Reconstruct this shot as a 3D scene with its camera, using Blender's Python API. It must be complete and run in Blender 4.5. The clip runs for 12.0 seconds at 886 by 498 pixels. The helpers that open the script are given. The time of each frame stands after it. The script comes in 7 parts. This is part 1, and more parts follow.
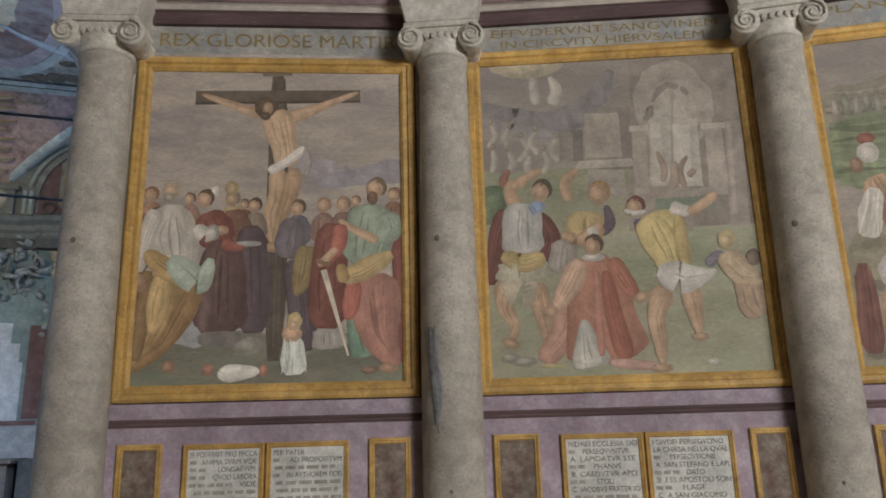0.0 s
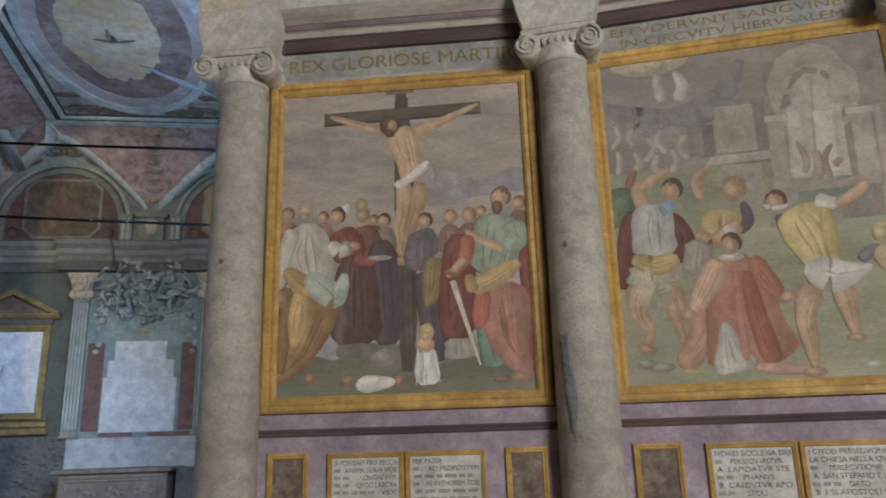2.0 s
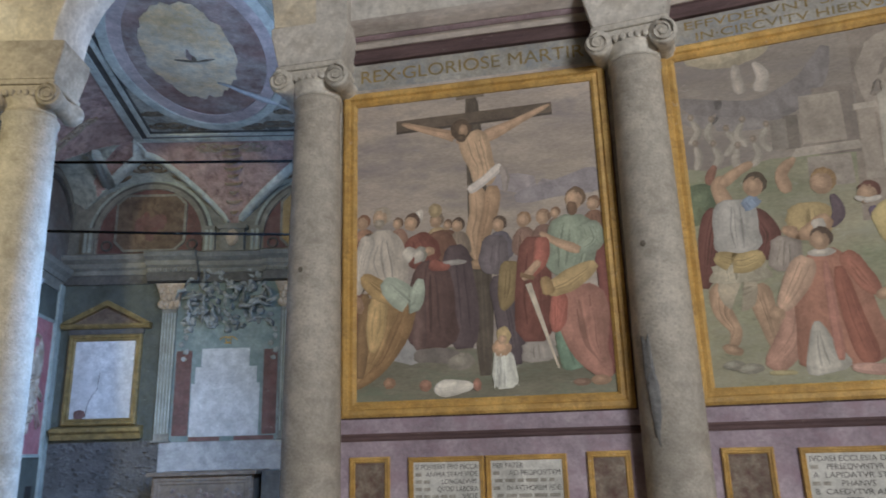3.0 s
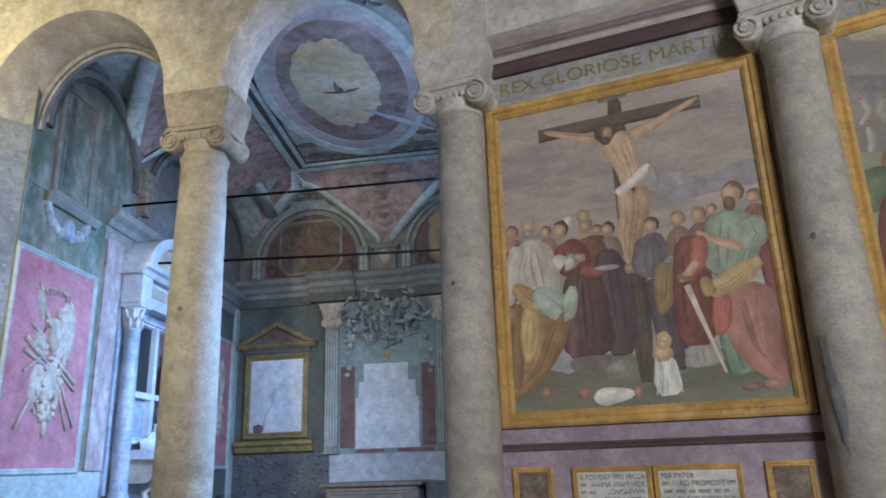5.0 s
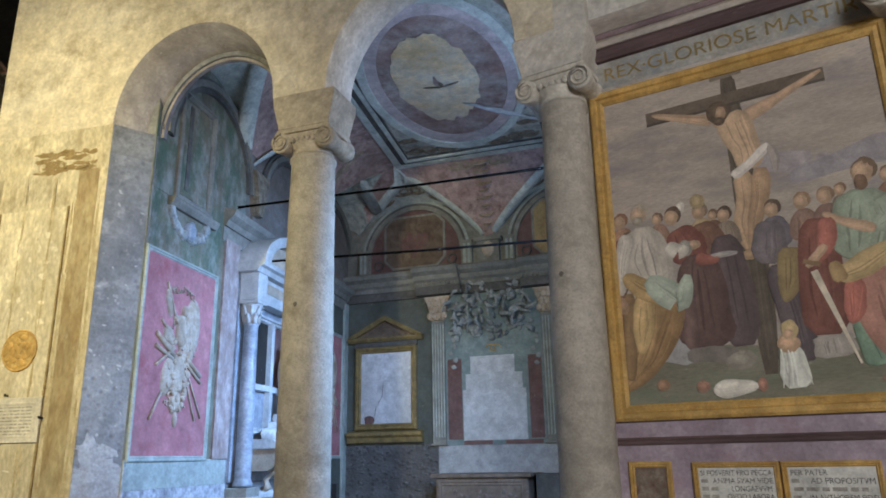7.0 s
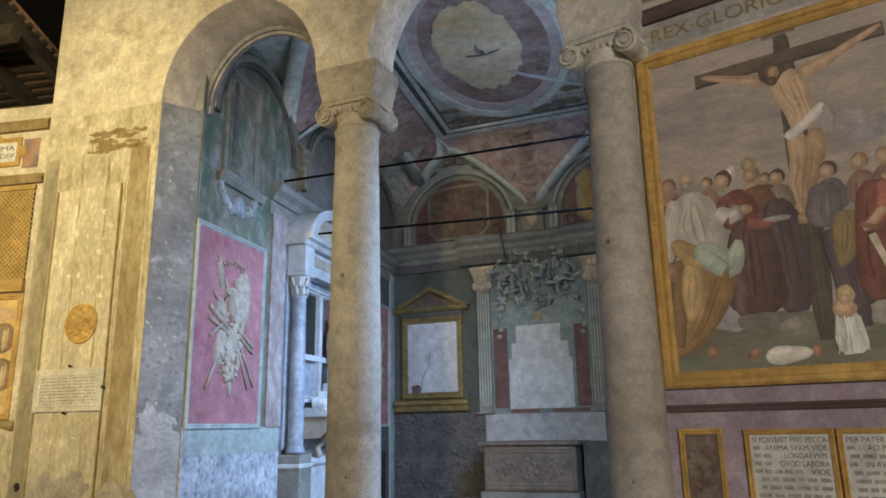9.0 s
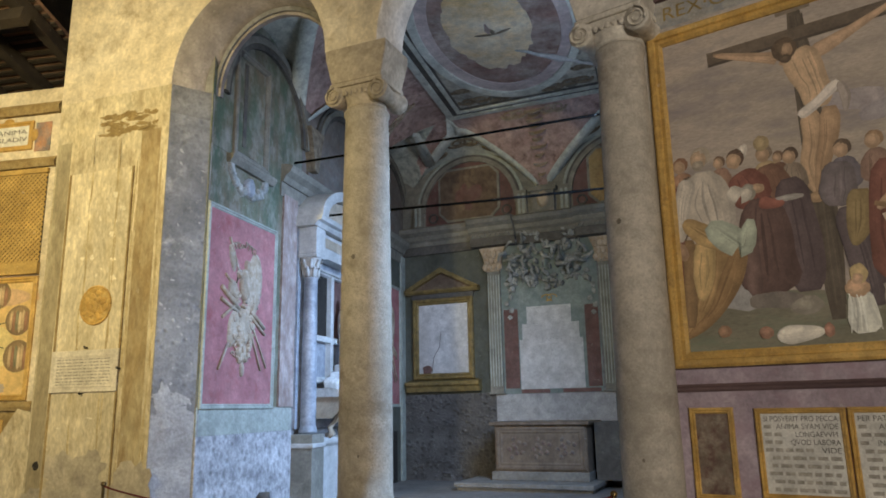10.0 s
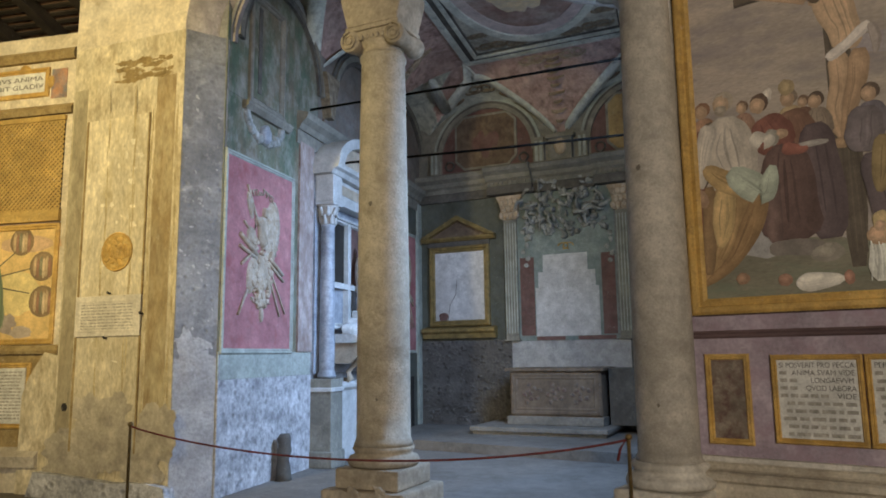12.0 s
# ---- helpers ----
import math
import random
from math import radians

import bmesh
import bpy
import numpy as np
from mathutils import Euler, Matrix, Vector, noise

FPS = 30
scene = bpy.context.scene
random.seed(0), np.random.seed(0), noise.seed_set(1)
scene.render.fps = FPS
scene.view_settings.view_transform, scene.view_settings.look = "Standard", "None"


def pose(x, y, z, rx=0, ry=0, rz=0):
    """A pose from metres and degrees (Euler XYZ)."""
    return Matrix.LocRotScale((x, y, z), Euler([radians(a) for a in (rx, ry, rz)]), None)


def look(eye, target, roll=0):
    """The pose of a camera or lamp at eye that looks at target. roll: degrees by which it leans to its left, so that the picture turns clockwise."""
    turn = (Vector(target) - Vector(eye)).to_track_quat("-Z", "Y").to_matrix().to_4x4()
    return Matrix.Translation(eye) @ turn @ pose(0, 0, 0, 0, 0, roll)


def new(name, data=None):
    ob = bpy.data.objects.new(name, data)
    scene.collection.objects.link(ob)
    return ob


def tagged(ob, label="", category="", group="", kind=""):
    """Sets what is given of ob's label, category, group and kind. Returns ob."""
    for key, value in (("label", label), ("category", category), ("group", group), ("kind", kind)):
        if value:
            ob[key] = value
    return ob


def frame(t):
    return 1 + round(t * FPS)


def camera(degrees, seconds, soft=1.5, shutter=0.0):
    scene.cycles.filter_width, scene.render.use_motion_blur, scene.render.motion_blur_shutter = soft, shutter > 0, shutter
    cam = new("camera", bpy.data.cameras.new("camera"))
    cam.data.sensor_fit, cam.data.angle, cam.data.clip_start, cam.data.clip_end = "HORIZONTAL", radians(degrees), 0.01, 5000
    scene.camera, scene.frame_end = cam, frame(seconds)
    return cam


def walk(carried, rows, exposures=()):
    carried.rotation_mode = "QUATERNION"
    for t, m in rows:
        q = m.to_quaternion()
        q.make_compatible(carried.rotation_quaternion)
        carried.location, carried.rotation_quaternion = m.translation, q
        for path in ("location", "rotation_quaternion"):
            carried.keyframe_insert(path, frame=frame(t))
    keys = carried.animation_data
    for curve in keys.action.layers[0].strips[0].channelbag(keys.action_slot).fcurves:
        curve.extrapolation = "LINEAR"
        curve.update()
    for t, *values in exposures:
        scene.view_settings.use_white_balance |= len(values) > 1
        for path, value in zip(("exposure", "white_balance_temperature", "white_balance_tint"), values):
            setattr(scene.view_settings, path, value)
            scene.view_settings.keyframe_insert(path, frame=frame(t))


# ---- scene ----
cam = camera(63.36, 12.0, soft=1.75, shutter=0.5)
PATH = [
    (0.0, -0.405, 0.485, 1.545, -4.264, 13.955, 1.523),
    (0.5, -0.421, 0.482, 1.540, -2.478, 14.148, 1.645),
    (1.0, -0.442, 0.471, 1.548, -0.150, 14.314, 1.749),
    (1.5, -0.457, 0.471, 1.548, 2.458, 14.582, 1.719),
    (2.0, -0.476, 0.477, 1.546, 5.480, 14.908, 1.623),
    (2.5, -0.488, 0.476, 1.547, 8.329, 15.133, 1.587),
    (3.0, -0.502, 0.471, 1.547, 11.365, 15.367, 1.601),
    (5.0, -0.520, 0.436, 1.534, 23.503, 16.596, 1.775),
    (5.5, -0.534, 0.435, 1.537, 26.089, 16.654, 1.603),
    (6.0, -0.552, 0.441, 1.536, 28.421, 16.587, 1.372),
    (6.5, -0.565, 0.436, 1.541, 30.143, 16.403, 1.211),
    (7.0, -0.573, 0.431, 1.541, 31.632, 16.171, 1.046),
    (9.0, -0.583, 0.415, 1.527, 35.200, 13.923, 1.034),
    (9.5, -0.581, 0.413, 1.524, 35.665, 13.252, 1.113),
    (10.0, -0.581, 0.410, 1.517, 36.063, 12.483, 1.094),
    (10.5, -0.584, 0.407, 1.509, 36.394, 11.683, 1.019),
    (11.0, -0.586, 0.404, 1.504, 36.728, 10.688, 0.914),
    (11.5, -0.592, 0.399, 1.501, 36.971, 9.613, 0.820),
    (12.0, -0.593, 0.403, 1.499, 37.279, 8.427, 0.786),
]
walk(cam, [(t, pose(x, y, z, 90 + pitch, roll, yaw)) for t, x, y, z, yaw, pitch, roll in PATH],
     exposures=[(0.0, -0.07, 6250, 9), (3.0, -0.05, 6050, 9), (5.0, -0.03, 5750, 10), (6.5, -0.2, 5950, 9), (9.5, -0.46, 7200, 10), (12.0, -0.58, 7450, 10)])

# ---- light ----
world = bpy.data.worlds.new("world")
scene.world = world
world.use_nodes = True
sky = world.node_tree.nodes.new("ShaderNodeTexSky")
sky.sky_type, sky.sun_disc = "NISHITA", False
sky.sun_elevation, sky.sun_rotation = radians(40), radians(200)
world.node_tree.links.new(sky.outputs[0], world.node_tree.nodes["Background"].inputs[0])
world.node_tree.nodes["Background"].inputs[1].default_value = 0.08


def lamp(name, m, kind, energy, colour, **values):
    data = bpy.data.lights.new(name, kind)
    data.energy, data.color = energy, colour
    for key, value in values.items():
        if key == "size":
            data.size = value
        elif key == "size_y":
            data.shape, data.size_y = "RECTANGLE", value
        elif key == "spread":
            data.spread = radians(value)
        elif key == "radius":
            data.shadow_soft_size = value
        elif key == "spot":
            data.spot_size = radians(value)
        elif key == "blend":
            data.spot_blend = value
    ob = new(name, data)
    ob.matrix_world = m
    return ob


# daylight through the clerestory windows behind the walk, beam and skylight of the chapel's side window, and the yellow floodlight on the pier
lamp("daylight_clerestory", look((7.4, -7.4, 4.3), (-1.8, 6.0, 2.4)), "AREA", 1430, (1.0, 0.965, 0.93), size=4.6, size_y=3.0)
lamp("daylight_chapel", pose(-9.93, 11.9, 0, 0, 0, 12.3) @ look((6.14, -5.2, 4.4), (0.6, -4.2, 0.4)), "AREA", 345, (0.31, 0.54, 1.0), size=1.2, size_y=1.9, spread=108)
lamp("skylight_chapel", pose(-9.93, 11.9, 0, 0, 0, 12.3) @ look((6.16, -5.2, 4.4), (0.0, -3.6, 4.2)), "AREA", 105, (0.44, 0.63, 1.0), size=1.2, size_y=1.9)
lamp("floodlight", look((-6.3, -0.6, 5.0), (-8.6, 4.6, 4.0)), "SPOT", 1750, (1.0, 0.86, 0.46), radius=0.15, spot=86, blend=0.9)

# ---- materials ----


def mat(name, a, b, scale=3.0, rough=0.8, bump=0.2, grain=40.0, stain=None, amount=0.35, pits=0.0, stretch=(1, 1, 1), metal=0.0, vary=0.0, mottle=0.8):
    """A worn surface: colours a and b in large patches, fine grain, optional stains and pits."""
    m = bpy.data.materials.new(name)
    m.use_nodes = True
    t = m.node_tree
    bsdf = t.nodes["Principled BSDF"]
    link = t.links.new
    geo = t.nodes.new("ShaderNodeTexCoord")
    mp = t.nodes.new("ShaderNodeMapping")
    mp.inputs["Scale"].default_value = stretch
    link(geo.outputs["Object"], mp.inputs[0])

    def tex(s, detail=6.0, r=0.6):
        n = t.nodes.new("ShaderNodeTexNoise")
        n.inputs["Scale"].default_value, n.inputs["Detail"].default_value, n.inputs["Roughness"].default_value = s, detail, r
        link(mp.outputs[0], n.inputs["Vector"])
        return n.outputs["Fac"]

    def ramp(src, lo, hi):
        n = t.nodes.new("ShaderNodeMapRange")
        n.inputs[1].default_value, n.inputs[2].default_value = lo, hi
        link(src, n.inputs[0])
        return n.outputs[0]

    def mix(fac, p, q, mode="MIX"):
        n = t.nodes.new("ShaderNodeMix")
        n.data_type, n.blend_type = "RGBA", mode
        for sock, v in ((n.inputs[0], fac), (n.inputs[6], p), (n.inputs[7], q)):
            if isinstance(v, tuple):
                sock.default_value = (*v, 1)
            elif isinstance(v, float):
                sock.default_value = v
            else:
                link(v, sock)
        return n.outputs[2]

    col = mix(ramp(tex(scale), 0.35, 0.65), a, b)
    fine = tex(grain, 4.0)
    col = mix(0.5, col, mix(ramp(fine, 0.3, 0.7), tuple(0.72 * v for v in (1, 1, 1)), (1.25, 1.25, 1.25)), "MULTIPLY")
    col = mix(1.0, col, mix(ramp(tex(scale * 0.45, 3.0), 0.3, 0.7), (0.78, 0.78, 0.78), (1.16, 1.16, 1.16)), "MULTIPLY")
    col = mix(ramp(tex(13.0, 9.0, 0.72), 0.62, 0.7), col, mix(0.35, col, (0.7, 0.68, 0.64)))
    col = mix(ramp(tex(17.0, 9.0, 0.75), 0.6, 0.7), col, mix(0.4, col, (0.06, 0.05, 0.045)))
    col = mix(mottle, col, mix(1.0, col, mix(ramp(tex(5.5, 11.0, 0.78), 0.36, 0.64), (0.7, 0.7, 0.7), (1.24, 1.24, 1.24)), "MULTIPLY"))
    if stain:
        col = mix(ramp(tex(scale * 1.7 + 0.3, 8.0, 0.7), 0.62 - amount * 0.35, 0.72), col, stain)
    height = fine
    if pits:
        v = t.nodes.new("ShaderNodeTexVoronoi")
        v.inputs["Scale"].default_value = grain * 0.35
        link(mp.outputs[0], v.inputs["Vector"])
        hole = ramp(v.outputs["Distance"], 0.0, 0.35)
        col = mix(hole, mix(1.0 - pits, tuple(0.4 * x for x in a), a), col)
        h = t.nodes.new("ShaderNodeMath")
        h.operation = "ADD"
        link(fine, h.inputs[0])
        link(hole, h.inputs[1])
        height = h.outputs[0]
    if vary:
        info = t.nodes.new("ShaderNodeObjectInfo")
        col = mix(1.0, col, mix(info.outputs["Random"], (1 - vary,) * 3, (1 + vary,) * 3), "MULTIPLY")
    link(col, bsdf.inputs["Base Color"])
    bsdf.inputs["Roughness"].default_value, bsdf.inputs["Metallic"].default_value = rough, metal
    if bump:
        bn = t.nodes.new("ShaderNodeBump")
        bn.inputs["Strength"].default_value, bn.inputs["Distance"].default_value = bump, 0.02
        link(height, bn.inputs["Height"])
        link(bn.outputs[0], bsdf.inputs["Normal"])
    return m


PLASTER = mat("old_plaster", (0.62, 0.53, 0.38), (0.72, 0.64, 0.5), 1.3, 0.9, 0.35, 25, (0.36, 0.28, 0.17), 0.25)
PLASTER_STREAK = mat("streaked_plaster", (0.55, 0.47, 0.31), (0.66, 0.58, 0.42), 2.2, 0.9, 0.45, 22, (0.27, 0.2, 0.11), 0.45, stretch=(1.2, 1.2, 0.6))
PLASTER_PALE = mat("pale_plaster", (0.62, 0.58, 0.52), (0.7, 0.67, 0.62), 1.5, 0.9, 0.3, 25, (0.4, 0.37, 0.33), 0.3)
PLASTER_GREY = mat("grey_plaster", (0.2, 0.2, 0.2), (0.3, 0.3, 0.3), 2.5, 0.9, 0.5, 30, (0.12, 0.12, 0.13), 0.5, pits=0.4)
RENDER_ROUGH = mat("rough_render", (0.46, 0.46, 0.47), (0.6, 0.6, 0.61), 4.0, 0.95, 0.9, 22, (0.15, 0.15, 0.16), 0.5, pits=0.8)
RENDER_DARK = mat("dark_stripped_render", (0.1, 0.092, 0.085), (0.16, 0.15, 0.14), 3.0, 0.95, 0.9, 22, (0.06, 0.055, 0.05), 0.5, pits=0.7)
GRANITE = mat("grey_granite", (0.42, 0.385, 0.33), (0.52, 0.475, 0.41), 2.0, 0.75, 0.25, 60, (0.27, 0.24, 0.2), 0.3, pits=0.2)
TRAVERTINE = mat("travertine", (0.58, 0.54, 0.47), (0.7, 0.66, 0.59), 4.0, 0.8, 0.4, 30, (0.36, 0.32, 0.26), 0.35)
CHALK = mat("whitewashed_stone", (0.62, 0.58, 0.52), (0.72, 0.68, 0.62), 3.0, 0.85, 0.3, 30, (0.45, 0.41, 0.35), 0.3)
FLOOR = mat("concrete_floor", (0.145, 0.128, 0.11), (0.2, 0.18, 0.158), 1.2, 0.85, 0.15, 30, (0.2, 0.18, 0.16), 0.35)
TIMBER = mat("dark_timber", (0.03, 0.022, 0.017), (0.05, 0.038, 0.028), 3.0, 0.8, 0.3, 30)
TILE = mat("clay_tile", (0.2, 0.11, 0.075), (0.28, 0.17, 0.12), 3.0, 0.9, 0.3, 30, vary=0.25)


# ---- shapes ----
def box(bm, x0, x1, y0, y1, z0, z1, bev=0.0):
    vs = [bm.verts.new((x, y, z)) for x in (x0, x1) for y in (y0, y1) for z in (z0, z1)]
    fs = [bm.faces.new([vs[i] for i in f]) for f in ((0, 1, 3, 2), (4, 6, 7, 5), (0, 4, 5, 1), (2, 3, 7, 6), (0, 2, 6, 4), (1, 5, 7, 3))]
    if bev:
        bmesh.ops.bevel(bm, geom=list({e for f in fs for e in f.edges}), offset=bev, segments=2, affect="EDGES", profile=0.6)
    return bm


def B(*a, **k):
    return box(bmesh.new(), *a, **k)


def prism(bm, pts, y0, y1):
    """An outline of (x, z) given anticlockwise as seen from -y, carried from y0 to y1."""
    a = [bm.verts.new((x, y0, z)) for x, z in pts]
    b = [bm.verts.new((x, y1, z)) for x, z in pts]
    bm.faces.new(a)
    bm.faces.new(b[::-1])
    for i in range(len(pts)):
        j = (i + 1) % len(pts)
        bm.faces.new((a[j], a[i], b[i], b[j]))
    return bm


def lathe(bm, profile, seg=40, cx=0.0, cy=0.0):
    rings = [[bm.verts.new((cx + r * math.cos(2 * math.pi * i / seg), cy + r * math.sin(2 * math.pi * i / seg), z)) for i in range(seg)] for r, z in profile]
    for p, q in zip(rings, rings[1:]):
        for i in range(seg):
            j = (i + 1) % seg
            bm.faces.new((p[i], p[j], q[j], q[i])).smooth = True
    bm.faces.new(rings[0][::-1])
    bm.faces.new(rings[-1])
    return bm


def moulding(bm, profile, x0, x1, mitre=(0, 0)):
    """A cornice: profile of (y, z) points carried along x; the ends run out by mitre times the depth."""
    a = [bm.verts.new((x0 + mitre[0] * y, y, z)) for y, z in profile]
    b = [bm.verts.new((x1 - mitre[1] * y, y, z)) for y, z in profile]
    n = len(profile)
    for i in range(n):
        j = (i + 1) % n
        bm.faces.new((a[i], a[j], b[j], b[i]))
    bm.faces.new(a[::-1])
    bm.faces.new(b)
    bmesh.ops.recalc_face_normals(bm, faces=bm.faces)
    return bm


def rect_frame(bm, x0, x1, z0, z1, w, y, depth):
    """A picture frame with a stepped section, its front at y - depth."""
    steps = [(0.0, 0.0), (0.0, 0.7), (0.18, 1.0), (0.45, 1.0), (0.55, 0.6), (0.8, 0.75), (1.0, 0.35), (1.0, 0.0)]
    rows = []
    for s, d in steps:
        i, yy = s * w, y - d * depth
        rows.append([bm.verts.new(v) for v in ((x0 + i, yy, z0 + i), (x1 - i, yy, z0 + i), (x1 - i, yy, z1 - i), (x0 + i, yy, z1 - i))])
    for p, q in zip(rows, rows[1:]):
        for i in range(4):
            j = (i + 1) % 4
            bm.faces.new((p[i], p[j], q[j], q[i]))
    return bm


def blob(bm, cx, cz, rx, rz, y, depth, turn=0.0, seg=20, wob=0.0, seed=0):
    """A low cushion, oval in front, uneven by wob."""
    c, s = math.cos(radians(turn)), math.sin(radians(turn))
    rings = []
    for k, dd in ((1.0, 0.0), (0.93, 0.75), (0.55, 1.0)):
        ring = []
        for i in range(seg):
            a = 2 * math.pi * i / seg
            w = 1 + wob * noise.noise((3 * math.cos(a) + seed * 7.1, 3 * math.sin(a), seed * 1.7))
            px, pz = k * w * rx * math.cos(a), k * w * rz * math.sin(a)
            ring.append(bm.verts.new((cx + c * px - s * pz, y - dd * depth, cz + s * px + c * pz)))
        rings.append(ring)
    for p, q in zip(rings, rings[1:]):
        for i in range(seg):
            j = (i + 1) % seg
            bm.faces.new((p[i], p[j], q[j], q[i])).smooth = True
    bm.faces.new(rings[-1])
    return bm


def tube(bm, pts, r, seg=8):
    """A round bar through points, thickness r (one number or one a point)."""
    rs = r if isinstance(r, (list, tuple)) else [r] * len(pts)
    pts = [Vector(p) for p in pts]
    rings = []
    for i, p in enumerate(pts):
        d = (pts[min(i + 1, len(pts) - 1)] - pts[max(i - 1, 0)]).normalized()
        side = d.cross(Vector((0, 0, 1)) if abs(d.z) < 0.9 else Vector((1, 0, 0))).normalized()
        up = side.cross(d)
        rings.append([bm.verts.new(p + rs[i] * (math.cos(2 * math.pi * k / seg) * side + math.sin(2 * math.pi * k / seg) * up)) for k in range(seg)])
    for p, q in zip(rings, rings[1:]):
        for k in range(seg):
            j = (k + 1) % seg
            bm.faces.new((p[k], p[j], q[j], q[k])).smooth = True
    bm.faces.new(rings[0][::-1])
    bm.faces.new(rings[-1])
    return bm


def mesh_of(name, bm, material):
    bmesh.ops.recalc_face_normals(bm, faces=bm.faces)
    me = bpy.data.meshes.new(name)
    bm.to_mesh(me)
    bm.free()
    me.materials.append(material)
    return me


def part(name, bm, material, parent, label=""):
    ob = new(name, mesh_of(name, bm, material))
    ob.parent = parent
    return tagged(ob, label)


def thing(name, m, label="", category="", group="", kind=""):
    ob = new(name)
    ob.empty_display_size = 0.1
    ob.matrix_world = m
    return tagged(ob, label, category, group, kind)


def solid(name, bm, material, m, label="", category="", group="", kind="structure"):
    ob = new(name, mesh_of(name, bm, material))
    ob.matrix_world = m
    return tagged(ob, label, category, group, kind)


# ---- plan: the round colonnade and the chapel behind it ----
STEP, RING, CENTRE = 8.18, 19.56, Vector((-1.305, -13.43))
SPAN = 2 * RING * math.sin(radians(STEP / 2))


def bay(k):
    """The frame of the k-th bay: x along the chord to the right, y outwards, z up; k = 0 is the bay of the first picture."""
    a = radians(STEP * (k + 0.5))
    return pose(CENTRE.x - RING * math.sin(a), CENTRE.y + RING * math.cos(a), 0, 0, 0, STEP * k + 0.05)


LEFT_WALL = pose(-7.45, 5.28, 0, 0, 0, 110.45)
BACK_WALL = pose(-9.93, 11.9, 0, 0, 0, 12.3)
SPRING, FRONT, REAR = 5.24, -0.22, 0.30

# ---- large structure ----
solid("floor", B(-30, 30, -30, 30, -0.3, 0.0), FLOOR, pose(0, 0, 0), "worn grey concrete floor of the church ambulatory", "floor")


def infill(k, name):
    solid(name, B(0.05, SPAN - 0.05, 0.12, 0.5, 0, 5.0), PLASTER_PALE, bay(k), "painted plaster wall filling the bay between two columns", "wall")
    solid(name + "_upper", B(-0.02, SPAN + 0.02, -0.1, 0.5, 5.24, 8.5), PLASTER_PALE, bay(k), "pale stained plaster wall above the architrave", "wall")


for k in (0, -1, -2):
    solid("wall_block", B(-0.34, 0.34, -0.21, 0.3, SPRING + 0.002, 8.5), CHALK, bay(k), "whitish plaster block above a column", "wall", "blocks above the columns")
infill(0, "wall_north")
infill(-1, "wall_northeast")
infill(-2, "wall_east")


RISE = 1.12


def arcade(k, x0, x1, name, left, splay=0.0):
    """A wall above a round arch from x0 to x1, between bay edges; the left bay also carries the pier."""
    bm = bmesh.new()
    c, r = (x0 + x1) / 2, (x1 - x0) / 2
    n = 28
    top, xa, xb = 8.5, left, SPAN + 0.015
    for y, s in ((FRONT, 0.0), (REAR, splay)):
        arc = [(c + s / 2 - (r - s / 2) * math.cos(math.pi * i / n), SPRING + RISE * (r - s / 2) * math.sin(math.pi * i / n)) for i in range(n + 1)]
        v = [bm.verts.new((x, y, z)) for x, z in arc]
        w = [bm.verts.new((x, y, top)) for x, _ in arc]
        for i in range(n):
            bm.faces.new((v[i], v[i + 1], w[i + 1], w[i]))
        for side, xs in ((0, xa), (n, xb)):
            o = [bm.verts.new((xs, y, SPRING)), bm.verts.new((xs, y, top))]
            bm.faces.new((v[side], w[side], o[1], o[0]))
    bm.verts.ensure_lookup_table()
    h = len(bm.verts) // 2
    for i in range(n):
        f = bm.faces.new((bm.verts[i], bm.verts[i + 1], bm.verts[h + i + 1], bm.verts[h + i]))
        f.smooth = True
    for i, j in ((0, 2 * n + 2), (n, 2 * n + 4)):
        bm.faces.new((bm.verts[i], bm.verts[j], bm.verts[h + j], bm.verts[h + i]))
    solid(name, bm, PLASTER, bay(k), "warm stained plaster wall above a round arch", "wall")


arcade(1, 0.36, SPAN - 0.36, "wall_arch_right", -0.015)
arcade(2, 0.48, SPAN - 0.29, "wall_arch_left", -1.15, 0.24)
bm = bmesh.new()
vs = [bm.verts.new((x, y, z)) for z in (0, SPRING) for x, y in ((-1.15, FRONT), (0.5, FRONT), (0.745, 0.175), (-1.15, 0.6))]
for q in ((3, 2, 1, 0), (4, 5, 6, 7), (0, 1, 5, 4), (1, 2, 6, 5), (2, 3, 7, 6), (3, 0, 4, 7)):
    bm.faces.new([vs[i] for i in q])
solid("pier", bm, PLASTER_STREAK, bay(2), "massive masonry pier with stained yellowish plaster", "pier")
solid("wall_northwest", B(-0.5, SPAN - 0.9, 0.05, 0.5, 0, 5.55), PLASTER, bay(3), "painted plaster wall beside the pier", "wall")
solid("wall_chapel_left", B(0, 7.12, 0, 0.4, 0, 8.2), PLASTER_GREY, LEFT_WALL, "frescoed side wall of the chapel", "wall")
solid("wall_chapel_back", B(-0.3, 7.3, 0, 0.4, 0, 8.6), PLASTER_GREY, BACK_WALL, "frescoed end wall of the chapel", "wall")
bm = bmesh.new()
for x0, x1, z0, z1 in ((0, 4.5, 0, 8.5), (4.5, 5.9, 0, 3.3), (4.5, 5.9, 5.5, 8.5), (5.9, 6.7, 0, 8.5)):
    box(bm, x0, x1, 0, 0.3, z0, z1)
solid("wall_chapel_right", bm, PLASTER_PALE, BACK_WALL @ pose(6.22, 0, 0, 0, 0, -88), "plain side wall of the chapel with a window opening", "wall")



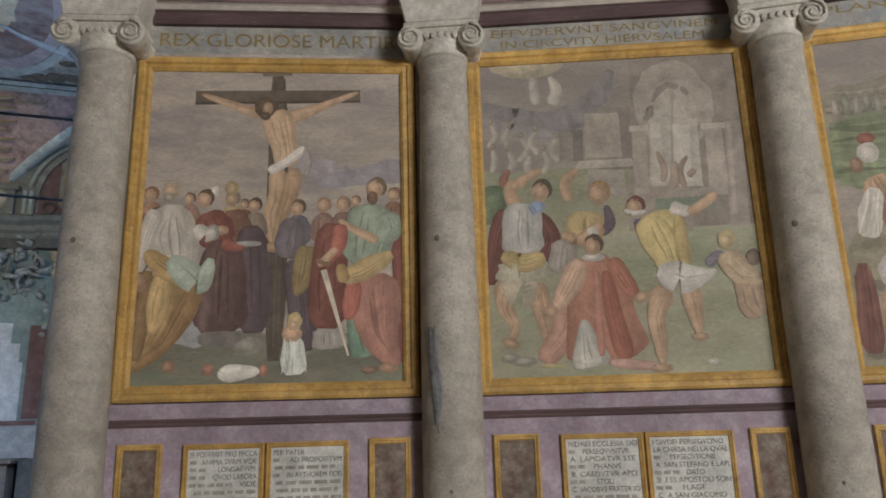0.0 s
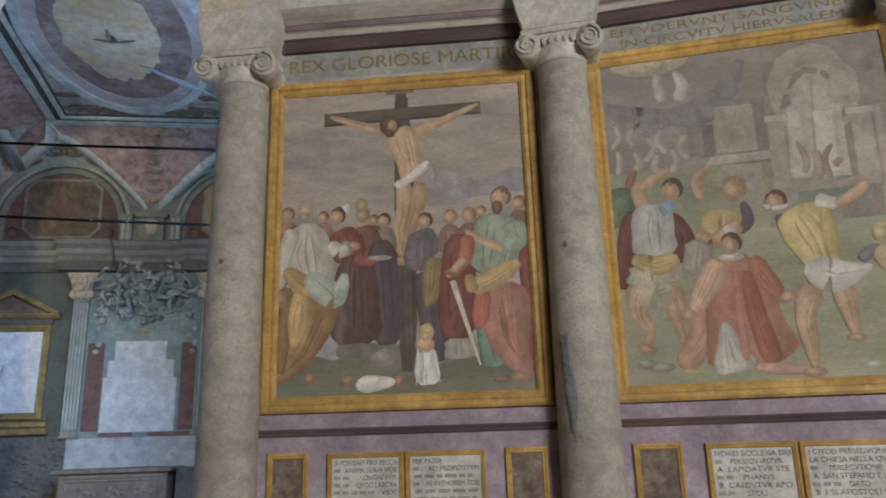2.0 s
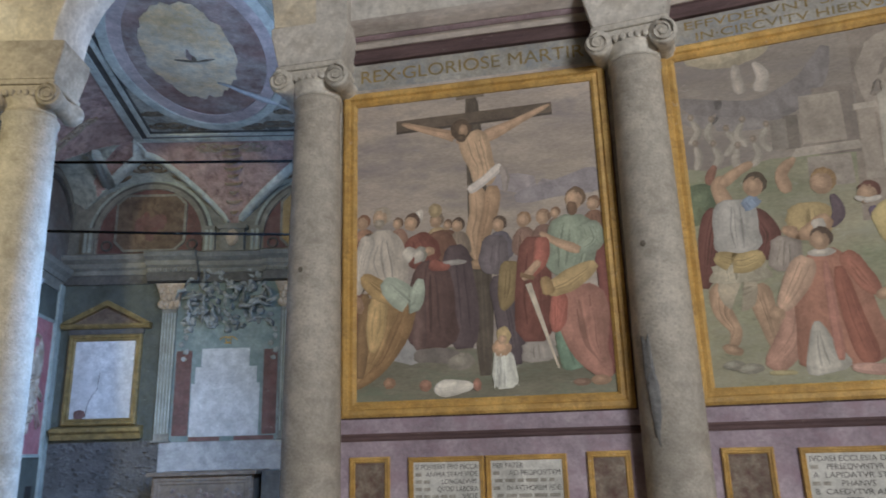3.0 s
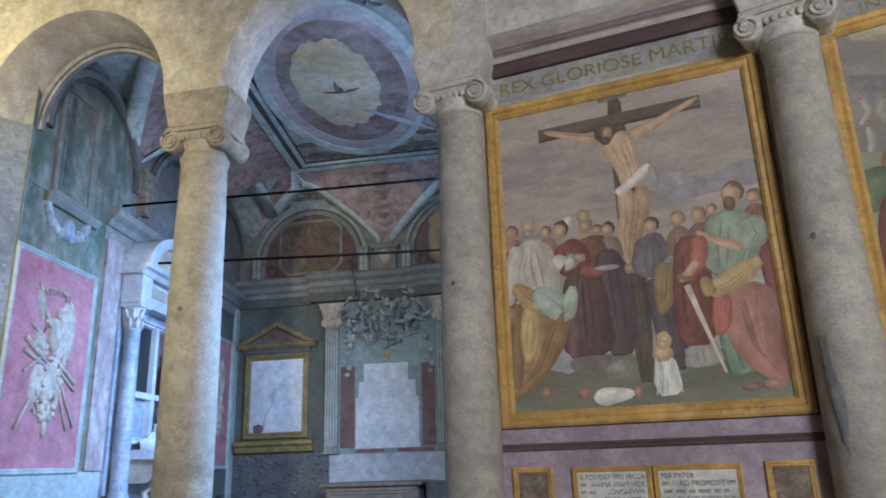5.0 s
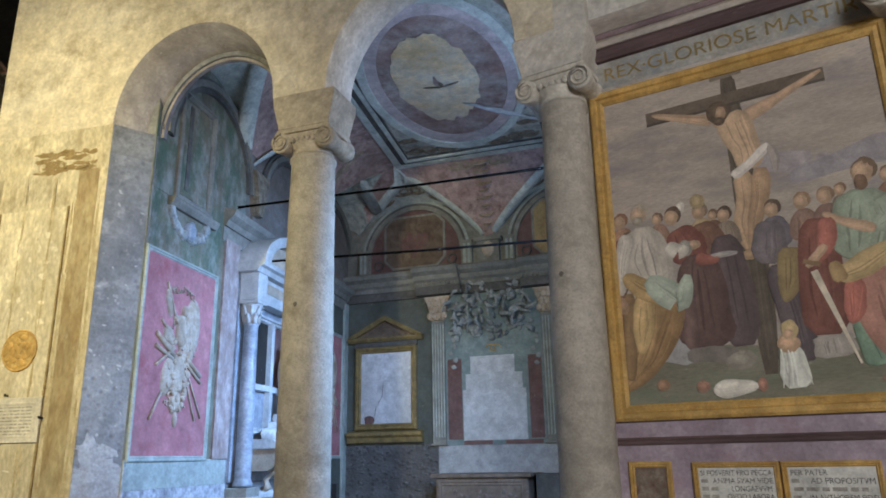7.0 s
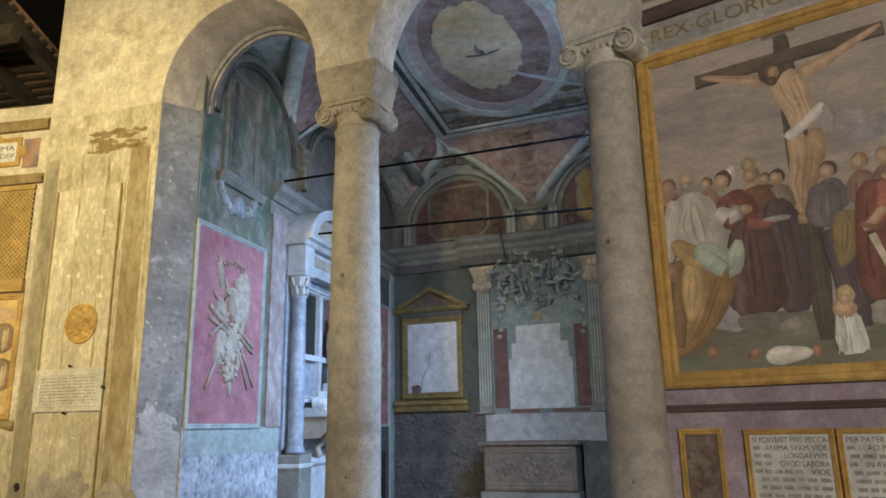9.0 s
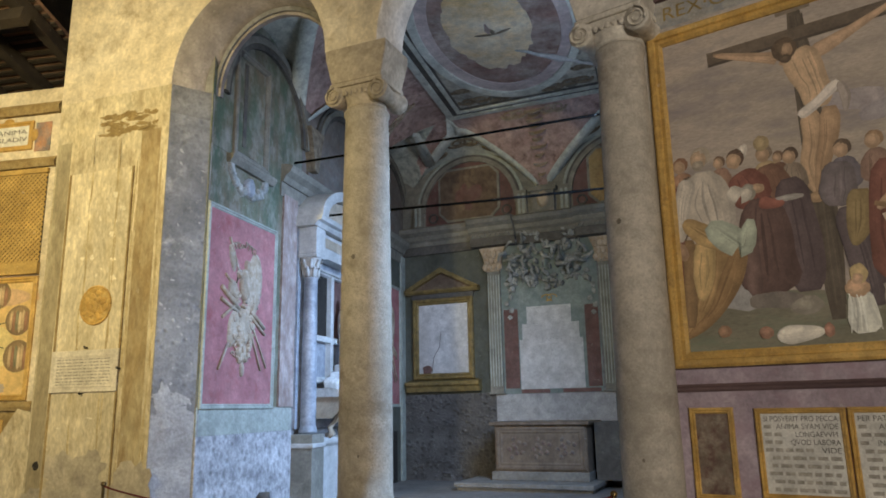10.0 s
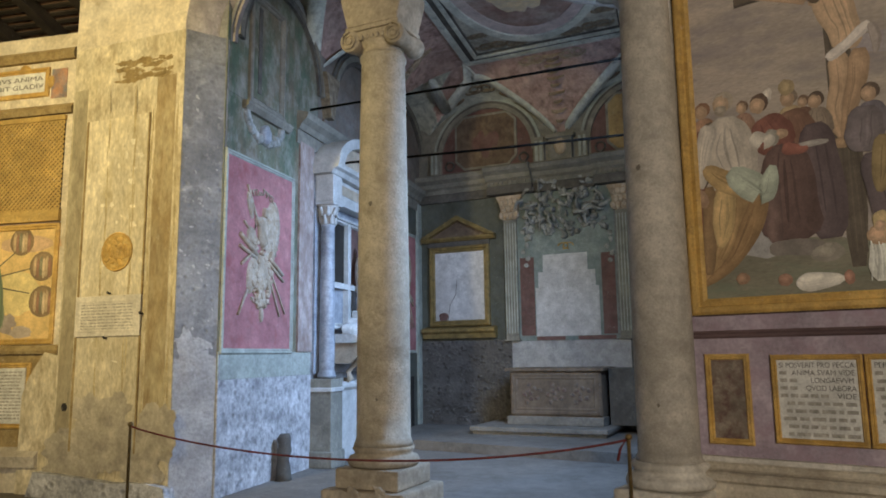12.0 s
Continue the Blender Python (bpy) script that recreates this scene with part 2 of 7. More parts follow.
# grey soffit and jamb of the left arch
SOFFIT = mat("grey_violet_soffit", (0.24, 0.21, 0.2), (0.4, 0.36, 0.34), 1.5, 0.9, 0.3, 30, (0.2, 0.18, 0.18), 0.4)
JAMB = mat("dark_grey_jamb", (0.19, 0.195, 0.21), (0.28, 0.285, 0.3), 2.5, 0.9, 0.5, 30, (0.4, 0.4, 0.4), 0.2, pits=0.4)
JAMB_LOW = mat("pale_scraped_jamb", (0.34, 0.34, 0.35), (0.46, 0.46, 0.47), 3.0, 0.9, 0.4, 30, (0.2, 0.19, 0.19), 0.4)
WHITE_FLECK = mat("pale_plaster_fleck", (0.36, 0.36, 0.36), (0.45, 0.45, 0.45), 5.0)
j = thing("jamb_lining", bay(2), "grey scraped plaster lining of the arch jamb", "jamb", "", "structure")
for z0, z1, m in ((0.0, 1.5, JAMB_LOW), (1.5, SPRING - 0.35, JAMB), (SPRING - 0.35, SPRING - 0.002, PLASTER_GREY)):
    bm = bmesh.new()
    d = [(0.502, FRONT + 0.003), (0.765, 0.205), (0.785, 0.205), (0.512, FRONT + 0.003)]
    lo, hi = [bm.verts.new((x, y, z0)) for x, y in d], [bm.verts.new((x, y, z1)) for x, y in d]
    bm.faces.new(lo[::-1])
    bm.faces.new(hi)
    for i in range(4):
        k = (i + 1) % 4
        bm.faces.new((lo[i], lo[k], hi[k], hi[i]))
    part("plaster_face", bm, m, j)
rng = random.Random(17)
bm = bmesh.new()
for i in range(22):
    blob(bm, rng.uniform(0.12, 0.33), rng.uniform(1.3, 1.7), rng.uniform(0.04, 0.1), rng.uniform(0.04, 0.16), -0.013 - 0.0002 * i, 0.001, rng.uniform(0, 90), 20, 0.6, i)
bm.transform(pose(0.502, FRONT + 0.003, 0, 0, 0, 58.1))
part("scraped_patch", bm, JAMB_LOW, j)
bm = bmesh.new()
for i in range(30):
    blob(bm, rng.uniform(0.03, 0.43), rng.uniform(1.8, 5.1), rng.uniform(0.005, 0.016), rng.uniform(0.006, 0.03), -0.018, 0.001, rng.uniform(0, 90), 12, 0.6, i)
bm.transform(pose(0.502, FRONT + 0.003, 0, 0, 0, 58.1))
part("pale_fleck", bm, WHITE_FLECK, j)
for k, x0, x1, s, m in ((2, 0.48, SPAN - 0.29, 0.24, SOFFIT), (1, 0.36, SPAN - 0.36, 0.0, PLASTER_PALE)):
    bm = bmesh.new()
    n = 32
    rings = []
    for y, f in ((FRONT + 0.012, 0.02), (REAR - 0.002, 1.0)):
        c, r = (x0 + x1 + s * f) / 2, (x1 - x0 - s * f) / 2 - 0.006
        rings.append([bm.verts.new((c - r * math.cos(math.pi * i / n), y, SPRING + RISE * r * math.sin(math.pi * i / n))) for i in range(n + 1)])
        rings.append([bm.verts.new((c - (r + 0.004) * math.cos(math.pi * i / n), y, SPRING + RISE * (r + 0.004) * math.sin(math.pi * i / n))) for i in range(n + 1)])
    for p, q in ((rings[0], rings[2]), (rings[1], rings[0])):
        for i in range(n):
            bm.faces.new((p[i], p[i + 1], q[i + 1], q[i])).smooth = True
    solid("arch_soffit", bm, m, bay(k), "mottled plaster underside of a round arch", "soffit", "arch soffits")

rim = thing("arch_rim", bay(2), "moulded grey plaster rim along the inner edge of the arch", "moulding", "", "structure")
for w0, w1, d in ((0.0, 0.05, 0.07), (0.052, 0.085, 0.04)):
    c, r = (0.48 + SPAN - 0.29 + 0.24) / 2, (SPAN - 0.29 - 0.48 - 0.24) / 2 - 0.008
    o = [(c + (r - w0) * math.cos(math.pi * i / 32), SPRING + RISE * (r - w0) * math.sin(math.pi * i / 32)) for i in range(33)]
    q = [(c + (r - w1) * math.cos(math.pi * i / 32), SPRING + RISE * (r - w1) * math.sin(math.pi * i / 32)) for i in range(33)]
    part("rim_moulding", prism(bmesh.new(), o + q[::-1], REAR - d, REAR + 0.02), PLASTER_GREY if d > 0.05 else SOFFIT, rim)

# ---- paint: one fresco surface, its colour taken from each shape ----


def fresco(name, folds):
    m = bpy.data.materials.new(name)
    m.use_nodes = True
    t = m.node_tree
    link = t.links.new
    bsdf = t.nodes["Principled BSDF"]
    info, co = t.nodes.new("ShaderNodeObjectInfo"), t.nodes.new("ShaderNodeTexCoord")
    col = info.outputs["Color"]
    for scale, stretch, lo, hi in ((2.6, (2.0, 1.0, 1.0) if folds else (1.0, 1.0, 1.6), 0.84, 1.16), (9.0, (1, 1, 1), 0.84, 1.16), (55.0, (1, 1, 1), 0.88, 1.12)):
        mp, n, r, mx = (t.nodes.new("ShaderNode" + k) for k in ("Mapping", "TexNoise", "MapRange", "Mix"))
        mp.inputs["Scale"].default_value = stretch
        mp.inputs["Rotation"].default_value = (0, 0.25 if folds else 0, 0)
        n.inputs["Scale"].default_value, n.inputs["Detail"].default_value, n.inputs["Distortion"].default_value = scale, 5.0, 0.8 if folds else 0.3
        r.inputs[1].default_value, r.inputs[2].default_value, r.inputs[3].default_value, r.inputs[4].default_value = 0.3, 0.7, lo, hi
        mx.data_type, mx.blend_type, mx.inputs[0].default_value = "RGBA", "MULTIPLY", 1.0
        link(co.outputs["Object"], mp.inputs[0])
        link(mp.outputs[0], n.inputs["Vector"])
        link(n.outputs["Fac"], r.inputs[0])
        link(col, mx.inputs[6])
        link(r.outputs[0], mx.inputs[7])
        col = mx.outputs[2]
    link(col, bsdf.inputs["Base Color"])
    bsdf.inputs["Roughness"].default_value = 0.75
    return m


FRESCO, FRESCO_FOLDS = fresco("fresco", False), fresco("fresco_folds", True)
PAINT_LIGHT = 0.60


def colour(code, light=PAINT_LIGHT):
    rgb = [int(code[i:i + 2], 16) / 255 for i in (0, 2, 4)]
    lin = [min(0.85, (v / 12.92 if v < 0.04045 else ((v + 0.055) / 1.055) ** 2.4) / light) for v in rgb]
    grey = 0.3 * lin[0] + 0.6 * lin[1] + 0.1 * lin[2]
    return (*[0.74 * v + 0.26 * grey for v in lin], 1)


class Picture:
    """Gathers flat painted shapes on one surface, each a hair proud of the one before."""

    def __init__(self, owner, y, step=0.000014, light=PAINT_LIGHT):
        self.owner, self.y, self.step, self.light, self.seed = owner, y, step, light, 0

    def put(self, name, bm, code, folds, gain=1.0):
        ob = part(name, bm, FRESCO_FOLDS if folds else FRESCO, self.owner)
        # every pigment takes 15% of a chalky tan, which lowers the contrast
        c = [0.85 * v + 0.15 * w for v, w in zip(colour(code, self.light), (0.25, 0.215, 0.17))]
        ob.color = (*[min(0.88, v * gain) for v in c[:3]], 1)
        self.y -= self.step
        return ob

    def oval(self, code, x, z, rx, rz, turn=0, folds=True, wob=0.12, name="painted_shape"):
        """An oval, modelled by smaller lighter ones towards its lit side."""
        self.seed += 1
        levels = ((1.0, 0.0, 0.8), (0.84, 0.1, 0.96), (0.64, 0.2, 1.1), (0.38, 0.28, 1.22)) if folds and min(rx, rz) > 0.03 else ((1.0, 0.0, 1.0),) if not folds else ((1.0, 0.0, 0.85), (0.7, 0.15, 1.1))
        for k, shift, gain in levels:
            bm = blob(bmesh.new(), x - shift * rx * 0.6, z + shift * rz * 0.6, rx * k, rz * k, self.y, 0.0002, turn, 22, wob * (1.6 if k < 1 else 1), self.seed + 31 * k)
            self.put(name, bm, code, folds, gain)

    def ribbon(self, bm, a, b, off0, off1, w, bow):
        """A thin brush stroke between two cross-lines of a strip."""
        d = b - a
        n = Vector((-d.y, d.x)).normalized()
        rows = []
        for i in range(8):
            f = i / 7
            p = a + d * (0.04 + 0.92 * f) + n * (off0 + (off1 - off0) * f + bow * math.sin(math.pi * f * 1.4))
            e = w * math.sin(math.pi * min(1, 0.12 + 0.8 * f)) ** 0.6
            rows.append([bm.verts.new((p.x + s * n.x * e, self.y - 0.0002, p.y + s * n.y * e)) for s in (1, -1)])
        for p, q in zip(rows, rows[1:]):
            bm.faces.new((p[0], p[1], q[1], q[0]))

    def strip(self, code, x0, z0, x1, z1, w0, w1, folds=True, name="painted_shape"):
        """A tapering band of cloth, limb or masonry with folds along it."""
        self.seed += 1
        bm = bmesh.new()
        d = Vector((x1 - x0, z1 - z0))
        n = Vector((-d.y, d.x)).normalized()
        k = 12 if folds else 1
        sides = [[], []]
        bend = 0.10 * (w0 + w1) * noise.noise((self.seed * 1.3, 0.5, 0.2)) if folds else 0.0
        for i in range(k + 1):
            f = i / k
            w = (w0 + (w1 - w0) * f) / 2 * (1 + (0.25 * math.sin(math.pi * f) if folds else 0))
            if folds:
                w *= min(1.0, 0.62 + 3.0 * min(f, 1 - f))
            p = Vector((x0, z0)) + d * f + n * bend * math.sin(math.pi * f)
            for s, sign in ((0, 1), (1, -1)):
                e = w * (1 + (0.2 * noise.noise((f * 3.1, self.seed * 3.7, sign * 2.0)) if folds else 0))
                sides[s].append((p.x + sign * n.x * e, p.y + sign * n.y * e))
        prism(bm, sides[0] + sides[1][::-1], self.y - 0.0002, self.y + 0.0002)
        self.put(name, bm, code, folds)
        if folds and max(w0, w1) > 0.045:
            rng, a, b = random.Random(self.seed), Vector((x0, z0)), Vector((x1, z1))
            for gain, count in ((0.7, 3), (0.86, 3), (1.2, 3)):
                for i in range(count):
                    bm = bmesh.new()
                    t = rng.uniform(-0.44, 0.44) + (-0.08 if gain < 1 else 0.06) * (1 if n.x < 0 else -1)
                    self.ribbon(bm, a, b, t * w0, t * w1 * 1.05, rng.uniform(0.02, 0.06) * (w0 + w1) / 2, rng.uniform(-0.06, 0.06) * (w0 + w1))
                    self.put("painted_fold", bm, code, folds, gain)

    def stroke(self, code, *spine, soft=False):
        """A soft bent band through (x, z, width) points: a limb or a length of cloth, lighter towards the upper left."""
        self.seed += 1
        n = 5 * (len(spine) - 1) + 1
        rows = []
        for i in range(n):
            f = i / (n - 1) * (len(spine) - 1)
            j = min(int(f), len(spine) - 2)
            p = [Vector(spine[max(0, min(len(spine) - 1, j + d))]) for d in (-1, 0, 1, 2)]
            u = f - j
            rows.append(0.5 * (2 * p[1] + u * (p[2] - p[0]) + u * u * (2 * p[0] - 5 * p[1] + 4 * p[2] - p[3]) + u ** 3 * (3 * p[1] - p[0] - 3 * p[2] + p[3])))
        wide = max(v[2] for v in spine)
        levels = ((1.0, 0.0, 0.83), (0.84, 0.05, 0.92), (0.66, 0.1, 1.02), (0.44, 0.14, 1.1), (0.2, 0.17, 1.18)) if wide > 0.09 else ((1.0, 0.0, 0.86), (0.6, 0.1, 1.06))
        if soft:
            levels = ((1.0, 0.0, 0.97), (0.7, 0.03, 1.0), (0.4, 0.05, 1.03))
        marks = [(k, s, 0.98, g) for k, s, g in levels]
        rng = random.Random(self.seed)
        if wide > 0.14 and not soft:
            marks += [(rng.uniform(0.03, 0.07), rng.uniform(-0.4, 0.4), rng.uniform(0.6, 0.9), g) for g in (0.72, 0.82, 0.76, 1.16, 1.24)]
        for k, shift, reach, gain in marks:
            bm, line = bmesh.new(), []
            for i, r in enumerate(rows):
                d = rows[min(i + 1, n - 1)] - rows[max(i - 1, 0)]
                side = Vector((-d.y, d.x)).normalized()
                if side.x > 0.3 or (abs(side.x) <= 0.3 and side.y < 0):
                    side = -side
                f = i / (n - 1)
                end = min(1.0, 0.5 + 3.5 * min(f, 1 - f)) if k > 0.1 else math.sin(math.pi * min(1.0, 0.1 + 0.85 * f)) ** 0.7
                w = 0.5 * k * max(r.z, 0.006) * end * (1 + 0.12 * noise.noise((f * 4.0, self.seed * 3.7, k)))
                c = Vector((r.x, r.y)) + side * shift * r.z * (1 + 0.25 * noise.noise((f * 3.0, self.seed, k * 9)))
                if k < 1:
                    c = c.lerp(Vector((rows[n // 2].x, rows[n // 2].y)), (1 - reach) * (1 if k < 0.1 else 0) + (1 - k) * 0.10)
                line.append([bm.verts.new((c.x + s * side.x * w, self.y - 0.0002, c.y + s * side.y * w)) for s in (1, -1)])
            for p, q in zip(line, line[1:]):
                bm.faces.new((p[0], p[1], q[1], q[0]))
            self.put("painted_fold" if k < 0.1 else "painted_shape", bm, code, True, gain)

    def knob(self, hair, code, x, z, r):
        """A round spot with a darker cap, standing for a head in the crowd."""
        self.oval(hair, x + 0.08 * r, z + 0.14 * r, 0.95 * r, 1.02 * r)
        self.oval(code, x - 0.12 * r, z - 0.12 * r, 0.82 * r, 0.95 * r)

    def ground(self, material, x0, x1, z0, z1):
        """Painted ground with an uneven upper edge."""
        n = 24
        edge = [(x1 + (x0 - x1) * i / n, z1 + 0.05 * noise.noise((i * 0.5, z1, 0.3))) for i in range(n + 1)]
        part("painted_ground", prism(bmesh.new(), [(x0, z0), (x1, z0)] + edge, self.y - 0.0002, self.y + 0.002), material, self.owner)
        self.y -= self.step

    def block(self, code, x0, x1, z0, z1, folds=False, name="painted_field"):
        return self.put(name, box(bmesh.new(), x0, x1, self.y - 0.0002, self.y + 0.002, z0, z1), code, folds)


def lettering(body, x, z, y, height, material, parent, width=None, name="lettering"):
    """A line of writing, its left foot at x, z, fitted to the width if one is given."""
    cu = bpy.data.curves.new("lettering", "FONT")
    cu.body, cu.size, cu.extrude = body, height * 1.4, 0.0008
    ob = new("lettering_source", cu)
    me = bpy.data.meshes.new_from_object(ob.evaluated_get(bpy.context.evaluated_depsgraph_get()))
    bpy.data.objects.remove(ob)
    span = max(v.co.x for v in me.vertices) - min(v.co.x for v in me.vertices)
    me.transform(pose(x, y, z, 90) @ Matrix.Diagonal((width / span if width else 1, 1, 1, 1)))
    me.materials.clear()
    me.materials.append(material)
    ob = new(name, me)
    ob.parent = parent
    return ob


GILT = mat("ochre_gilding", (0.52, 0.31, 0.085), (0.62, 0.4, 0.13), 6.0, 0.6, 0.15, 60, (0.33, 0.19, 0.06), 0.25)
GILT_DARK = mat("dark_gilding", (0.2, 0.14, 0.045), (0.27, 0.19, 0.07), 6.0, 0.6, 0.15, 60, (0.1, 0.07, 0.03), 0.35)
PURPLE = mat("purple_fresco", (0.36, 0.285, 0.34), (0.5, 0.42, 0.48), 2.2, 0.85, 0.1, 40, (0.32, 0.22, 0.26), 0.4)
PURPLE_DARK = mat("dark_purple_band", (0.1, 0.062, 0.065), (0.14, 0.09, 0.09), 4.0, 0.85, 0.1, 40, stretch=(0.4, 1, 3))
PURPLE_MID = mat("dusky_purple_band", (0.24, 0.165, 0.18), (0.31, 0.23, 0.245), 4.0, 0.85, 0.1, 40)
MARBLE_RED = mat("red_grey_marbling", (0.17, 0.13, 0.1), (0.33, 0.28, 0.22), 7.0, 0.7, 0.05, 40, (0.1, 0.035, 0.03), 0.6)
SLAB = mat("white_inscription_slab", (0.68, 0.665, 0.62), (0.78, 0.77, 0.72), 3.0, 0.75, 0.1, 50, (0.62, 0.6, 0.56), 0.25)
INK = mat("faded_black_lettering", (0.07, 0.06, 0.055), (0.17, 0.155, 0.14), 9.0, 0.8, 0.0, 60)
FRIEZE = mat("grey_blue_frieze", (0.35, 0.33, 0.29), (0.42, 0.4, 0.36), 2.5, 0.85, 0.1, 40, (0.22, 0.26, 0.31), 0.5)
FRIEZE_GOLD = mat("faded_gold_lettering", (0.3, 0.2, 0.06), (0.24, 0.2, 0.1), 5.0, 0.6, 0.0, 60)
STONE_TRIM = mat("pale_cornice_stone", (0.46, 0.4, 0.35), (0.55, 0.49, 0.44), 3.0, 0.85, 0.2, 40, (0.33, 0.28, 0.25), 0.35, stretch=(0.4, 1, 1))
PLINTH = mat("stone_seat", (0.47, 0.41, 0.32), (0.58, 0.52, 0.42), 2.5, 0.85, 0.25, 40, (0.3, 0.25, 0.19), 0.35)
TIE_IRON = mat("dull_black_iron", (0.003, 0.003, 0.003), (0.005, 0.005, 0.005), 8.0, 1.0, 0.1, 60)
TIE_IRON.node_tree.nodes["Principled BSDF"].inputs["Specular IOR Level"].default_value = 0.0
IRON = mat("black_iron", (0.02, 0.02, 0.022), (0.04, 0.035, 0.032), 8.0, 0.6, 0.1, 60)
BRASS = mat("tarnished_brass", (0.22, 0.15, 0.06), (0.3, 0.21, 0.09), 12.0, 0.4, 0.05, 60, metal=0.7)
ROPE = mat("dark_red_rope", (0.14, 0.02, 0.018), (0.2, 0.035, 0.03), 20.0, 0.9, 0.3, 90)

# ---- columns ----


def ionic_capital(col, mats):
    cap = part("capital", lathe(bmesh.new(), [(0.195, 4.575), (0.215, 4.59), (0.215, 4.61), (0.2, 4.62), (0.245, 4.68), (0.25, 4.71)]), mats[0], col, "worn carved ionic capital")
    for sx in (-1, 1):
        bm = bmesh.new()
        prof = [(0.005, -0.262), (0.03, -0.268), (0.035, -0.25), (0.07, -0.255), (0.075, -0.238), (0.105, -0.248), (0.112, -0.225), (0.088, -0.1), (0.076, 0.0), (0.088, 0.1), (0.112, 0.225), (0.105, 0.248), (0.06, 0.25), (0.005, 0.262)]
        lathe(bm, prof, 24)
        bm.transform(pose(sx * 0.255, 0, 4.705, 90, 0, 0))
        part("volute", bm, mats[0], cap)
        bm = bmesh.new()
        pts = []
        for i in range(40):
            a, rr = i * 0.36, 0.098 * (1 - i / 44)
            pts.append((sx * (0.255 + rr * math.sin(a)), -0.262, 4.705 + rr * math.cos(a)))
        part("spiral", tube(bm, pts, [0.013 * (1 - i / 60) for i in range(40)], 6), mats[0], cap)
    part("bolster", B(-0.27, 0.27, -0.235, 0.235, 4.71, 4.8, bev=0.02), mats[0], cap)
    bm = bmesh.new()
    for i in range(5):
        blob(bm, -0.12 + 0.06 * i, 4.72, 0.024, 0.034, -0.236, 0.02)
    part("egg_moulding", bm, mats[0], cap)
    part("abacus", B(-0.31, 0.31, -0.25, 0.25, 4.8, 4.85, bev=0.015), mats[0], cap)
    bm = bmesh.new()
    lo, hi = (0.29, 0.24), (0.36, 0.26)
    v = [bm.verts.new((sx * w, sy * d, z)) for (w, d), z in ((lo, 4.85), ((0.3, 0.245), 4.9), (hi, 5.16), (hi, SPRING)) for sx, sy in ((-1, -1), (1, -1), (1, 1), (-1, 1))]
    for r in range(3):
        for i in range(4):
            j = (i + 1) % 4
            bm.faces.new((v[4 * r + i], v[4 * r + j], v[4 * r + 4 + j], v[4 * r + 4 + i]))
    bm.faces.new(v[:4][::-1])
    bm.faces.new(v[12:])
    bmesh.ops.bevel(bm, geom=list(bm.edges), offset=0.008, segments=2, affect="EDGES")
    part("impost_block", bm, mats[1], col, "flaring impost block with worn edges")


def column_base(col, m):
    base = part("base", lathe(bmesh.new(), [(0.3, 0.47), (0.335, 0.49), (0.345, 0.52), (0.33, 0.56), (0.285, 0.575), (0.275, 0.6), (0.29, 0.615), (0.3, 0.635), (0.285, 0.66), (0.25, 0.67)]), m, col, "worn moulded attic base")
    part("plinth", B(-0.335, 0.335, -0.335, 0.335, 0.29, 0.47, bev=0.02), m, base)
    part("pedestal", B(-0.44, 0.44, -0.42, 0.42, 0.0, 0.285, bev=0.03), m, base)
    bm = bmesh.new()
    for i in range(9):
        a = i * 2.4
        blob(bm, 0.3 * math.cos(a) * 0.7, 0.15 + 0.02 * i, 0.05 + 0.01 * (i % 3), 0.03, -0.42, 0.012, i * 20, wob=0.5, seed=i)
    part("chipping", bm, m, base)


def column(m, radius, free, k):
    col = thing("column", m, "free-standing round stone column with ionic capital" if free else "grey granite column half sunk in the painted wall", "column", "columns of the ring")
    g = radius / 0.226
    shaft = [(0.25 * g, 0.66), (0.236 * g, 0.70), (0.226 * g, 0.74)] + [((0.226 - 0.032 * (i / 14) ** 1.7) * g, 0.74 + 3.76 * i / 14) for i in range(15)] + [(0.207 * g, 4.52), (0.207 * g, 4.55), (0.19 * g, 4.575)]
    bm = lathe(bmesh.new(), shaft, 64)
    for v in bm.verts:
        r = 1 + 0.012 * noise.noise((v.co.x * 3 + k * 9, v.co.y * 3, v.co.z * 1.7)) + 0.006 * noise.noise((v.co.x * 14 + k, v.co.y * 14, v.co.z * 9))
        v.co.x, v.co.y = v.co.x * r, v.co.y * r
    sh = part("shaft", bm, COLUMN_TAN if free else GRANITE, col, "weathered shaft with small dowel holes")
    # dowel holes: low dots whose dark colour stands for the shade inside
    for i, (a, z) in enumerate(((-100, 2.98), (-84, 1.1))):
        h = bmesh.new()
        rr = (0.226 - 0.032 * ((z - 0.74) / 3.76) ** 1.7) * g + 0.001
        blob(h, 0, 0, 0.012 if i else 0.022, 0.014 if i else 0.024, 0, 0.003, wob=0.4, seed=i + k)
        h.transform(pose(rr * math.cos(radians(a + k * 9)), rr * math.sin(radians(a + k * 9)), z, 0, 0, a + k * 9 + 90))
        part("dowel_hole", h, HOLE_SHADE, sh)
    if k == -1:
        h = bmesh.new()
        blob(h, 0, 0, 0.05, 0.36, 0, 0.006, 4, 26, 0.35, 5)
        for v in h.verts:
            v.co.y += 2.2 * v.co.x ** 2
        rr = 0.2235 * g + 0.002
        h.transform(pose(rr * math.cos(radians(-119)), rr * math.sin(radians(-119)), 1.92, 0, 0, -29))
        part("flaked_patch", h, PLASTER_GREY, sh, "dark flaked scar on the shaft")
    ionic_capital(col, (BASE_STONE, BASE_STONE) if free else (TRAVERTINE, CHALK))
    column_base(col, TRAVERTINE if not free else BASE_STONE)
    return col


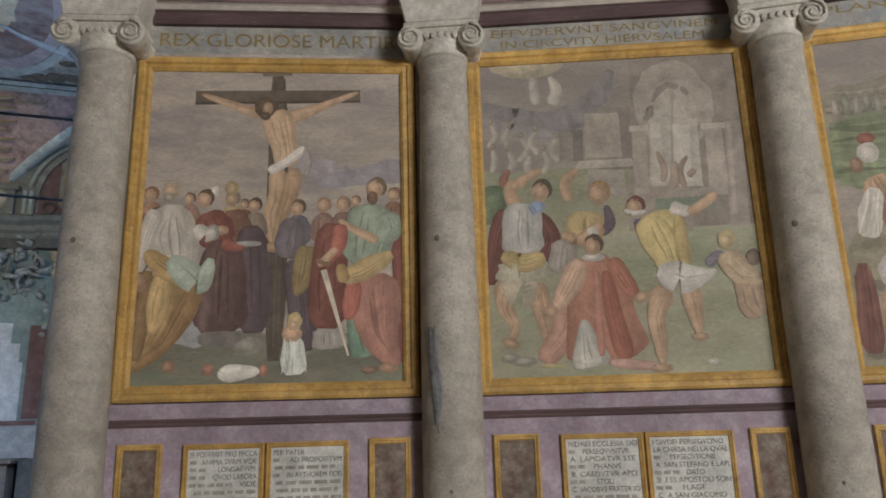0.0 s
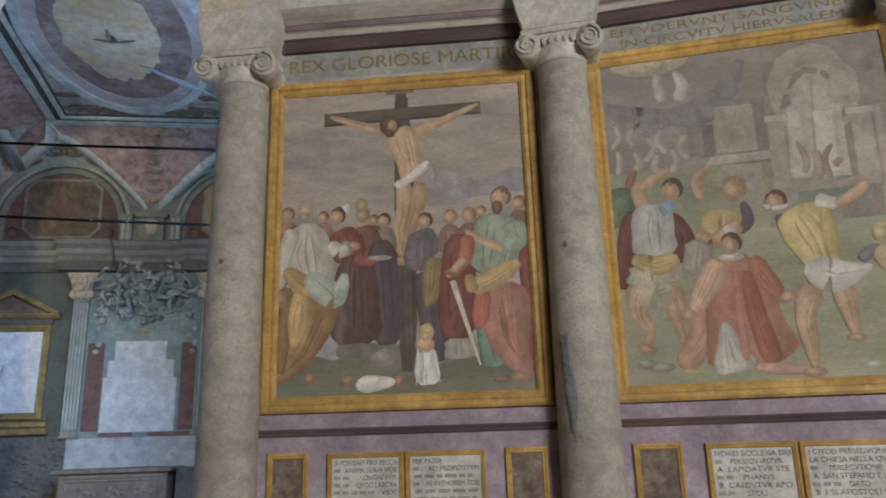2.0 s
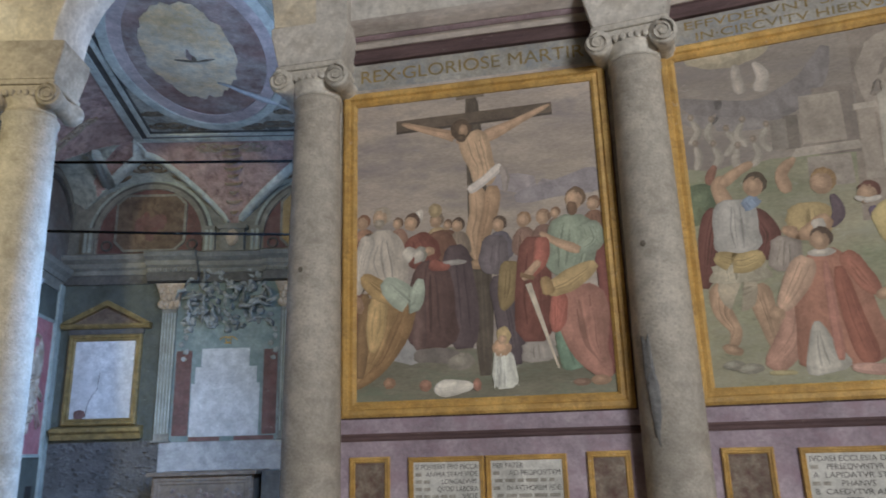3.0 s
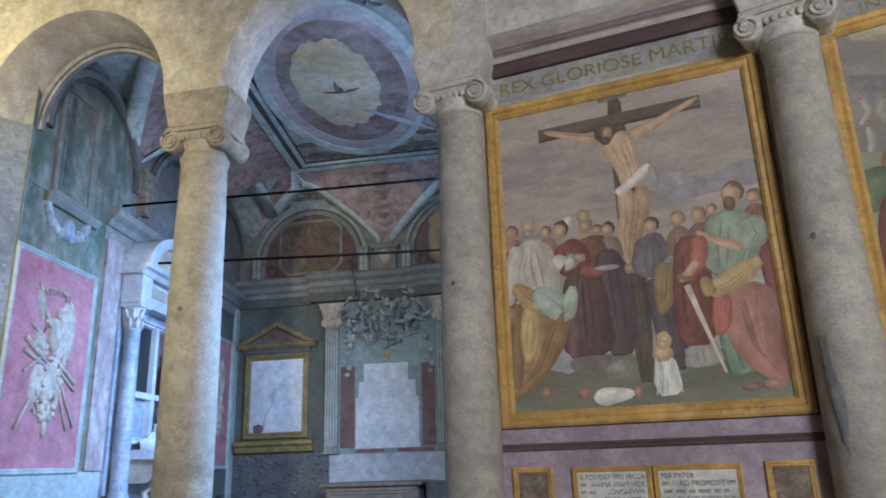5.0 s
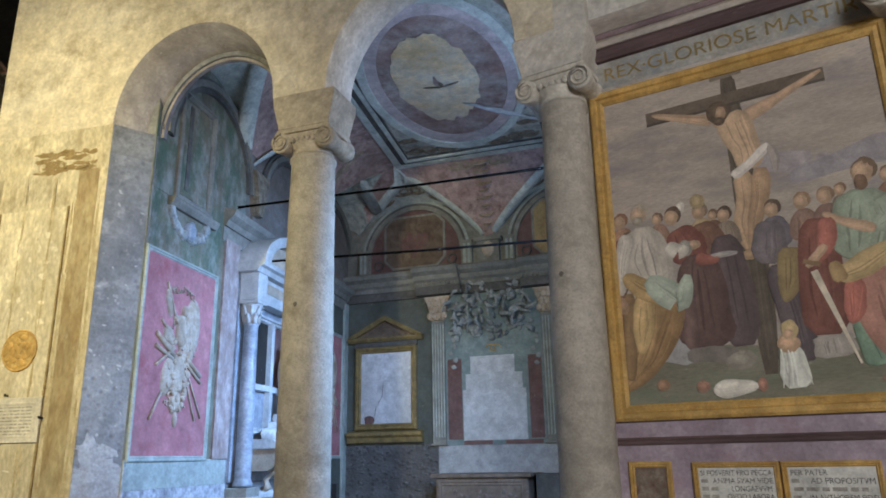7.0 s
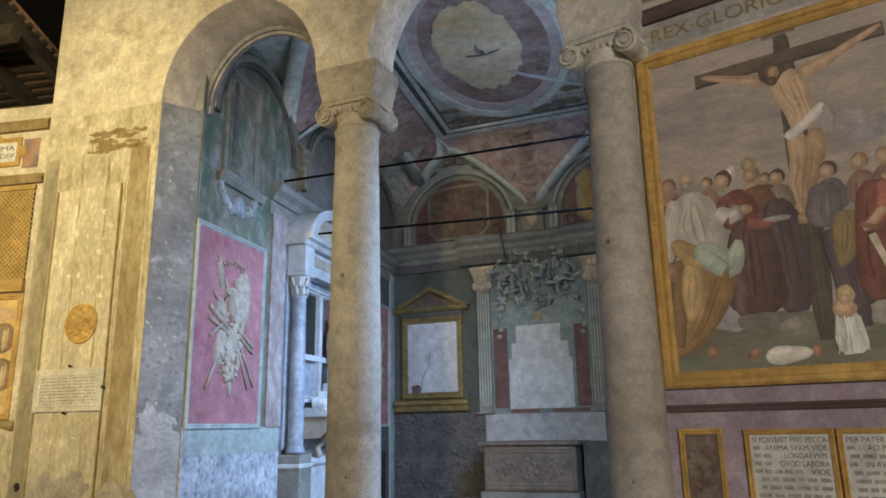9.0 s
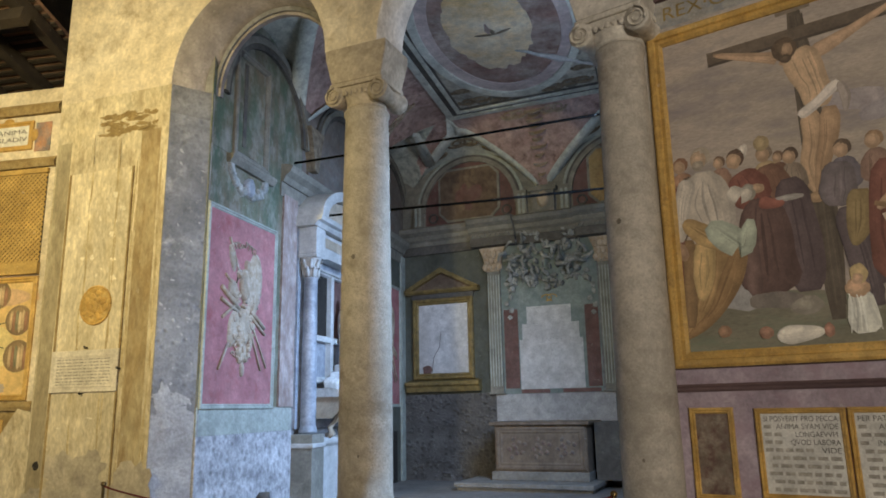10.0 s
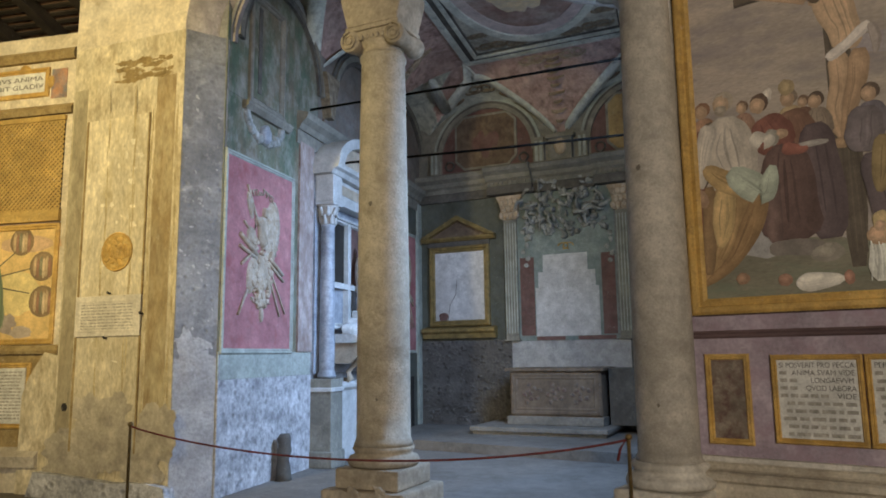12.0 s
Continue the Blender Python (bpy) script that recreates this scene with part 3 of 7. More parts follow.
HOLE_SHADE = mat("dowel_hole_shade", (0.17, 0.15, 0.12), (0.22, 0.19, 0.155), 20.0)
COLUMN_TAN = mat("weathered_tan_stone", (0.42, 0.37, 0.29), (0.52, 0.46, 0.37), 2.0, 0.75, 0.22, 60, (0.24, 0.2, 0.14), 0.3, pits=0.2)
BASE_STONE = mat("tan_base_stone", (0.4, 0.34, 0.26), (0.5, 0.43, 0.33), 4.0, 0.8, 0.3, 30, (0.26, 0.22, 0.16), 0.35)
for k in (1, 0, -1, -2):
    a = radians(STEP * (k + 0.5))
    turn = STEP * (k + (0.5 if k > 0 else 0))
    nudge = pose(0.105, 0, 0) if k == 1 else pose(0, 0, 0)
    column(pose(CENTRE.x - RING * math.sin(a), CENTRE.y + RING * math.cos(a), 0, 0, 0, turn) @ nudge, 0.262 if k == 1 else 0.236, k == 1, k)


# ---- the painted bays ----
WALL = 0.12


def entablature(k):
    e = thing("architrave", bay(k), "painted frieze and dark cornice between two capitals", "architrave", "architraves", "structure")
    x0, x1 = 0.2, SPAN - 0.2
    part("frieze", B(x0, x1, WALL - 0.012, WALL + 0.01, 4.7, 4.965), FRIEZE, e, "grey-blue painted frieze with gold letters")
    part("fillet", B(x0, x1, WALL - 0.03, WALL + 0.01, 4.665, 4.7), STONE_TRIM, e)
    part("dark_band", moulding(bmesh.new(), [(0.13, 4.965), (0.06, 4.965), (0.045, 4.99), (0.045, 5.06), (0.03, 5.075), (0.13, 5.075)], x0, x1), PURPLE_DARK, e, "dark purple band")
    part("pale_band", moulding(bmesh.new(), [(0.13, 5.077), (0.02, 5.077), (0.02, 5.13), (0.0, 5.14), (0.13, 5.14)], x0, x1), STONE_TRIM, e)
    part("upper_band", moulding(bmesh.new(), [(0.13, 5.142), (-0.01, 5.142), (-0.03, 5.165), (-0.03, 5.18), (0.13, 5.18)], x0, x1), PURPLE_MID, e)
    part("crowning_moulding", moulding(bmesh.new(), [(0.13, 5.182), (-0.04, 5.182), (-0.06, 5.2), (-0.09, 5.225), (-0.11, 5.25), (-0.12, 5.3), (0.13, 5.3)], x0, x1), STONE_TRIM, e)
    return e


def dado(k, pieces, low=0.5):
    d = thing("dado", bay(k), "purple painted dado below the fresco", "dado", "painted dados", "structure")
    x0, x1 = 0.2, SPAN - 0.2
    part("field", B(x0, x1, WALL - 0.012, WALL + 0.01, 0.7, 1.62), PURPLE, d)
    part("upper_field", B(x0, x1, WALL - 0.014, WALL + 0.01, 1.655, 1.79), PURPLE, d)
    part("string_course", moulding(bmesh.new(), [(WALL, 1.6), (WALL - 0.02, 1.6), (WALL - 0.028, 1.615), (WALL - 0.02, 1.63), (WALL - 0.03, 1.645), (WALL - 0.02, 1.66), (WALL, 1.66)], x0, x1), PURPLE_DARK, d, "dark purple string course")
    s = thing("wall_seat", bay(k), "moulded stone ledge at the foot of the wall", "ledge", "", "structure")
    part("fillet", moulding(bmesh.new(), [(0.2, 0.672), (0.055, 0.672), (0.05, 0.68), (0.05, 0.712), (0.2, 0.715)], x0, x1), TRAVERTINE, s, "pale worn fillet")
    part("hollow", moulding(bmesh.new(), [(0.2, 0.61), (0.03, 0.61), (0.06, 0.625), (0.075, 0.65), (0.07, 0.67), (0.2, 0.67)], x0, x1), PLINTH, s)
    part("torus", moulding(bmesh.new(), [(0.2, 0.53), (0.0, 0.53), (-0.025, 0.55), (-0.025, 0.59), (0.0, 0.608), (0.2, 0.608)], x0, x1), PLINTH, s)
    part("body", B(x0, x1, 0.02, 0.2, 0.3, 0.528), PLINTH, s)
    part("seat", B(x0, x1, -0.12, 0.2, 0.0, 0.298, bev=0.012), TRAVERTINE, s)
    for a, b in pieces:
        p = thing("marbled_panel", bay(k), "small painted panel of red and grey marbling in a gilt frame", "panel", "marbled panels")
        part("face", B(a + 0.03, b - 0.03, WALL - 0.02, WALL, 0.83, 1.45), MARBLE_RED, p)
        part("frame", rect_frame(bmesh.new(), a, b, 0.8, 1.48, 0.045, WALL - 0.012, 0.028), GILT, p, "ochre gilt frame")


def tablet(k, x0, x1, lines, z0=0.83, z1=1.47, label="white painted inscription tablet in a gilt frame"):
    t = thing("inscription_tablet", bay(k), label, "tablet", "inscription tablets")
    slab = part("slab", B(x0 + 0.025, x1 - 0.025, WALL - 0.02, WALL, z0 + 0.02, z1 - 0.02), SLAB, t)
    part("frame", rect_frame(bmesh.new(), x0, x1, z0, z1, 0.04, WALL - 0.012, 0.028), GILT, t, "ochre gilt frame")
    lx, w, rng = x0 + 0.055, x1 - x0 - 0.11, random.Random(int(x0 * 100) + 31 * k)
    for i in range(10):
        z = z1 - 0.095 - 0.0545 * i
        if i < len(lines) and lines[i]:
            text, start, width = lines[i]
            lettering(text, lx + start * w, z, WALL - 0.0208, 0.038, INK, slab, width * w)
            x = lx
            while x + 0.06 < lx + (start - 0.03) * w:
                part("illegible_word", B(x, x + 0.05, WALL - 0.0208, WALL - 0.019, z + 0.004, z + 0.03), INK_FAINT, slab)
                x += 0.066
        else:
            x = lx + rng.uniform(0, 0.1) * w
            while x < lx + 0.93 * w:
                e = min(x + rng.uniform(0.03, 0.1), lx + w)
                part("illegible_word", B(x, e, WALL - 0.0208, WALL - 0.019, z + 0.004, z + 0.03), INK_FAINT, slab)
                x = e + 0.018
    return t


INK_FAINT = mat("worn_lettering", (0.3, 0.28, 0.24), (0.46, 0.43, 0.38), 30.0, 0.8, 0.0, 90)
for k in (0, -1, -2):
    entablature(k)
dado(0, ((0.29, 0.62), (2.15, 2.47)))
dado(-1, ((0.30, 0.65), (2.22, 2.52)))
dado(-2, ((0.30, 0.63),))
tablet(0, 0.77, 1.37, [("SI POSVERIT PRO PECCA", 0, 1), ("ANIMA SVAM VIDE", 0.17, 0.83), ("LONGAEVVM", 0.42, 0.55), ("QVOD LABORA", 0.35, 0.65), ("VIDE", 0.75, 0.25)])
tablet(0, 1.38, 2.0, [("PER PATER", 0, 0.45), ("AD PROPOSITVM", 0.24, 0.76), None, ("IN AVTHOREM FIDEI", 0.2, 0.8)])
tablet(-1, 0.81, 1.43, [("IVDAEI ECCLESIA DEI", 0, 1), ("PERSEQVVNTVR", 0.2, 0.68), ("A  LAPIDATVR STE", 0.02, 0.95), ("PHANVS", 0.35, 0.4), ("B  CAEDVTVR APO", 0.02, 0.95), ("STOLI", 0.38, 0.25), ("C  IACOBVS FRATER IO", 0.02, 0.98)])
tablet(-1, 1.44, 2.1, [("I GIVDEI PERSEGVONO", 0, 0.95), ("LA CHIESA NELLA QVAL", 0, 1), ("PERSECVTIONE", 0.22, 0.6), ("A  SAN STEFANO E LAPI", 0.02, 0.98), ("DATO", 0.42, 0.24), ("B  I SS APOSTOLI SON", 0.02, 0.98), ("FLAGE", 0.35, 0.3), ("C  A SAN GIACOMO", 0.02, 0.9)])
f = thing("frieze_inscription", bay(0), "faded gold Latin capitals painted on the frieze", "lettering", "frieze inscriptions")
lettering("REX·GLORIOSE MARTIR", 0.36, 4.78, WALL - 0.0138, 0.125, FRIEZE_GOLD, f, 2.02)
f = thing("frieze_inscription", bay(-1), "faded gold Latin capitals in two lines on the frieze", "lettering", "frieze inscriptions")
lettering("EFFVDERVNT SANGVINEM", 0.42, 4.86, WALL - 0.0138, 0.075, FRIEZE_GOLD, f, 1.95)
lettering("IN·CIRCVITV HIERVSALEM", 0.5, 4.75, WALL - 0.0138, 0.075, FRIEZE_GOLD, f, 1.75)
f = thing("frieze_inscription", bay(-2), "faded gold Latin capitals on the frieze", "lettering", "frieze inscriptions")
lettering("PLANTA", 0.42, 4.86, WALL - 0.0138, 0.075, FRIEZE_GOLD, f, 0.8)


SKY_WARM = mat("fresco_dusk_sky", (0.56, 0.475, 0.39), (0.44, 0.375, 0.325), 1.6, 0.8, 0.05, 45, (0.27, 0.24, 0.245), 0.42, stretch=(0.55, 1, 1.7), mottle=0.35)
SKY_GREY = mat("fresco_cloudy_sky", (0.4, 0.345, 0.285), (0.31, 0.27, 0.24), 1.6, 0.8, 0.05, 45, (0.25, 0.225, 0.215), 0.42, stretch=(0.6, 1, 1.5), mottle=0.35)
GROUND_BROWN = mat("fresco_brown_earth", (0.31, 0.285, 0.215), (0.21, 0.2, 0.145), 2.6, 0.8, 0.05, 45, (0.2, 0.235, 0.17), 0.45, stretch=(0.5, 1, 1.6), mottle=0.35)
GROUND_GREEN = mat("fresco_green_meadow", (0.41, 0.375, 0.265), (0.29, 0.305, 0.2), 2.2, 0.8, 0.05, 45, (0.36, 0.35, 0.27), 0.4, stretch=(0.6, 1, 1.4), mottle=0.35)


def painting(k, x0, x1, z0, z1, sky, label, light=PAINT_LIGHT):
    p = thing("wall_painting", bay(k), label, "painting", "frescoes between the columns")
    part("frame", rect_frame(bmesh.new(), x0, x1, z0, z1, 0.125, WALL - 0.002, 0.05), GILT, p, "ochre gilt frame with fine mouldings")
    part("dark_line", rect_frame(bmesh.new(), x0 + 0.05, x1 - 0.05, z0 + 0.05, z1 - 0.05, 0.016, WALL - 0.032, 0.006), GILT_DARK, p, "dark line between two gilt mouldings")
    part("edge_line", rect_frame(bmesh.new(), x0 - 0.012, x1 + 0.012, z0 - 0.012, z1 + 0.012, 0.016, WALL - 0.002, 0.02), PURPLE_DARK, p)
    pic = Picture(p, WALL - 0.004, light=light)
    part("painted_sky", B(x0 + 0.1, x1 - 0.1, pic.y - 0.0002, pic.y + 0.002, z0 + 0.1, z1 - 0.1), sky, p)
    pic.y -= pic.step
    return pic



pic = painting(0, 0.215, 2.545, 1.785, 4.665, SKY_WARM, "large fresco of a crucifixion above a crowd, gilt frame")
oval, strip, stroke, knob = pic.oval, pic.strip, pic.stroke, pic.knob
pic.ground(GROUND_BROWN, 0.31, 2.45, 1.88, 2.3)
# pale hills and the body on the cross
stroke("8a8082", (1.530, 3.712, 0.145), (1.811, 3.662, 0.164), (2.093, 3.573, 0.145), soft=True)
stroke("827a7e", (1.720, 3.538, 0.126), (2.093, 3.603, 0.164), (2.452, 3.663, 0.242), soft=True)
stroke("8f8d8c", (0.812, 2.689, 0.068), (0.783, 2.442, 0.213), (0.723, 2.213, 0.338), soft=True)
strip("4a3f33", 1.38, 4.58, 1.41, 2.08, 0.130, 0.144)
strip("57483a", 0.70, 4.31, 2.08, 4.33, 0.112, 0.112, folds=False)
strip("3d342b", 0.70, 4.25, 2.08, 4.28, 0.023, 0.023, folds=False)
strip("6b5c4a", 1.25, 4.54, 1.50, 4.55, 0.072, 0.072, folds=False)
stroke("a5825f", (0.751, 4.335, 0.043), (0.951, 4.259, 0.063), (1.180, 4.178, 0.101), (1.341, 4.128, 0.145))
stroke("a5825f", (2.063, 4.365, 0.043), (1.852, 4.273, 0.063), (1.638, 4.182, 0.097), (1.464, 4.118, 0.145))
stroke("ab8a64", (1.368, 4.190, 0.271), (1.411, 4.005, 0.261), (1.457, 3.843, 0.213), (1.471, 3.682, 0.232))
stroke("a3815b", (1.401, 3.672, 0.164), (1.399, 3.440, 0.140), (1.350, 3.232, 0.121), (1.379, 3.022, 0.072))
stroke("96744f", (1.541, 3.672, 0.155), (1.509, 3.454, 0.126), (1.441, 3.231, 0.097), (1.393, 3.003, 0.068))
stroke("b8aea4", (1.328, 3.642, 0.087), (1.460, 3.722, 0.075), (1.621, 3.853, 0.087))
stroke("8d8078", (1.626, 3.843, 0.058), (1.651, 3.722, 0.072), (1.640, 3.602, 0.029))
oval("5d4833", 1.282, 4.221, 0.092, 0.097, 0)
oval("9c7a58", 1.301, 4.210, 0.048, 0.063, 0)
oval("5a4632", 1.285, 4.138, 0.043, 0.039, 0)
oval("9a7850", 1.376, 2.994, 0.063, 0.043, 0)
# crowd behind
stroke("94694a", (0.399, 3.379, 0.107), (0.406, 3.280, 0.201), (0.416, 3.132, 0.214))
stroke("86604a", (0.709, 3.359, 0.082), (0.713, 3.282, 0.155), (0.720, 3.168, 0.164))
stroke("a3885a", (1.047, 3.344, 0.107), (1.052, 3.244, 0.201), (1.058, 3.095, 0.214))
stroke("6b4632", (1.143, 3.314, 0.074), (1.146, 3.245, 0.139), (1.150, 3.142, 0.148))
stroke("7c6a58", (1.231, 3.290, 0.099), (1.234, 3.198, 0.186), (1.239, 3.061, 0.197))
stroke("5d5660", (1.577, 3.264, 0.107), (1.579, 3.164, 0.201), (1.583, 3.016, 0.214))
stroke("7a5a4a", (1.783, 3.283, 0.107), (1.785, 3.183, 0.201), (1.787, 3.033, 0.214))
stroke("6e4f42", (1.945, 3.292, 0.107), (1.945, 3.191, 0.201), (1.946, 3.042, 0.214))
stroke("7a5138", (2.359, 3.379, 0.099), (2.358, 3.285, 0.186), (2.357, 3.145, 0.197))
stroke("6e5a4a", (2.046, 3.341, 0.074), (2.047, 3.270, 0.139), (2.047, 3.166, 0.148))
knob("8a5c3c", "a5825f", 0.395, 3.442, 0.063)
knob("6d4f39", "a5825f", 0.706, 3.407, 0.048)
knob("7d6a55", "a5825f", 1.045, 3.407, 0.063)
knob("6d4f39", "a5825f", 1.142, 3.358, 0.043)
knob("4f3b2c", "a5825f", 1.228, 3.348, 0.058)
knob("4a3a2e", "a5825f", 1.576, 3.327, 0.063)
knob("8c6a45", "a5825f", 1.783, 3.346, 0.063)
knob("86664a", "a5825f", 1.944, 3.356, 0.063)
knob("7d5a3c", "a5825f", 2.360, 3.438, 0.058)
knob("7d5a3c", "a5825f", 2.046, 3.385, 0.043)
oval("a58c5c", 1.036, 3.494, 0.058, 0.063, 0)
oval("bdb3a6", 0.884, 3.446, 0.039, 0.077, -25)
stroke("74382c", (0.380, 3.274, 0.116), (0.333, 2.946, 0.116), (0.338, 2.537, 0.126), (0.337, 2.099, 0.126))
stroke("57443a", (0.502, 3.312, 0.213), (0.376, 3.085, 0.164), (0.361, 2.808, 0.116))
# dark robes of the middle group
stroke("6d4632", (1.049, 3.310, 0.184), (1.083, 3.128, 0.280), (1.100, 2.940, 0.251))
stroke("4d3c42", (1.199, 3.175, 0.213), (1.226, 2.799, 0.271), (1.249, 2.301, 0.280))
stroke("73392c", (0.851, 3.291, 0.193), (0.903, 3.167, 0.300), (0.955, 3.006, 0.261))
stroke("553936", (0.988, 3.058, 0.271), (0.987, 2.710, 0.406), (0.988, 2.314, 0.454))
stroke("5f4440", (0.892, 2.849, 0.097), (0.879, 2.575, 0.116), (0.876, 2.307, 0.116))
stroke("8a4636", (0.972, 3.025, 0.106), (1.089, 2.996, 0.077), (1.151, 3.005, 0.048))
oval("98918a", 1.186, 3.024, 0.106, 0.024, 0)
knob("5a4030", "a5825f", 0.828, 3.407, 0.072)
oval("a5825f", 0.967, 3.138, 0.058, 0.039, 0)
oval("8a8578", 0.905, 3.120, 0.058, 0.068, 0)
stroke("6f665f", (0.827, 2.255, 0.097), (0.999, 2.261, 0.126), (1.216, 2.231, 0.106), soft=True)
oval("887f70", 1.209, 2.204, 0.116, 0.072, 0)
# pale robe and ochre mantle
stroke("8f6c34", (0.596, 2.796, 0.300), (0.544, 2.534, 0.357), (0.460, 2.262, 0.232), (0.342, 2.026, 0.077))
stroke("84602c", (0.811, 2.712, 0.126), (0.712, 2.461, 0.164), (0.550, 2.190, 0.106), (0.310, 2.006, 0.048))
stroke("77582c", (0.413, 2.808, 0.106), (0.395, 2.448, 0.106), (0.370, 2.099, 0.087))
stroke("ab8a48", (0.537, 2.779, 0.164), (0.509, 2.535, 0.174), (0.474, 2.305, 0.077))
stroke("a59a8b", (0.579, 3.359, 0.222), (0.572, 3.188, 0.386), (0.601, 3.000, 0.386), (0.639, 2.814, 0.309))
stroke("aca294", (0.448, 3.312, 0.145), (0.385, 3.085, 0.130), (0.344, 2.799, 0.087))
oval("a07a58", 0.350, 2.717, 0.048, 0.082, 20)
stroke("a3803e", (0.384, 2.964, 0.097), (0.533, 2.834, 0.174), (0.715, 2.713, 0.106))
stroke("95a08c", (0.572, 2.907, 0.164), (0.720, 2.777, 0.222), (0.829, 2.703, 0.155), (0.898, 2.904, 0.097))
stroke("a9a193", (0.760, 3.168, 0.106), (0.853, 3.092, 0.116), (0.913, 3.139, 0.068))
knob("9c8d78", "a98a68", 0.558, 3.475, 0.082)
oval("8f8270", 0.540, 3.417, 0.048, 0.048, 0)
# red tunic, green robe and rose mantle
stroke("5d5358", (1.542, 3.231, 0.203), (1.519, 3.040, 0.242), (1.495, 2.899, 0.193))
stroke("4a3d44", (1.558, 2.889, 0.203), (1.620, 2.519, 0.222), (1.654, 2.152, 0.193))
stroke("786230", (1.655, 3.001, 0.184), (1.624, 2.758, 0.174), (1.574, 2.593, 0.058))
knob("5a4636", "a5825f", 1.576, 3.327, 0.063)
stroke("8f867c", (1.836, 2.336, 0.261), (1.851, 2.166, 0.280))
stroke("6b3427", (1.863, 3.191, 0.251), (1.843, 2.934, 0.280), (1.824, 2.608, 0.300), (1.814, 2.327, 0.309))
stroke("5c7a62", (2.031, 2.459, 0.135), (2.103, 2.233, 0.222), (2.138, 2.099, 0.222))
stroke("6d3028", (2.371, 3.188, 0.116), (2.413, 2.787, 0.135), (2.416, 2.326, 0.135), (2.386, 2.050, 0.097))
stroke("925e4b", (2.175, 2.761, 0.415), (2.202, 2.511, 0.425), (2.245, 2.239, 0.290), (2.377, 2.023, 0.106))
stroke("9b4d3a", (2.039, 2.707, 0.155), (2.004, 2.478, 0.126), (1.969, 2.396, 0.048))
stroke("76836d", (2.186, 3.355, 0.280), (2.167, 3.170, 0.415), (2.139, 2.978, 0.377), (2.093, 2.828, 0.338))
stroke("808c76", (2.298, 3.276, 0.174), (2.334, 3.130, 0.184), (2.222, 3.045, 0.116))
stroke("a5825f", (2.222, 3.045, 0.097), (2.038, 3.132, 0.068), (1.908, 3.220, 0.048))
stroke("a3864a", (1.930, 2.727, 0.106), (2.093, 2.790, 0.174), (2.341, 2.929, 0.116))
stroke("8f7038", (1.920, 2.848, 0.077), (1.958, 2.699, 0.116))
stroke("944a38", (1.927, 3.181, 0.126), (1.901, 2.990, 0.116), (1.794, 2.840, 0.068))
stroke("a5825f", (1.892, 2.980, 0.068), (1.749, 2.831, 0.058))
knob("6b5238", "a5825f", 2.215, 3.493, 0.087)
oval("6f4f34", 2.186, 3.414, 0.043, 0.068, 0)
oval("95704f", 2.306, 2.007, 0.077, 0.039, 0)
oval("7a5a44", 2.160, 1.997, 0.068, 0.029, 0)
strip("b9ab93", 1.79, 2.80, 1.99, 2.11, 0.050, 0.014, folds=False)
strip("7a5a34", 1.73, 2.88, 1.84, 2.84, 0.036, 0.036, folds=False)
oval("936a49", 0.62, 2.05, 0.051, 0.047, 0)
stroke("b9b2a4", (0.99, 1.985, 0.06), (1.06, 1.99, 0.125), (1.2, 2.0, 0.115), (1.31, 2.005, 0.06))
oval("9a6a50", 0.92, 2.02, 0.051, 0.047, 0)
oval("94614a", 1.34, 2.01, 0.035, 0.052, 0)
strip("c3bdb0", 1.55, 2.27, 1.57, 1.97, 0.132, 0.175)
oval("a8825c", 1.55, 2.29, 0.079, 0.071, 0)
oval("b0955a", 1.57, 2.39, 0.057, 0.076, 0)
oval("b18a66", 1.56, 2.36, 0.035, 0.045, 0)

pic = painting(-1, 0.19, 2.605, 1.78, 4.715, SKY_GREY, "large fresco of a stoning before classical buildings, gilt frame", 0.72)
oval, strip, stroke, knob = pic.oval, pic.strip, pic.stroke, pic.knob
pic.ground(GROUND_GREEN, 0.285, 2.51, 1.875, 3.62)
# bright cloud and pale shapes in the sky
oval("a99b7c", 0.717, 4.607, 0.429, 0.200, 0)
oval("b5a374", 0.696, 4.674, 0.238, 0.114, 0)
stroke("7a7372", (0.308, 4.235, 0.114), (0.545, 4.106, 0.190), (0.925, 4.033, 0.219), (1.271, 4.200, 0.210), (1.439, 4.497, 0.124), soft=True)
stroke("877f7c", (0.303, 4.083, 0.095), (0.587, 3.979, 0.124), (0.966, 3.917, 0.095), soft=True)
stroke("a3988c", (0.773, 4.474, 0.057), (0.771, 4.346, 0.086), (0.792, 4.207, 0.095))
stroke("a3988c", (0.914, 4.465, 0.057), (0.964, 4.334, 0.105), (0.917, 4.200, 0.114))
strip("7d7165", 2.07, 4.59, 2.09, 3.07, 0.949, 1.092, folds=False)
strip("8a7c6d", 1.77, 3.92, 1.73, 3.04, 0.465, 0.512, folds=False)
strip("756a60", 1.43, 4.15, 1.41, 3.59, 0.284, 0.284, folds=False)
strip("8f8374", 1.33, 4.10, 1.32, 3.70, 0.284, 0.303, folds=False)
strip("9b8f80", 1.33, 3.68, 1.33, 3.61, 0.428, 0.521, folds=False)
strip("94887a", 1.33, 3.59, 1.32, 3.35, 0.297, 0.306, folds=False)
strip("6b6258", 1.11, 3.96, 1.10, 3.68, 0.104, 0.104, folds=False)
strip("7f766b", 1.02, 3.94, 1.01, 3.69, 0.114, 0.114, folds=False)
oval("948778", 1.93, 4.15, 0.346, 0.423, 0, folds=False)
oval("7a6f64", 1.93, 4.12, 0.280, 0.350, 0, folds=False)
oval("998c7c", 1.93, 4.10, 0.243, 0.298, 0, folds=False)
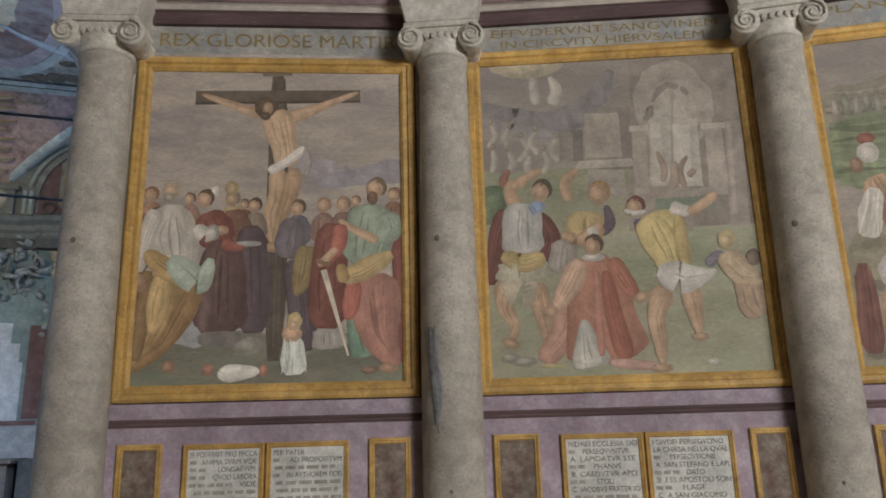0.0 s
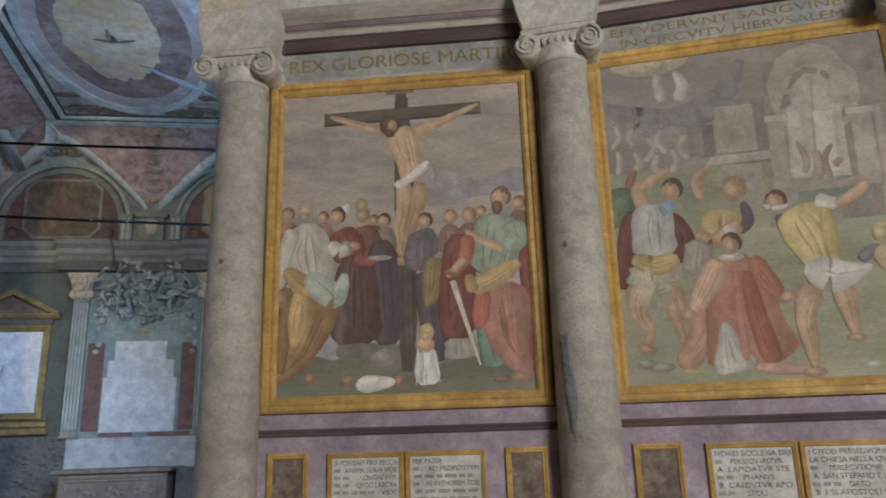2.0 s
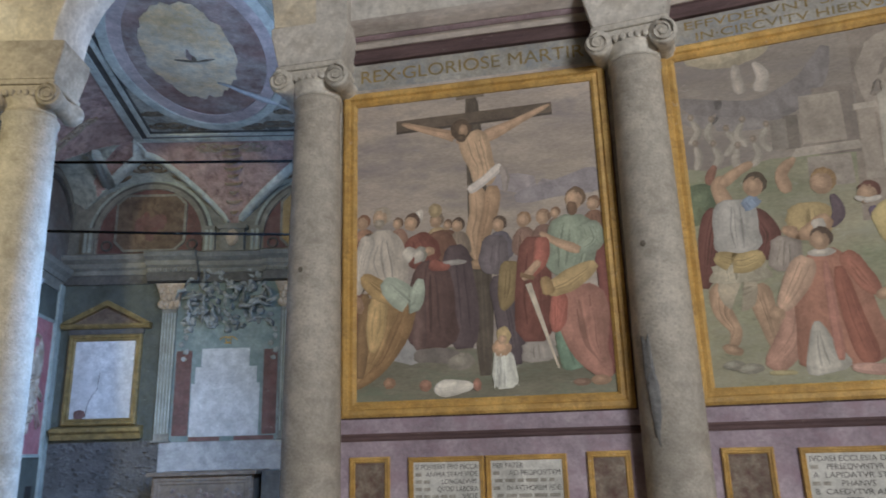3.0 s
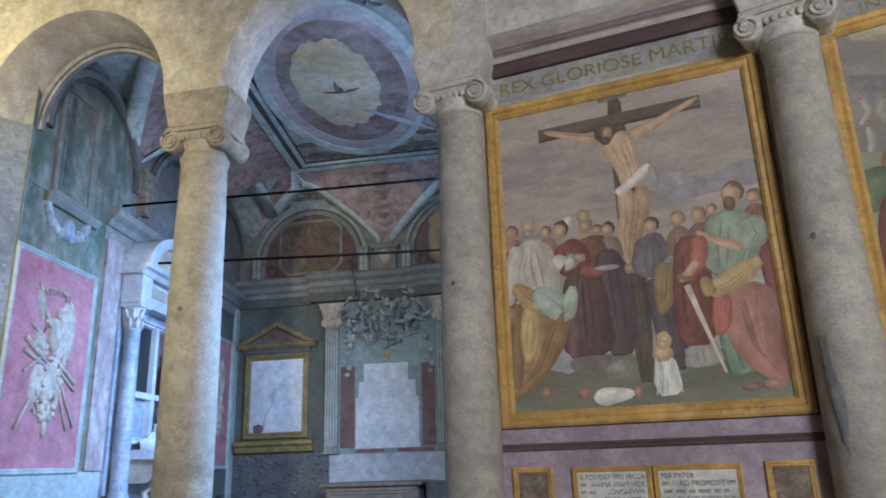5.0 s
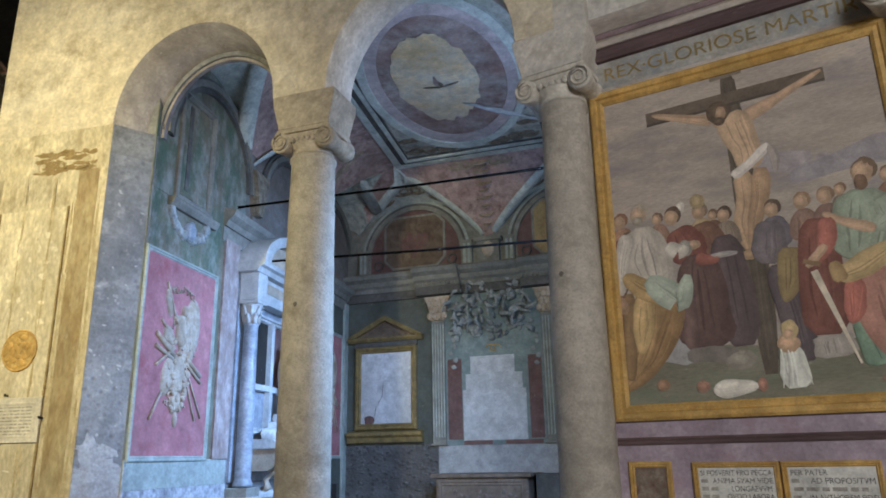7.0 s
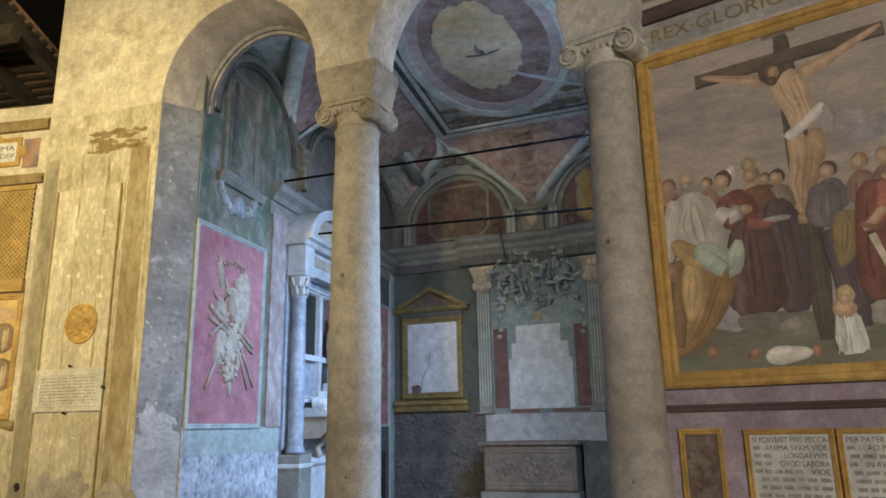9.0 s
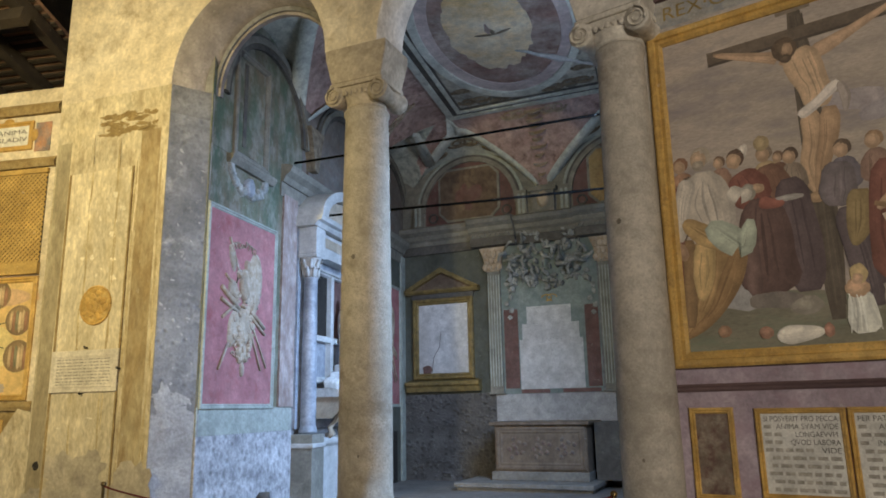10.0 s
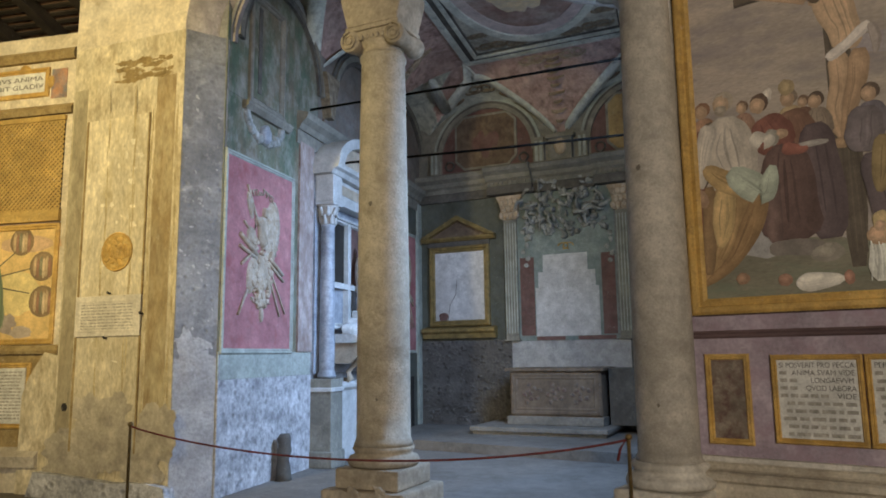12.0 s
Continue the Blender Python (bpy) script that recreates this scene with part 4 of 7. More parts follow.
oval("a09787", 1.92, 4.04, 0.196, 0.256, 0, folds=False)
strip("a29989", 1.92, 4.02, 1.89, 3.42, 0.391, 0.428, folds=False)
strip("918677", 1.94, 4.28, 1.86, 3.44, 0.024, 0.024, folds=False)
strip("aaa191", 1.77, 3.98, 1.75, 3.45, 0.084, 0.093, folds=False)
strip("b0a798", 1.98, 3.96, 1.95, 3.46, 0.139, 0.139, folds=False)
strip("968979", 1.63, 3.96, 1.61, 3.36, 0.112, 0.122, folds=False)
strip("988b7c", 2.24, 3.92, 2.23, 3.33, 0.138, 0.157, folds=False)
strip("a39686", 1.63, 3.97, 1.63, 3.92, 0.159, 0.159, folds=False)
strip("a39686", 2.24, 3.96, 2.24, 3.91, 0.203, 0.203, folds=False)
strip("8d7f72", 2.41, 3.97, 2.36, 3.06, 0.138, 0.156, folds=False)
strip("9c8a7e", 2.37, 3.94, 2.33, 3.16, 0.037, 0.041, folds=False)
strip("8e8373", 1.94, 3.37, 1.95, 3.31, 0.499, 0.517, folds=False)
strip("6f7a66", 1.94, 3.32, 1.94, 3.21, 0.471, 0.489, folds=False)
stroke("9a9082", (0.388, 4.042, 0.038), (0.431, 3.936, 0.067), (0.355, 3.837, 0.048))
oval("8d7c6a", 0.389, 4.073, 0.024, 0.029, 0)
stroke("9a9082", (0.397, 3.814, 0.038), (0.412, 3.712, 0.067), (0.379, 3.613, 0.048))
oval("8d7c6a", 0.399, 3.845, 0.024, 0.029, 0)
stroke("9a9082", (0.540, 4.002, 0.038), (0.497, 3.901, 0.067), (0.549, 3.796, 0.048))
oval("8d7c6a", 0.542, 4.033, 0.024, 0.029, 0)
stroke("9a9082", (0.641, 3.904, 0.038), (0.692, 3.799, 0.067), (0.602, 3.702, 0.048))
oval("8d7c6a", 0.642, 3.935, 0.024, 0.029, 0)
stroke("9a9082", (0.768, 3.959, 0.038), (0.715, 3.859, 0.067), (0.780, 3.753, 0.048))
oval("8d7c6a", 0.770, 3.989, 0.024, 0.029, 0)
stroke("9a9082", (0.824, 3.781, 0.038), (0.856, 3.679, 0.067), (0.793, 3.581, 0.048))
oval("8d7c6a", 0.826, 3.812, 0.024, 0.029, 0)
stroke("9a9082", (0.935, 3.888, 0.038), (0.891, 3.788, 0.067), (0.941, 3.684, 0.048))
oval("8d7c6a", 0.937, 3.918, 0.024, 0.029, 0)
stroke("9a9082", (0.530, 3.792, 0.038), (0.563, 3.689, 0.067), (0.501, 3.591, 0.048))
oval("8d7c6a", 0.532, 3.823, 0.024, 0.029, 0)
stroke("9a9082", (0.708, 3.747, 0.038), (0.675, 3.648, 0.067), (0.711, 3.545, 0.048))
oval("8d7c6a", 0.710, 3.777, 0.024, 0.029, 0)
stroke("8a5a44", (0.522, 3.635, 0.057), (0.469, 3.513, 0.076), (0.535, 3.410, 0.048))
stroke("8d7a66", (1.758, 3.732, 0.038), (1.807, 3.569, 0.057), (1.778, 3.462, 0.048))
stroke("927e6a", (1.887, 3.635, 0.067), (1.893, 3.506, 0.086), (1.854, 3.399, 0.086))
stroke("86705e", (2.003, 3.679, 0.038), (1.935, 3.563, 0.052), (1.955, 3.404, 0.057))
stroke("8a7361", (2.054, 3.557, 0.048), (1.993, 3.500, 0.057))
# left thrower in a pale cuirass
oval("5f7050", 0.387, 3.363, 0.143, 0.143, 0)
oval("6b7a56", 0.317, 3.248, 0.095, 0.095, 0)
stroke("67332a", (0.496, 3.279, 0.190), (0.409, 3.002, 0.181), (0.338, 2.651, 0.095))
stroke("5f2d25", (0.745, 3.238, 0.105), (0.834, 3.031, 0.171), (0.776, 2.835, 0.095))
stroke("a5825f", (0.579, 3.265, 0.124), (0.523, 3.445, 0.114), (0.583, 3.522, 0.086))
stroke("a5825f", (0.542, 3.464, 0.095), (0.679, 3.557, 0.076), (0.795, 3.611, 0.062))
stroke("a5825f", (0.462, 2.679, 0.190), (0.435, 2.486, 0.143), (0.512, 2.310, 0.090), (0.470, 2.185, 0.062))
stroke("a5825f", (0.693, 2.651, 0.190), (0.741, 2.392, 0.138), (0.779, 2.139, 0.081))
oval("a5825f", 0.474, 2.176, 0.076, 0.038, -20)
stroke("a3957a", (0.481, 2.772, 0.190), (0.595, 2.683, 0.457), (0.703, 2.669, 0.286))
stroke("a49a80", (0.594, 2.842, 0.371), (0.594, 2.673, 0.467))
stroke("a09c94", (0.629, 3.332, 0.286), (0.608, 3.099, 0.343), (0.615, 2.889, 0.305))
stroke("a98f4c", (0.431, 2.896, 0.114), (0.611, 2.823, 0.162), (0.779, 2.872, 0.114))
stroke("70839c", (0.714, 3.337, 0.114), (0.764, 3.247, 0.143))
knob("52432f", "a5825f", 0.785, 3.433, 0.090)
# second thrower
stroke("8d8074", (0.951, 2.998, 0.210), (0.906, 2.726, 0.238))
stroke("9c785a", (0.938, 2.669, 0.124), (0.870, 2.446, 0.081), (0.829, 2.227, 0.057))
stroke("a5825f", (1.011, 3.333, 0.095), (0.985, 3.492, 0.095), (1.095, 3.606, 0.057))
stroke("a88e50", (1.134, 3.239, 0.248), (1.122, 3.086, 0.333), (1.077, 2.964, 0.229))
stroke("5d4a55", (1.302, 3.280, 0.057), (1.327, 3.134, 0.086), (1.255, 3.032, 0.057))
stroke("a8825c", (1.261, 3.108, 0.133), (1.089, 3.001, 0.114), (0.928, 3.056, 0.076))
stroke("b0a698", (1.169, 3.103, 0.095), (1.190, 3.016, 0.086))
knob("97743f", "a5825f", 1.256, 3.390, 0.095)
# kneeling shape in red
stroke("aa7a62", (0.985, 2.556, 0.190), (0.902, 2.260, 0.200), (0.718, 2.017, 0.190))
stroke("a0664a", (1.179, 2.874, 0.276), (1.185, 2.595, 0.467), (1.204, 2.276, 0.590), (1.244, 2.009, 0.714))
stroke("a8a294", (1.059, 2.344, 0.067), (1.071, 2.147, 0.210), (1.101, 1.970, 0.352))
stroke("b58f70", (1.067, 2.822, 0.171), (0.953, 2.613, 0.181), (0.842, 2.443, 0.105))
oval("a5825f", 0.805, 2.417, 0.057, 0.057, 0)
stroke("95543a", (1.311, 2.831, 0.143), (1.411, 2.632, 0.143), (1.481, 2.510, 0.086))
oval("a5825f", 1.525, 2.508, 0.067, 0.043, 20)
stroke("8f4a30", (1.258, 2.730, 0.095), (1.299, 2.363, 0.143), (1.367, 2.023, 0.162))
stroke("b0705a", (1.181, 2.780, 0.048), (1.176, 2.367, 0.067), (1.178, 2.055, 0.067))
stroke("ad8270", (1.234, 2.001, 0.067), (1.428, 1.977, 0.086), (1.613, 1.963, 0.057))
stroke("a89a62", (0.699, 1.992, 0.038), (0.883, 1.986, 0.033))
oval("b0a698", 1.168, 2.846, 0.095, 0.033, 0)
knob("5a4433", "a5825f", 1.176, 2.950, 0.081)
# right thrower in yellow
stroke("a5825f", (1.709, 2.583, 0.200), (1.625, 2.360, 0.152), (1.633, 2.172, 0.114), (1.640, 1.979, 0.081))
stroke("a5825f", (1.903, 2.575, 0.181), (1.926, 2.384, 0.138), (1.940, 2.197, 0.062))
oval("a5825f", 1.628, 1.945, 0.086, 0.038, 0)
oval("a5825f", 1.947, 2.179, 0.067, 0.033, 0)
stroke("5a4a66", (1.548, 3.152, 0.067), (1.572, 3.018, 0.071))
stroke("b09a52", (1.652, 3.196, 0.267), (1.704, 3.078, 0.371), (1.776, 2.895, 0.343), (1.820, 2.716, 0.276))
stroke("9a8340", (1.877, 3.176, 0.095), (1.879, 2.938, 0.114), (1.893, 2.732, 0.095))
stroke("b0a698", (1.820, 3.246, 0.114), (1.969, 3.190, 0.095))
stroke("a5825f", (1.959, 3.181, 0.095), (2.094, 3.262, 0.081), (2.203, 3.343, 0.067))
stroke("b0a79c", (1.669, 2.723, 0.171), (1.849, 2.651, 0.257), (2.037, 2.671, 0.114), (2.129, 2.704, 0.038))
knob("6a3a2c", "a5825f", 1.539, 3.259, 0.081)
stroke("b8ae9f", (1.445, 3.234, 0.038), (1.525, 3.202, 0.043), (1.617, 3.217, 0.038))
# two shapes at the edge
stroke("6f6670", (2.062, 2.743, 0.086), (2.151, 2.823, 0.076), (2.237, 2.801, 0.048))
stroke("94785a", (2.364, 2.685, 0.219), (2.395, 2.448, 0.276), (2.439, 2.321, 0.190))
stroke("a58c68", (2.208, 2.849, 0.162), (2.289, 2.716, 0.219), (2.439, 2.591, 0.133))
stroke("a58a66", (2.194, 2.738, 0.086), (2.302, 2.614, 0.081), (2.474, 2.589, 0.067))
knob("b09a60", "b09a66", 2.233, 2.950, 0.071)
knob("5b4a42", "6f5a48", 2.426, 2.793, 0.062)
oval("b8b4a4", 2.019, 1.984, 0.043, 0.024, 0)
oval("8f8a78", 0.468, 2.061, 0.076, 0.038, 0)
oval("8f8a78", 0.578, 2.031, 0.095, 0.038, 0)

pic = painting(-2, 0.19, 2.605, 1.78, 4.715, SKY_GREY, "large fresco of turbaned shapes on a green hill, gilt frame", 0.72)
oval, strip = pic.oval, pic.strip
strip("7e7663", 0.3, 3.95, 1.4, 4.0, 0.5, 0.6)
strip("707a55", 0.3, 3.6, 1.4, 3.6, 0.5, 0.6)
strip("857d62", 0.3, 2.4, 1.4, 2.4, 1.1, 1.2)
for i in range(5):
    oval(("8c8474", "7d7a68")[i % 2], 0.42 + 0.08 * i, 4.0 + 0.03 * (i % 2), 0.035, 0.1)
oval("8a4a38", 0.60, 3.72, 0.07, 0.05)
oval("b7aea0", 0.60, 3.6, 0.085, 0.09)
oval("8e6a4c", 0.50, 3.5, 0.05, 0.07)
strip("a8825c", 0.62, 3.4, 0.75, 3.0, 0.2, 0.24)
strip("b9b0a2", 0.6, 3.3, 0.5, 2.9, 0.12, 0.16)
strip("8c5a3c", 0.75, 3.3, 0.8, 2.8, 0.2, 0.26)
oval("b5aea4", 0.68, 2.62, 0.16, 0.16)
strip("97724f", 0.6, 2.5, 0.5, 2.1, 0.12, 0.08)
strip("6b3a30", 0.42, 2.7, 0.4, 2.0, 0.1, 0.16)

# ---- pier and the bay beside it ----
PIER_PANEL = mat("pale_streaked_limewash", (0.6, 0.52, 0.36), (0.7, 0.62, 0.46), 1.6, 0.9, 0.35, 22, (0.4, 0.33, 0.2), 0.35, stretch=(1.2, 1.2, 0.55))
MEDAL = mat("ochre_medallion", (0.45, 0.27, 0.07), (0.6, 0.42, 0.16), 12.0, 0.8, 0.3, 40, (0.3, 0.17, 0.04), 0.4)
TABLET_STONE = mat("pale_marble_tablet", (0.6, 0.55, 0.46), (0.68, 0.63, 0.54), 4.0, 0.6, 0.1, 40, (0.48, 0.42, 0.34), 0.3)
PLASTER_BAND = mat("brown_painted_moulding", (0.3, 0.21, 0.09), (0.4, 0.3, 0.15), 5.0, 0.9, 0.2, 40, (0.2, 0.13, 0.05), 0.5)
LATTICE = mat("ochre_painted_lattice", (0.48, 0.31, 0.1), (0.55, 0.37, 0.13), 4.0, 0.7, 0.1, 40)
# near-black for flat sheets that stand for the shade inside openings
VOID_SHADE = mat("void_shade", (0.02, 0.016, 0.012), (0.03, 0.025, 0.02), 3.0, 0.9, 0.0, 20)
p = thing("pier_panel", bay(2), "long pale limewashed panel on the pier face", "panel", "", "structure")
part("face", B(-0.86, 0.04, FRONT - 0.012, FRONT + 0.01, 0.5, 4.3), PIER_PANEL, p)
part("edge_strip", B(-0.885, -0.86, FRONT - 0.02, FRONT + 0.01, 0.5, 4.3), PLASTER_BAND, p)
part("edge_strip", B(0.04, 0.06, FRONT - 0.02, FRONT + 0.01, 0.5, 4.3), PLASTER_BAND, p)
p = thing("painted_band", bay(2), "flaking brown painted capital band on the pier", "band", "", "structure")
bm = bmesh.new()
rng = random.Random(4)
for i in range(44):
    blob(bm, -0.4 + 0.015 * i + rng.uniform(-0.12, 0.12), 4.86 + rng.uniform(-0.14, 0.13), rng.uniform(0.03, 0.12), rng.uniform(0.012, 0.034), FRONT, 0.004, rng.uniform(-6, 6), wob=0.6, seed=i)
part("flakes", bm, PLASTER_BAND, p)
bm = bmesh.new()
for x in (-0.55, -0.15, 0.09, 0.14, 0.2, 0.3, 0.36, 0.44):
    for i in range(12):
        blob(bm, x + rng.uniform(-0.02, 0.02), (0.7 if x > 0 else 1.0) + 0.32 * i + rng.uniform(-0.15, 0.15), rng.uniform(0.004, 0.016), rng.uniform(0.1, 0.34), FRONT - (0.0 if x > 0.05 else 0.012), 0.002, rng.uniform(-3, 3), wob=0.6, seed=i + 40)
part("streak", bm, mat("faint_brown_streak", (0.42, 0.33, 0.18), (0.54, 0.45, 0.28), 5.0, 0.9, 0.2, 40, (0.3, 0.22, 0.1), 0.4), p)
part("brown_strip", B(0.13, 0.4, FRONT - 0.003, FRONT + 0.01, 0.45, 4.72), mat("mottled_brown_strip", (0.5, 0.42, 0.26), (0.3, 0.21, 0.1), 2.2, 0.9, 0.35, 24, (0.2, 0.13, 0.06), 0.4, stretch=(1.3, 1.3, 0.5)), p)
part("brown_strip", B(-1.12, -0.92, FRONT - 0.003, FRONT + 0.01, 0.45, 4.72), mat("mottled_grey_strip", (0.46, 0.4, 0.27), (0.33, 0.27, 0.17), 2.2, 0.9, 0.35, 24, (0.2, 0.16, 0.1), 0.4, stretch=(1.3, 1.3, 0.5)), p)
# grey-beige blobs over the lowest part of the pier
bm = bmesh.new()
for i in range(16):
    blob(bm, rng.uniform(-1.0, 0.4), rng.uniform(0.25, 1.0), rng.uniform(0.12, 0.32), rng.uniform(0.1, 0.3), FRONT - 0.012 - 0.0002 * i, 0.002, rng.uniform(-20, 20), 26, 0.5, i + 70)
part("lost_plaster", bm, mat("grey_beige_patch", (0.42, 0.37, 0.28), (0.52, 0.46, 0.36), 2.5, 0.9, 0.4, 24, (0.24, 0.21, 0.17), 0.4), p)
bm = bmesh.new()
for i in range(30):
    blob(bm, rng.uniform(-0.8, 0.0), rng.uniform(0.9, 4.2), rng.uniform(0.008, 0.035), rng.uniform(0.01, 0.05), FRONT - 0.012, 0.001, rng.uniform(0, 90), wob=0.7, seed=i + 90)
part("bare_patch", bm, mat("pale_limewash_fleck", (0.68, 0.61, 0.46), (0.74, 0.68, 0.54), 4.0), p)
m = thing("medallion", bay(2), "round ochre painted medallion on the pier", "medallion")
part("disc", blob(bmesh.new(), -0.33, 2.71, 0.225, 0.225, FRONT - 0.012, 0.012, 0, 36), MEDAL, m)
bm = bmesh.new()
for i in range(14):
    a = 2.39996 * i
    part("relief", blob(bmesh.new(), -0.33 + 0.036 * math.sqrt(i) * math.cos(a) * 1.2, 2.71 + 0.036 * math.sqrt(i) * math.sin(a) * 1.2, 0.03, 0.05, FRONT - 0.024, 0.01, i * 40, wob=0.5, seed=i), GILT, m, "worn raised ornament")
bm.free()
bm = bmesh.new()
tube(bm, [(-0.33 + 0.215 * math.cos(i * math.pi / 18), FRONT - 0.02, 2.71 + 0.215 * math.sin(i * math.pi / 18)) for i in range(37)], 0.01, 6)
part("rim", bm, GILT, m)
t = thing("marble_plaque", bay(2), "pale marble plaque with a carved border and worn inscription", "plaque")
slab = part("slab", B(-0.88, 0.06, FRONT - 0.035, FRONT, 1.76, 2.215, bev=0.006), TABLET_STONE, t)
bm = bmesh.new()
rect_frame(bm, -0.83, 0.01, 1.81, 2.165, 0.03, FRONT - 0.035, 0.006)
part("border", bm, TABLET_STONE, slab)
bm = bmesh.new()
for i in range(9):
    x, z = -0.79, 2.125 - 0.034 * i
    while x < -0.05:
        e = min(x + rng.uniform(0.02, 0.09), -0.03)
        box(bm, x, e, FRONT - 0.0362, FRONT - 0.034, z - 0.018, z - 0.004)
        x = e + 0.014
part("illegible_line", bm, INK_FAINT, slab)
bm = bmesh.new()
for x, z in ((-0.4, 2.24), (-0.42, 1.74), (0.07, 2.0)):
    tube(bm, [(x, FRONT, z), (x, FRONT - 0.05, z), (x, FRONT - 0.055, z + 0.02)], 0.012, 6)
part("iron_clamp", bm, IRON, t)
# no recess here: a dark disc is coloured as the socket's shade
solid("pier_hole", blob(bmesh.new(), -1.0, 0.98, 0.05, 0.05, FRONT, 0.004, wob=0.4), IRON, bay(2), "dark disc for the shade in a socket hole of the pier", "hole")
solid("pier_footing", prism(bmesh.new(), [(-1.4, 0), (0.56, 0), (0.54, 0.18), (0.3, 0.22), (-0.2, 0.2), (-0.7, 0.24), (-1.3, 0.27)], FRONT - 0.1, FRONT + 0.05), RENDER_ROUGH, bay(2), "rough exposed rubble footing of the pier", "footing")

W3 = 0.05
u = thing("upper_moulding", bay(3), "stained plaster cornice above the lattice", "cornice", "", "structure")
part("band", moulding(bmesh.new(), [(W3, 5.2), (W3 - 0.06, 5.2), (W3 - 0.08, 5.28), (W3 - 0.05, 5.34), (W3, 5.36)], 0, 1.55), PLASTER_BAND, u)
part("shelf", moulding(bmesh.new(), [(W3, 4.5), (W3 - 0.05, 4.5), (W3 - 0.07, 4.56), (W3 - 0.03, 4.62), (W3, 4.64)], 0, 1.55), PLASTER_BAND, u)
t = thing("inscription_tablet", bay(3), "white painted inscription in a gilt scrolled frame", "tablet", "inscription tablets")
slab = part("slab", B(-0.2, 1.12, W3 - 0.02, W3, 4.8, 5.08), SLAB, t)
part("frame", rect_frame(bmesh.new(), -0.26, 1.17, 4.75, 5.13, 0.07, W3, 0.035), GILT, t)
part("scroll", blob(bmesh.new(), 0.8, 5.13, 0.07, 0.06, W3, 0.03), GILT, t)
part("scroll", blob(bmesh.new(), 1.19, 4.94, 0.05, 0.08, W3, 0.03), GILT, t)
lettering("TVAM IPSIVS ANIMA", -0.14, 4.965, W3 - 0.0208, 0.06, INK, slab, 1.22)
lettering("PERTRASIBIT GLADIV", -0.14, 4.865, W3 - 0.0208, 0.06, INK, slab, 1.22)
solid("painted_patch", B(1.2, 1.42, W3 - 0.01, W3 + 0.01, 4.72, 5.1), mat("blue_red_fresco_scrap", (0.2, 0.22, 0.24), (0.5, 0.25, 0.14), 6.0), bay(3), "scrap of blue and red painted ornament", "fresco")
g = thing("lattice_grille", bay(3), "ochre painted diagonal wooden lattice screen", "grille")
# flat dark sheet behind the bars, coloured as the loft's shade
part("loft_opening", B(-0.4, 1.44, W3 - 0.008, W3 + 0.01, 3.28, 4.44), VOID_SHADE, g)
part("rail", B(-0.4, 1.46, W3 - 0.05, W3 - 0.009, 4.42, 4.48), LATTICE, g)
part("rail", B(-0.4, 1.46, W3 - 0.06, W3 - 0.009, 3.16, 3.3), LATTICE, g)
for sx in (-1, 1):
    bm = bmesh.new()
    x = -1.7
    while x < 2.8:
        z0, z1 = 3.29, 4.43
        xa, xb = (x, x + (z1 - z0)) if sx > 0 else (x + (z1 - z0), x)
        lo, hi = min(xa, xb), max(xa, xb)
        fa, fb = max(0.0, (-0.4 - xa) / (xb - xa) if sx > 0 else (1.44 - xa) / (xb - xa)), min(1.0, (1.44 - xa) / (xb - xa) if sx > 0 else (-0.4 - xa) / (xb - xa))
        if fb - fa > 0.02:
            ax, az, bx, bz = xa + (xb - xa) * fa, z0 + (z1 - z0) * fa, xa + (xb - xa) * fb, z0 + (z1 - z0) * fb
            y = W3 - (0.026 if sx > 0 else 0.018)
            prism(bm, [(ax - 0.019, az), (ax + 0.019, az), (bx + 0.019, bz), (bx - 0.019, bz)], y - 0.006, y)
        x += 0.062
    part("lattice_layer", bm, LATTICE, g)
p = thing("wall_painting", bay(3), "gold-ground fresco with round scenes and swords, ochre border", "painting", "frescoes between the columns")
part("frame", rect_frame(bmesh.new(), -0.6, 1.46, 1.69, 3.14, 0.07, W3, 0.03), GILT, p)
pic = Picture(p, W3 - 0.002, light=0.62)
pic.block("c99a45", -0.55, 1.41, 1.74, 3.09)
pic.oval("d0a95c", 0.9, 2.3, 0.5, 0.4, 0, False)
pic.oval("b0895c", 1.0, 2.9, 0.5, 0.14, 0, False)
for x, z, r in ((0.35, 2.93, 0.17), (0.93, 2.93, 0.17), (1.24, 2.62, 0.18), (1.27, 2.2, 0.19)):
    pic.oval("7d6238", x, z, r, r, 0, True, 0.02)
    for i in range(6):
        pic.oval(("a88a5c", "8a5a3a", "6b6a4c", "b59a70")[i % 4], x - 0.1 + 0.04 * i, z - 0.02 * (i % 2), 0.028, r * 0.7, 0, True)
for x0, z0, x1, z1 in ((0.6, 2.62, 0.84, 2.8), (0.55, 2.5, 1.08, 2.6), (0.55, 2.4, 1.08, 2.3)):
    pic.strip("4a4530", x0, z0, x1, z1, 0.02, 0.012, False)
pic.oval("8a7a70", 0.75, 1.95, 0.17, 0.12, 0, False, 0.4)
pic.oval("9a8878", 1.0, 1.84, 0.16, 0.07, 0, False, 0.4)
pic.strip("5d7352", 0.5, 2.65, 0.6, 1.85, 0.25, 0.3)
pic.strip("b5432c", 0.42, 2.5, 0.45, 1.9, 0.2, 0.2)
t = thing("inscription_tablet", bay(3), "white inscription tablet with small worn writing in a brown frame", "tablet", "inscription tablets")
slab = part("slab", B(0.2, 1.12, W3 - 0.02, W3, 0.78, 1.42), SLAB, t)
part("frame", rect_frame(bmesh.new(), 0.15, 1.19, 0.72, 1.48, 0.06, W3, 0.03), GILT, t)
bm = bmesh.new()
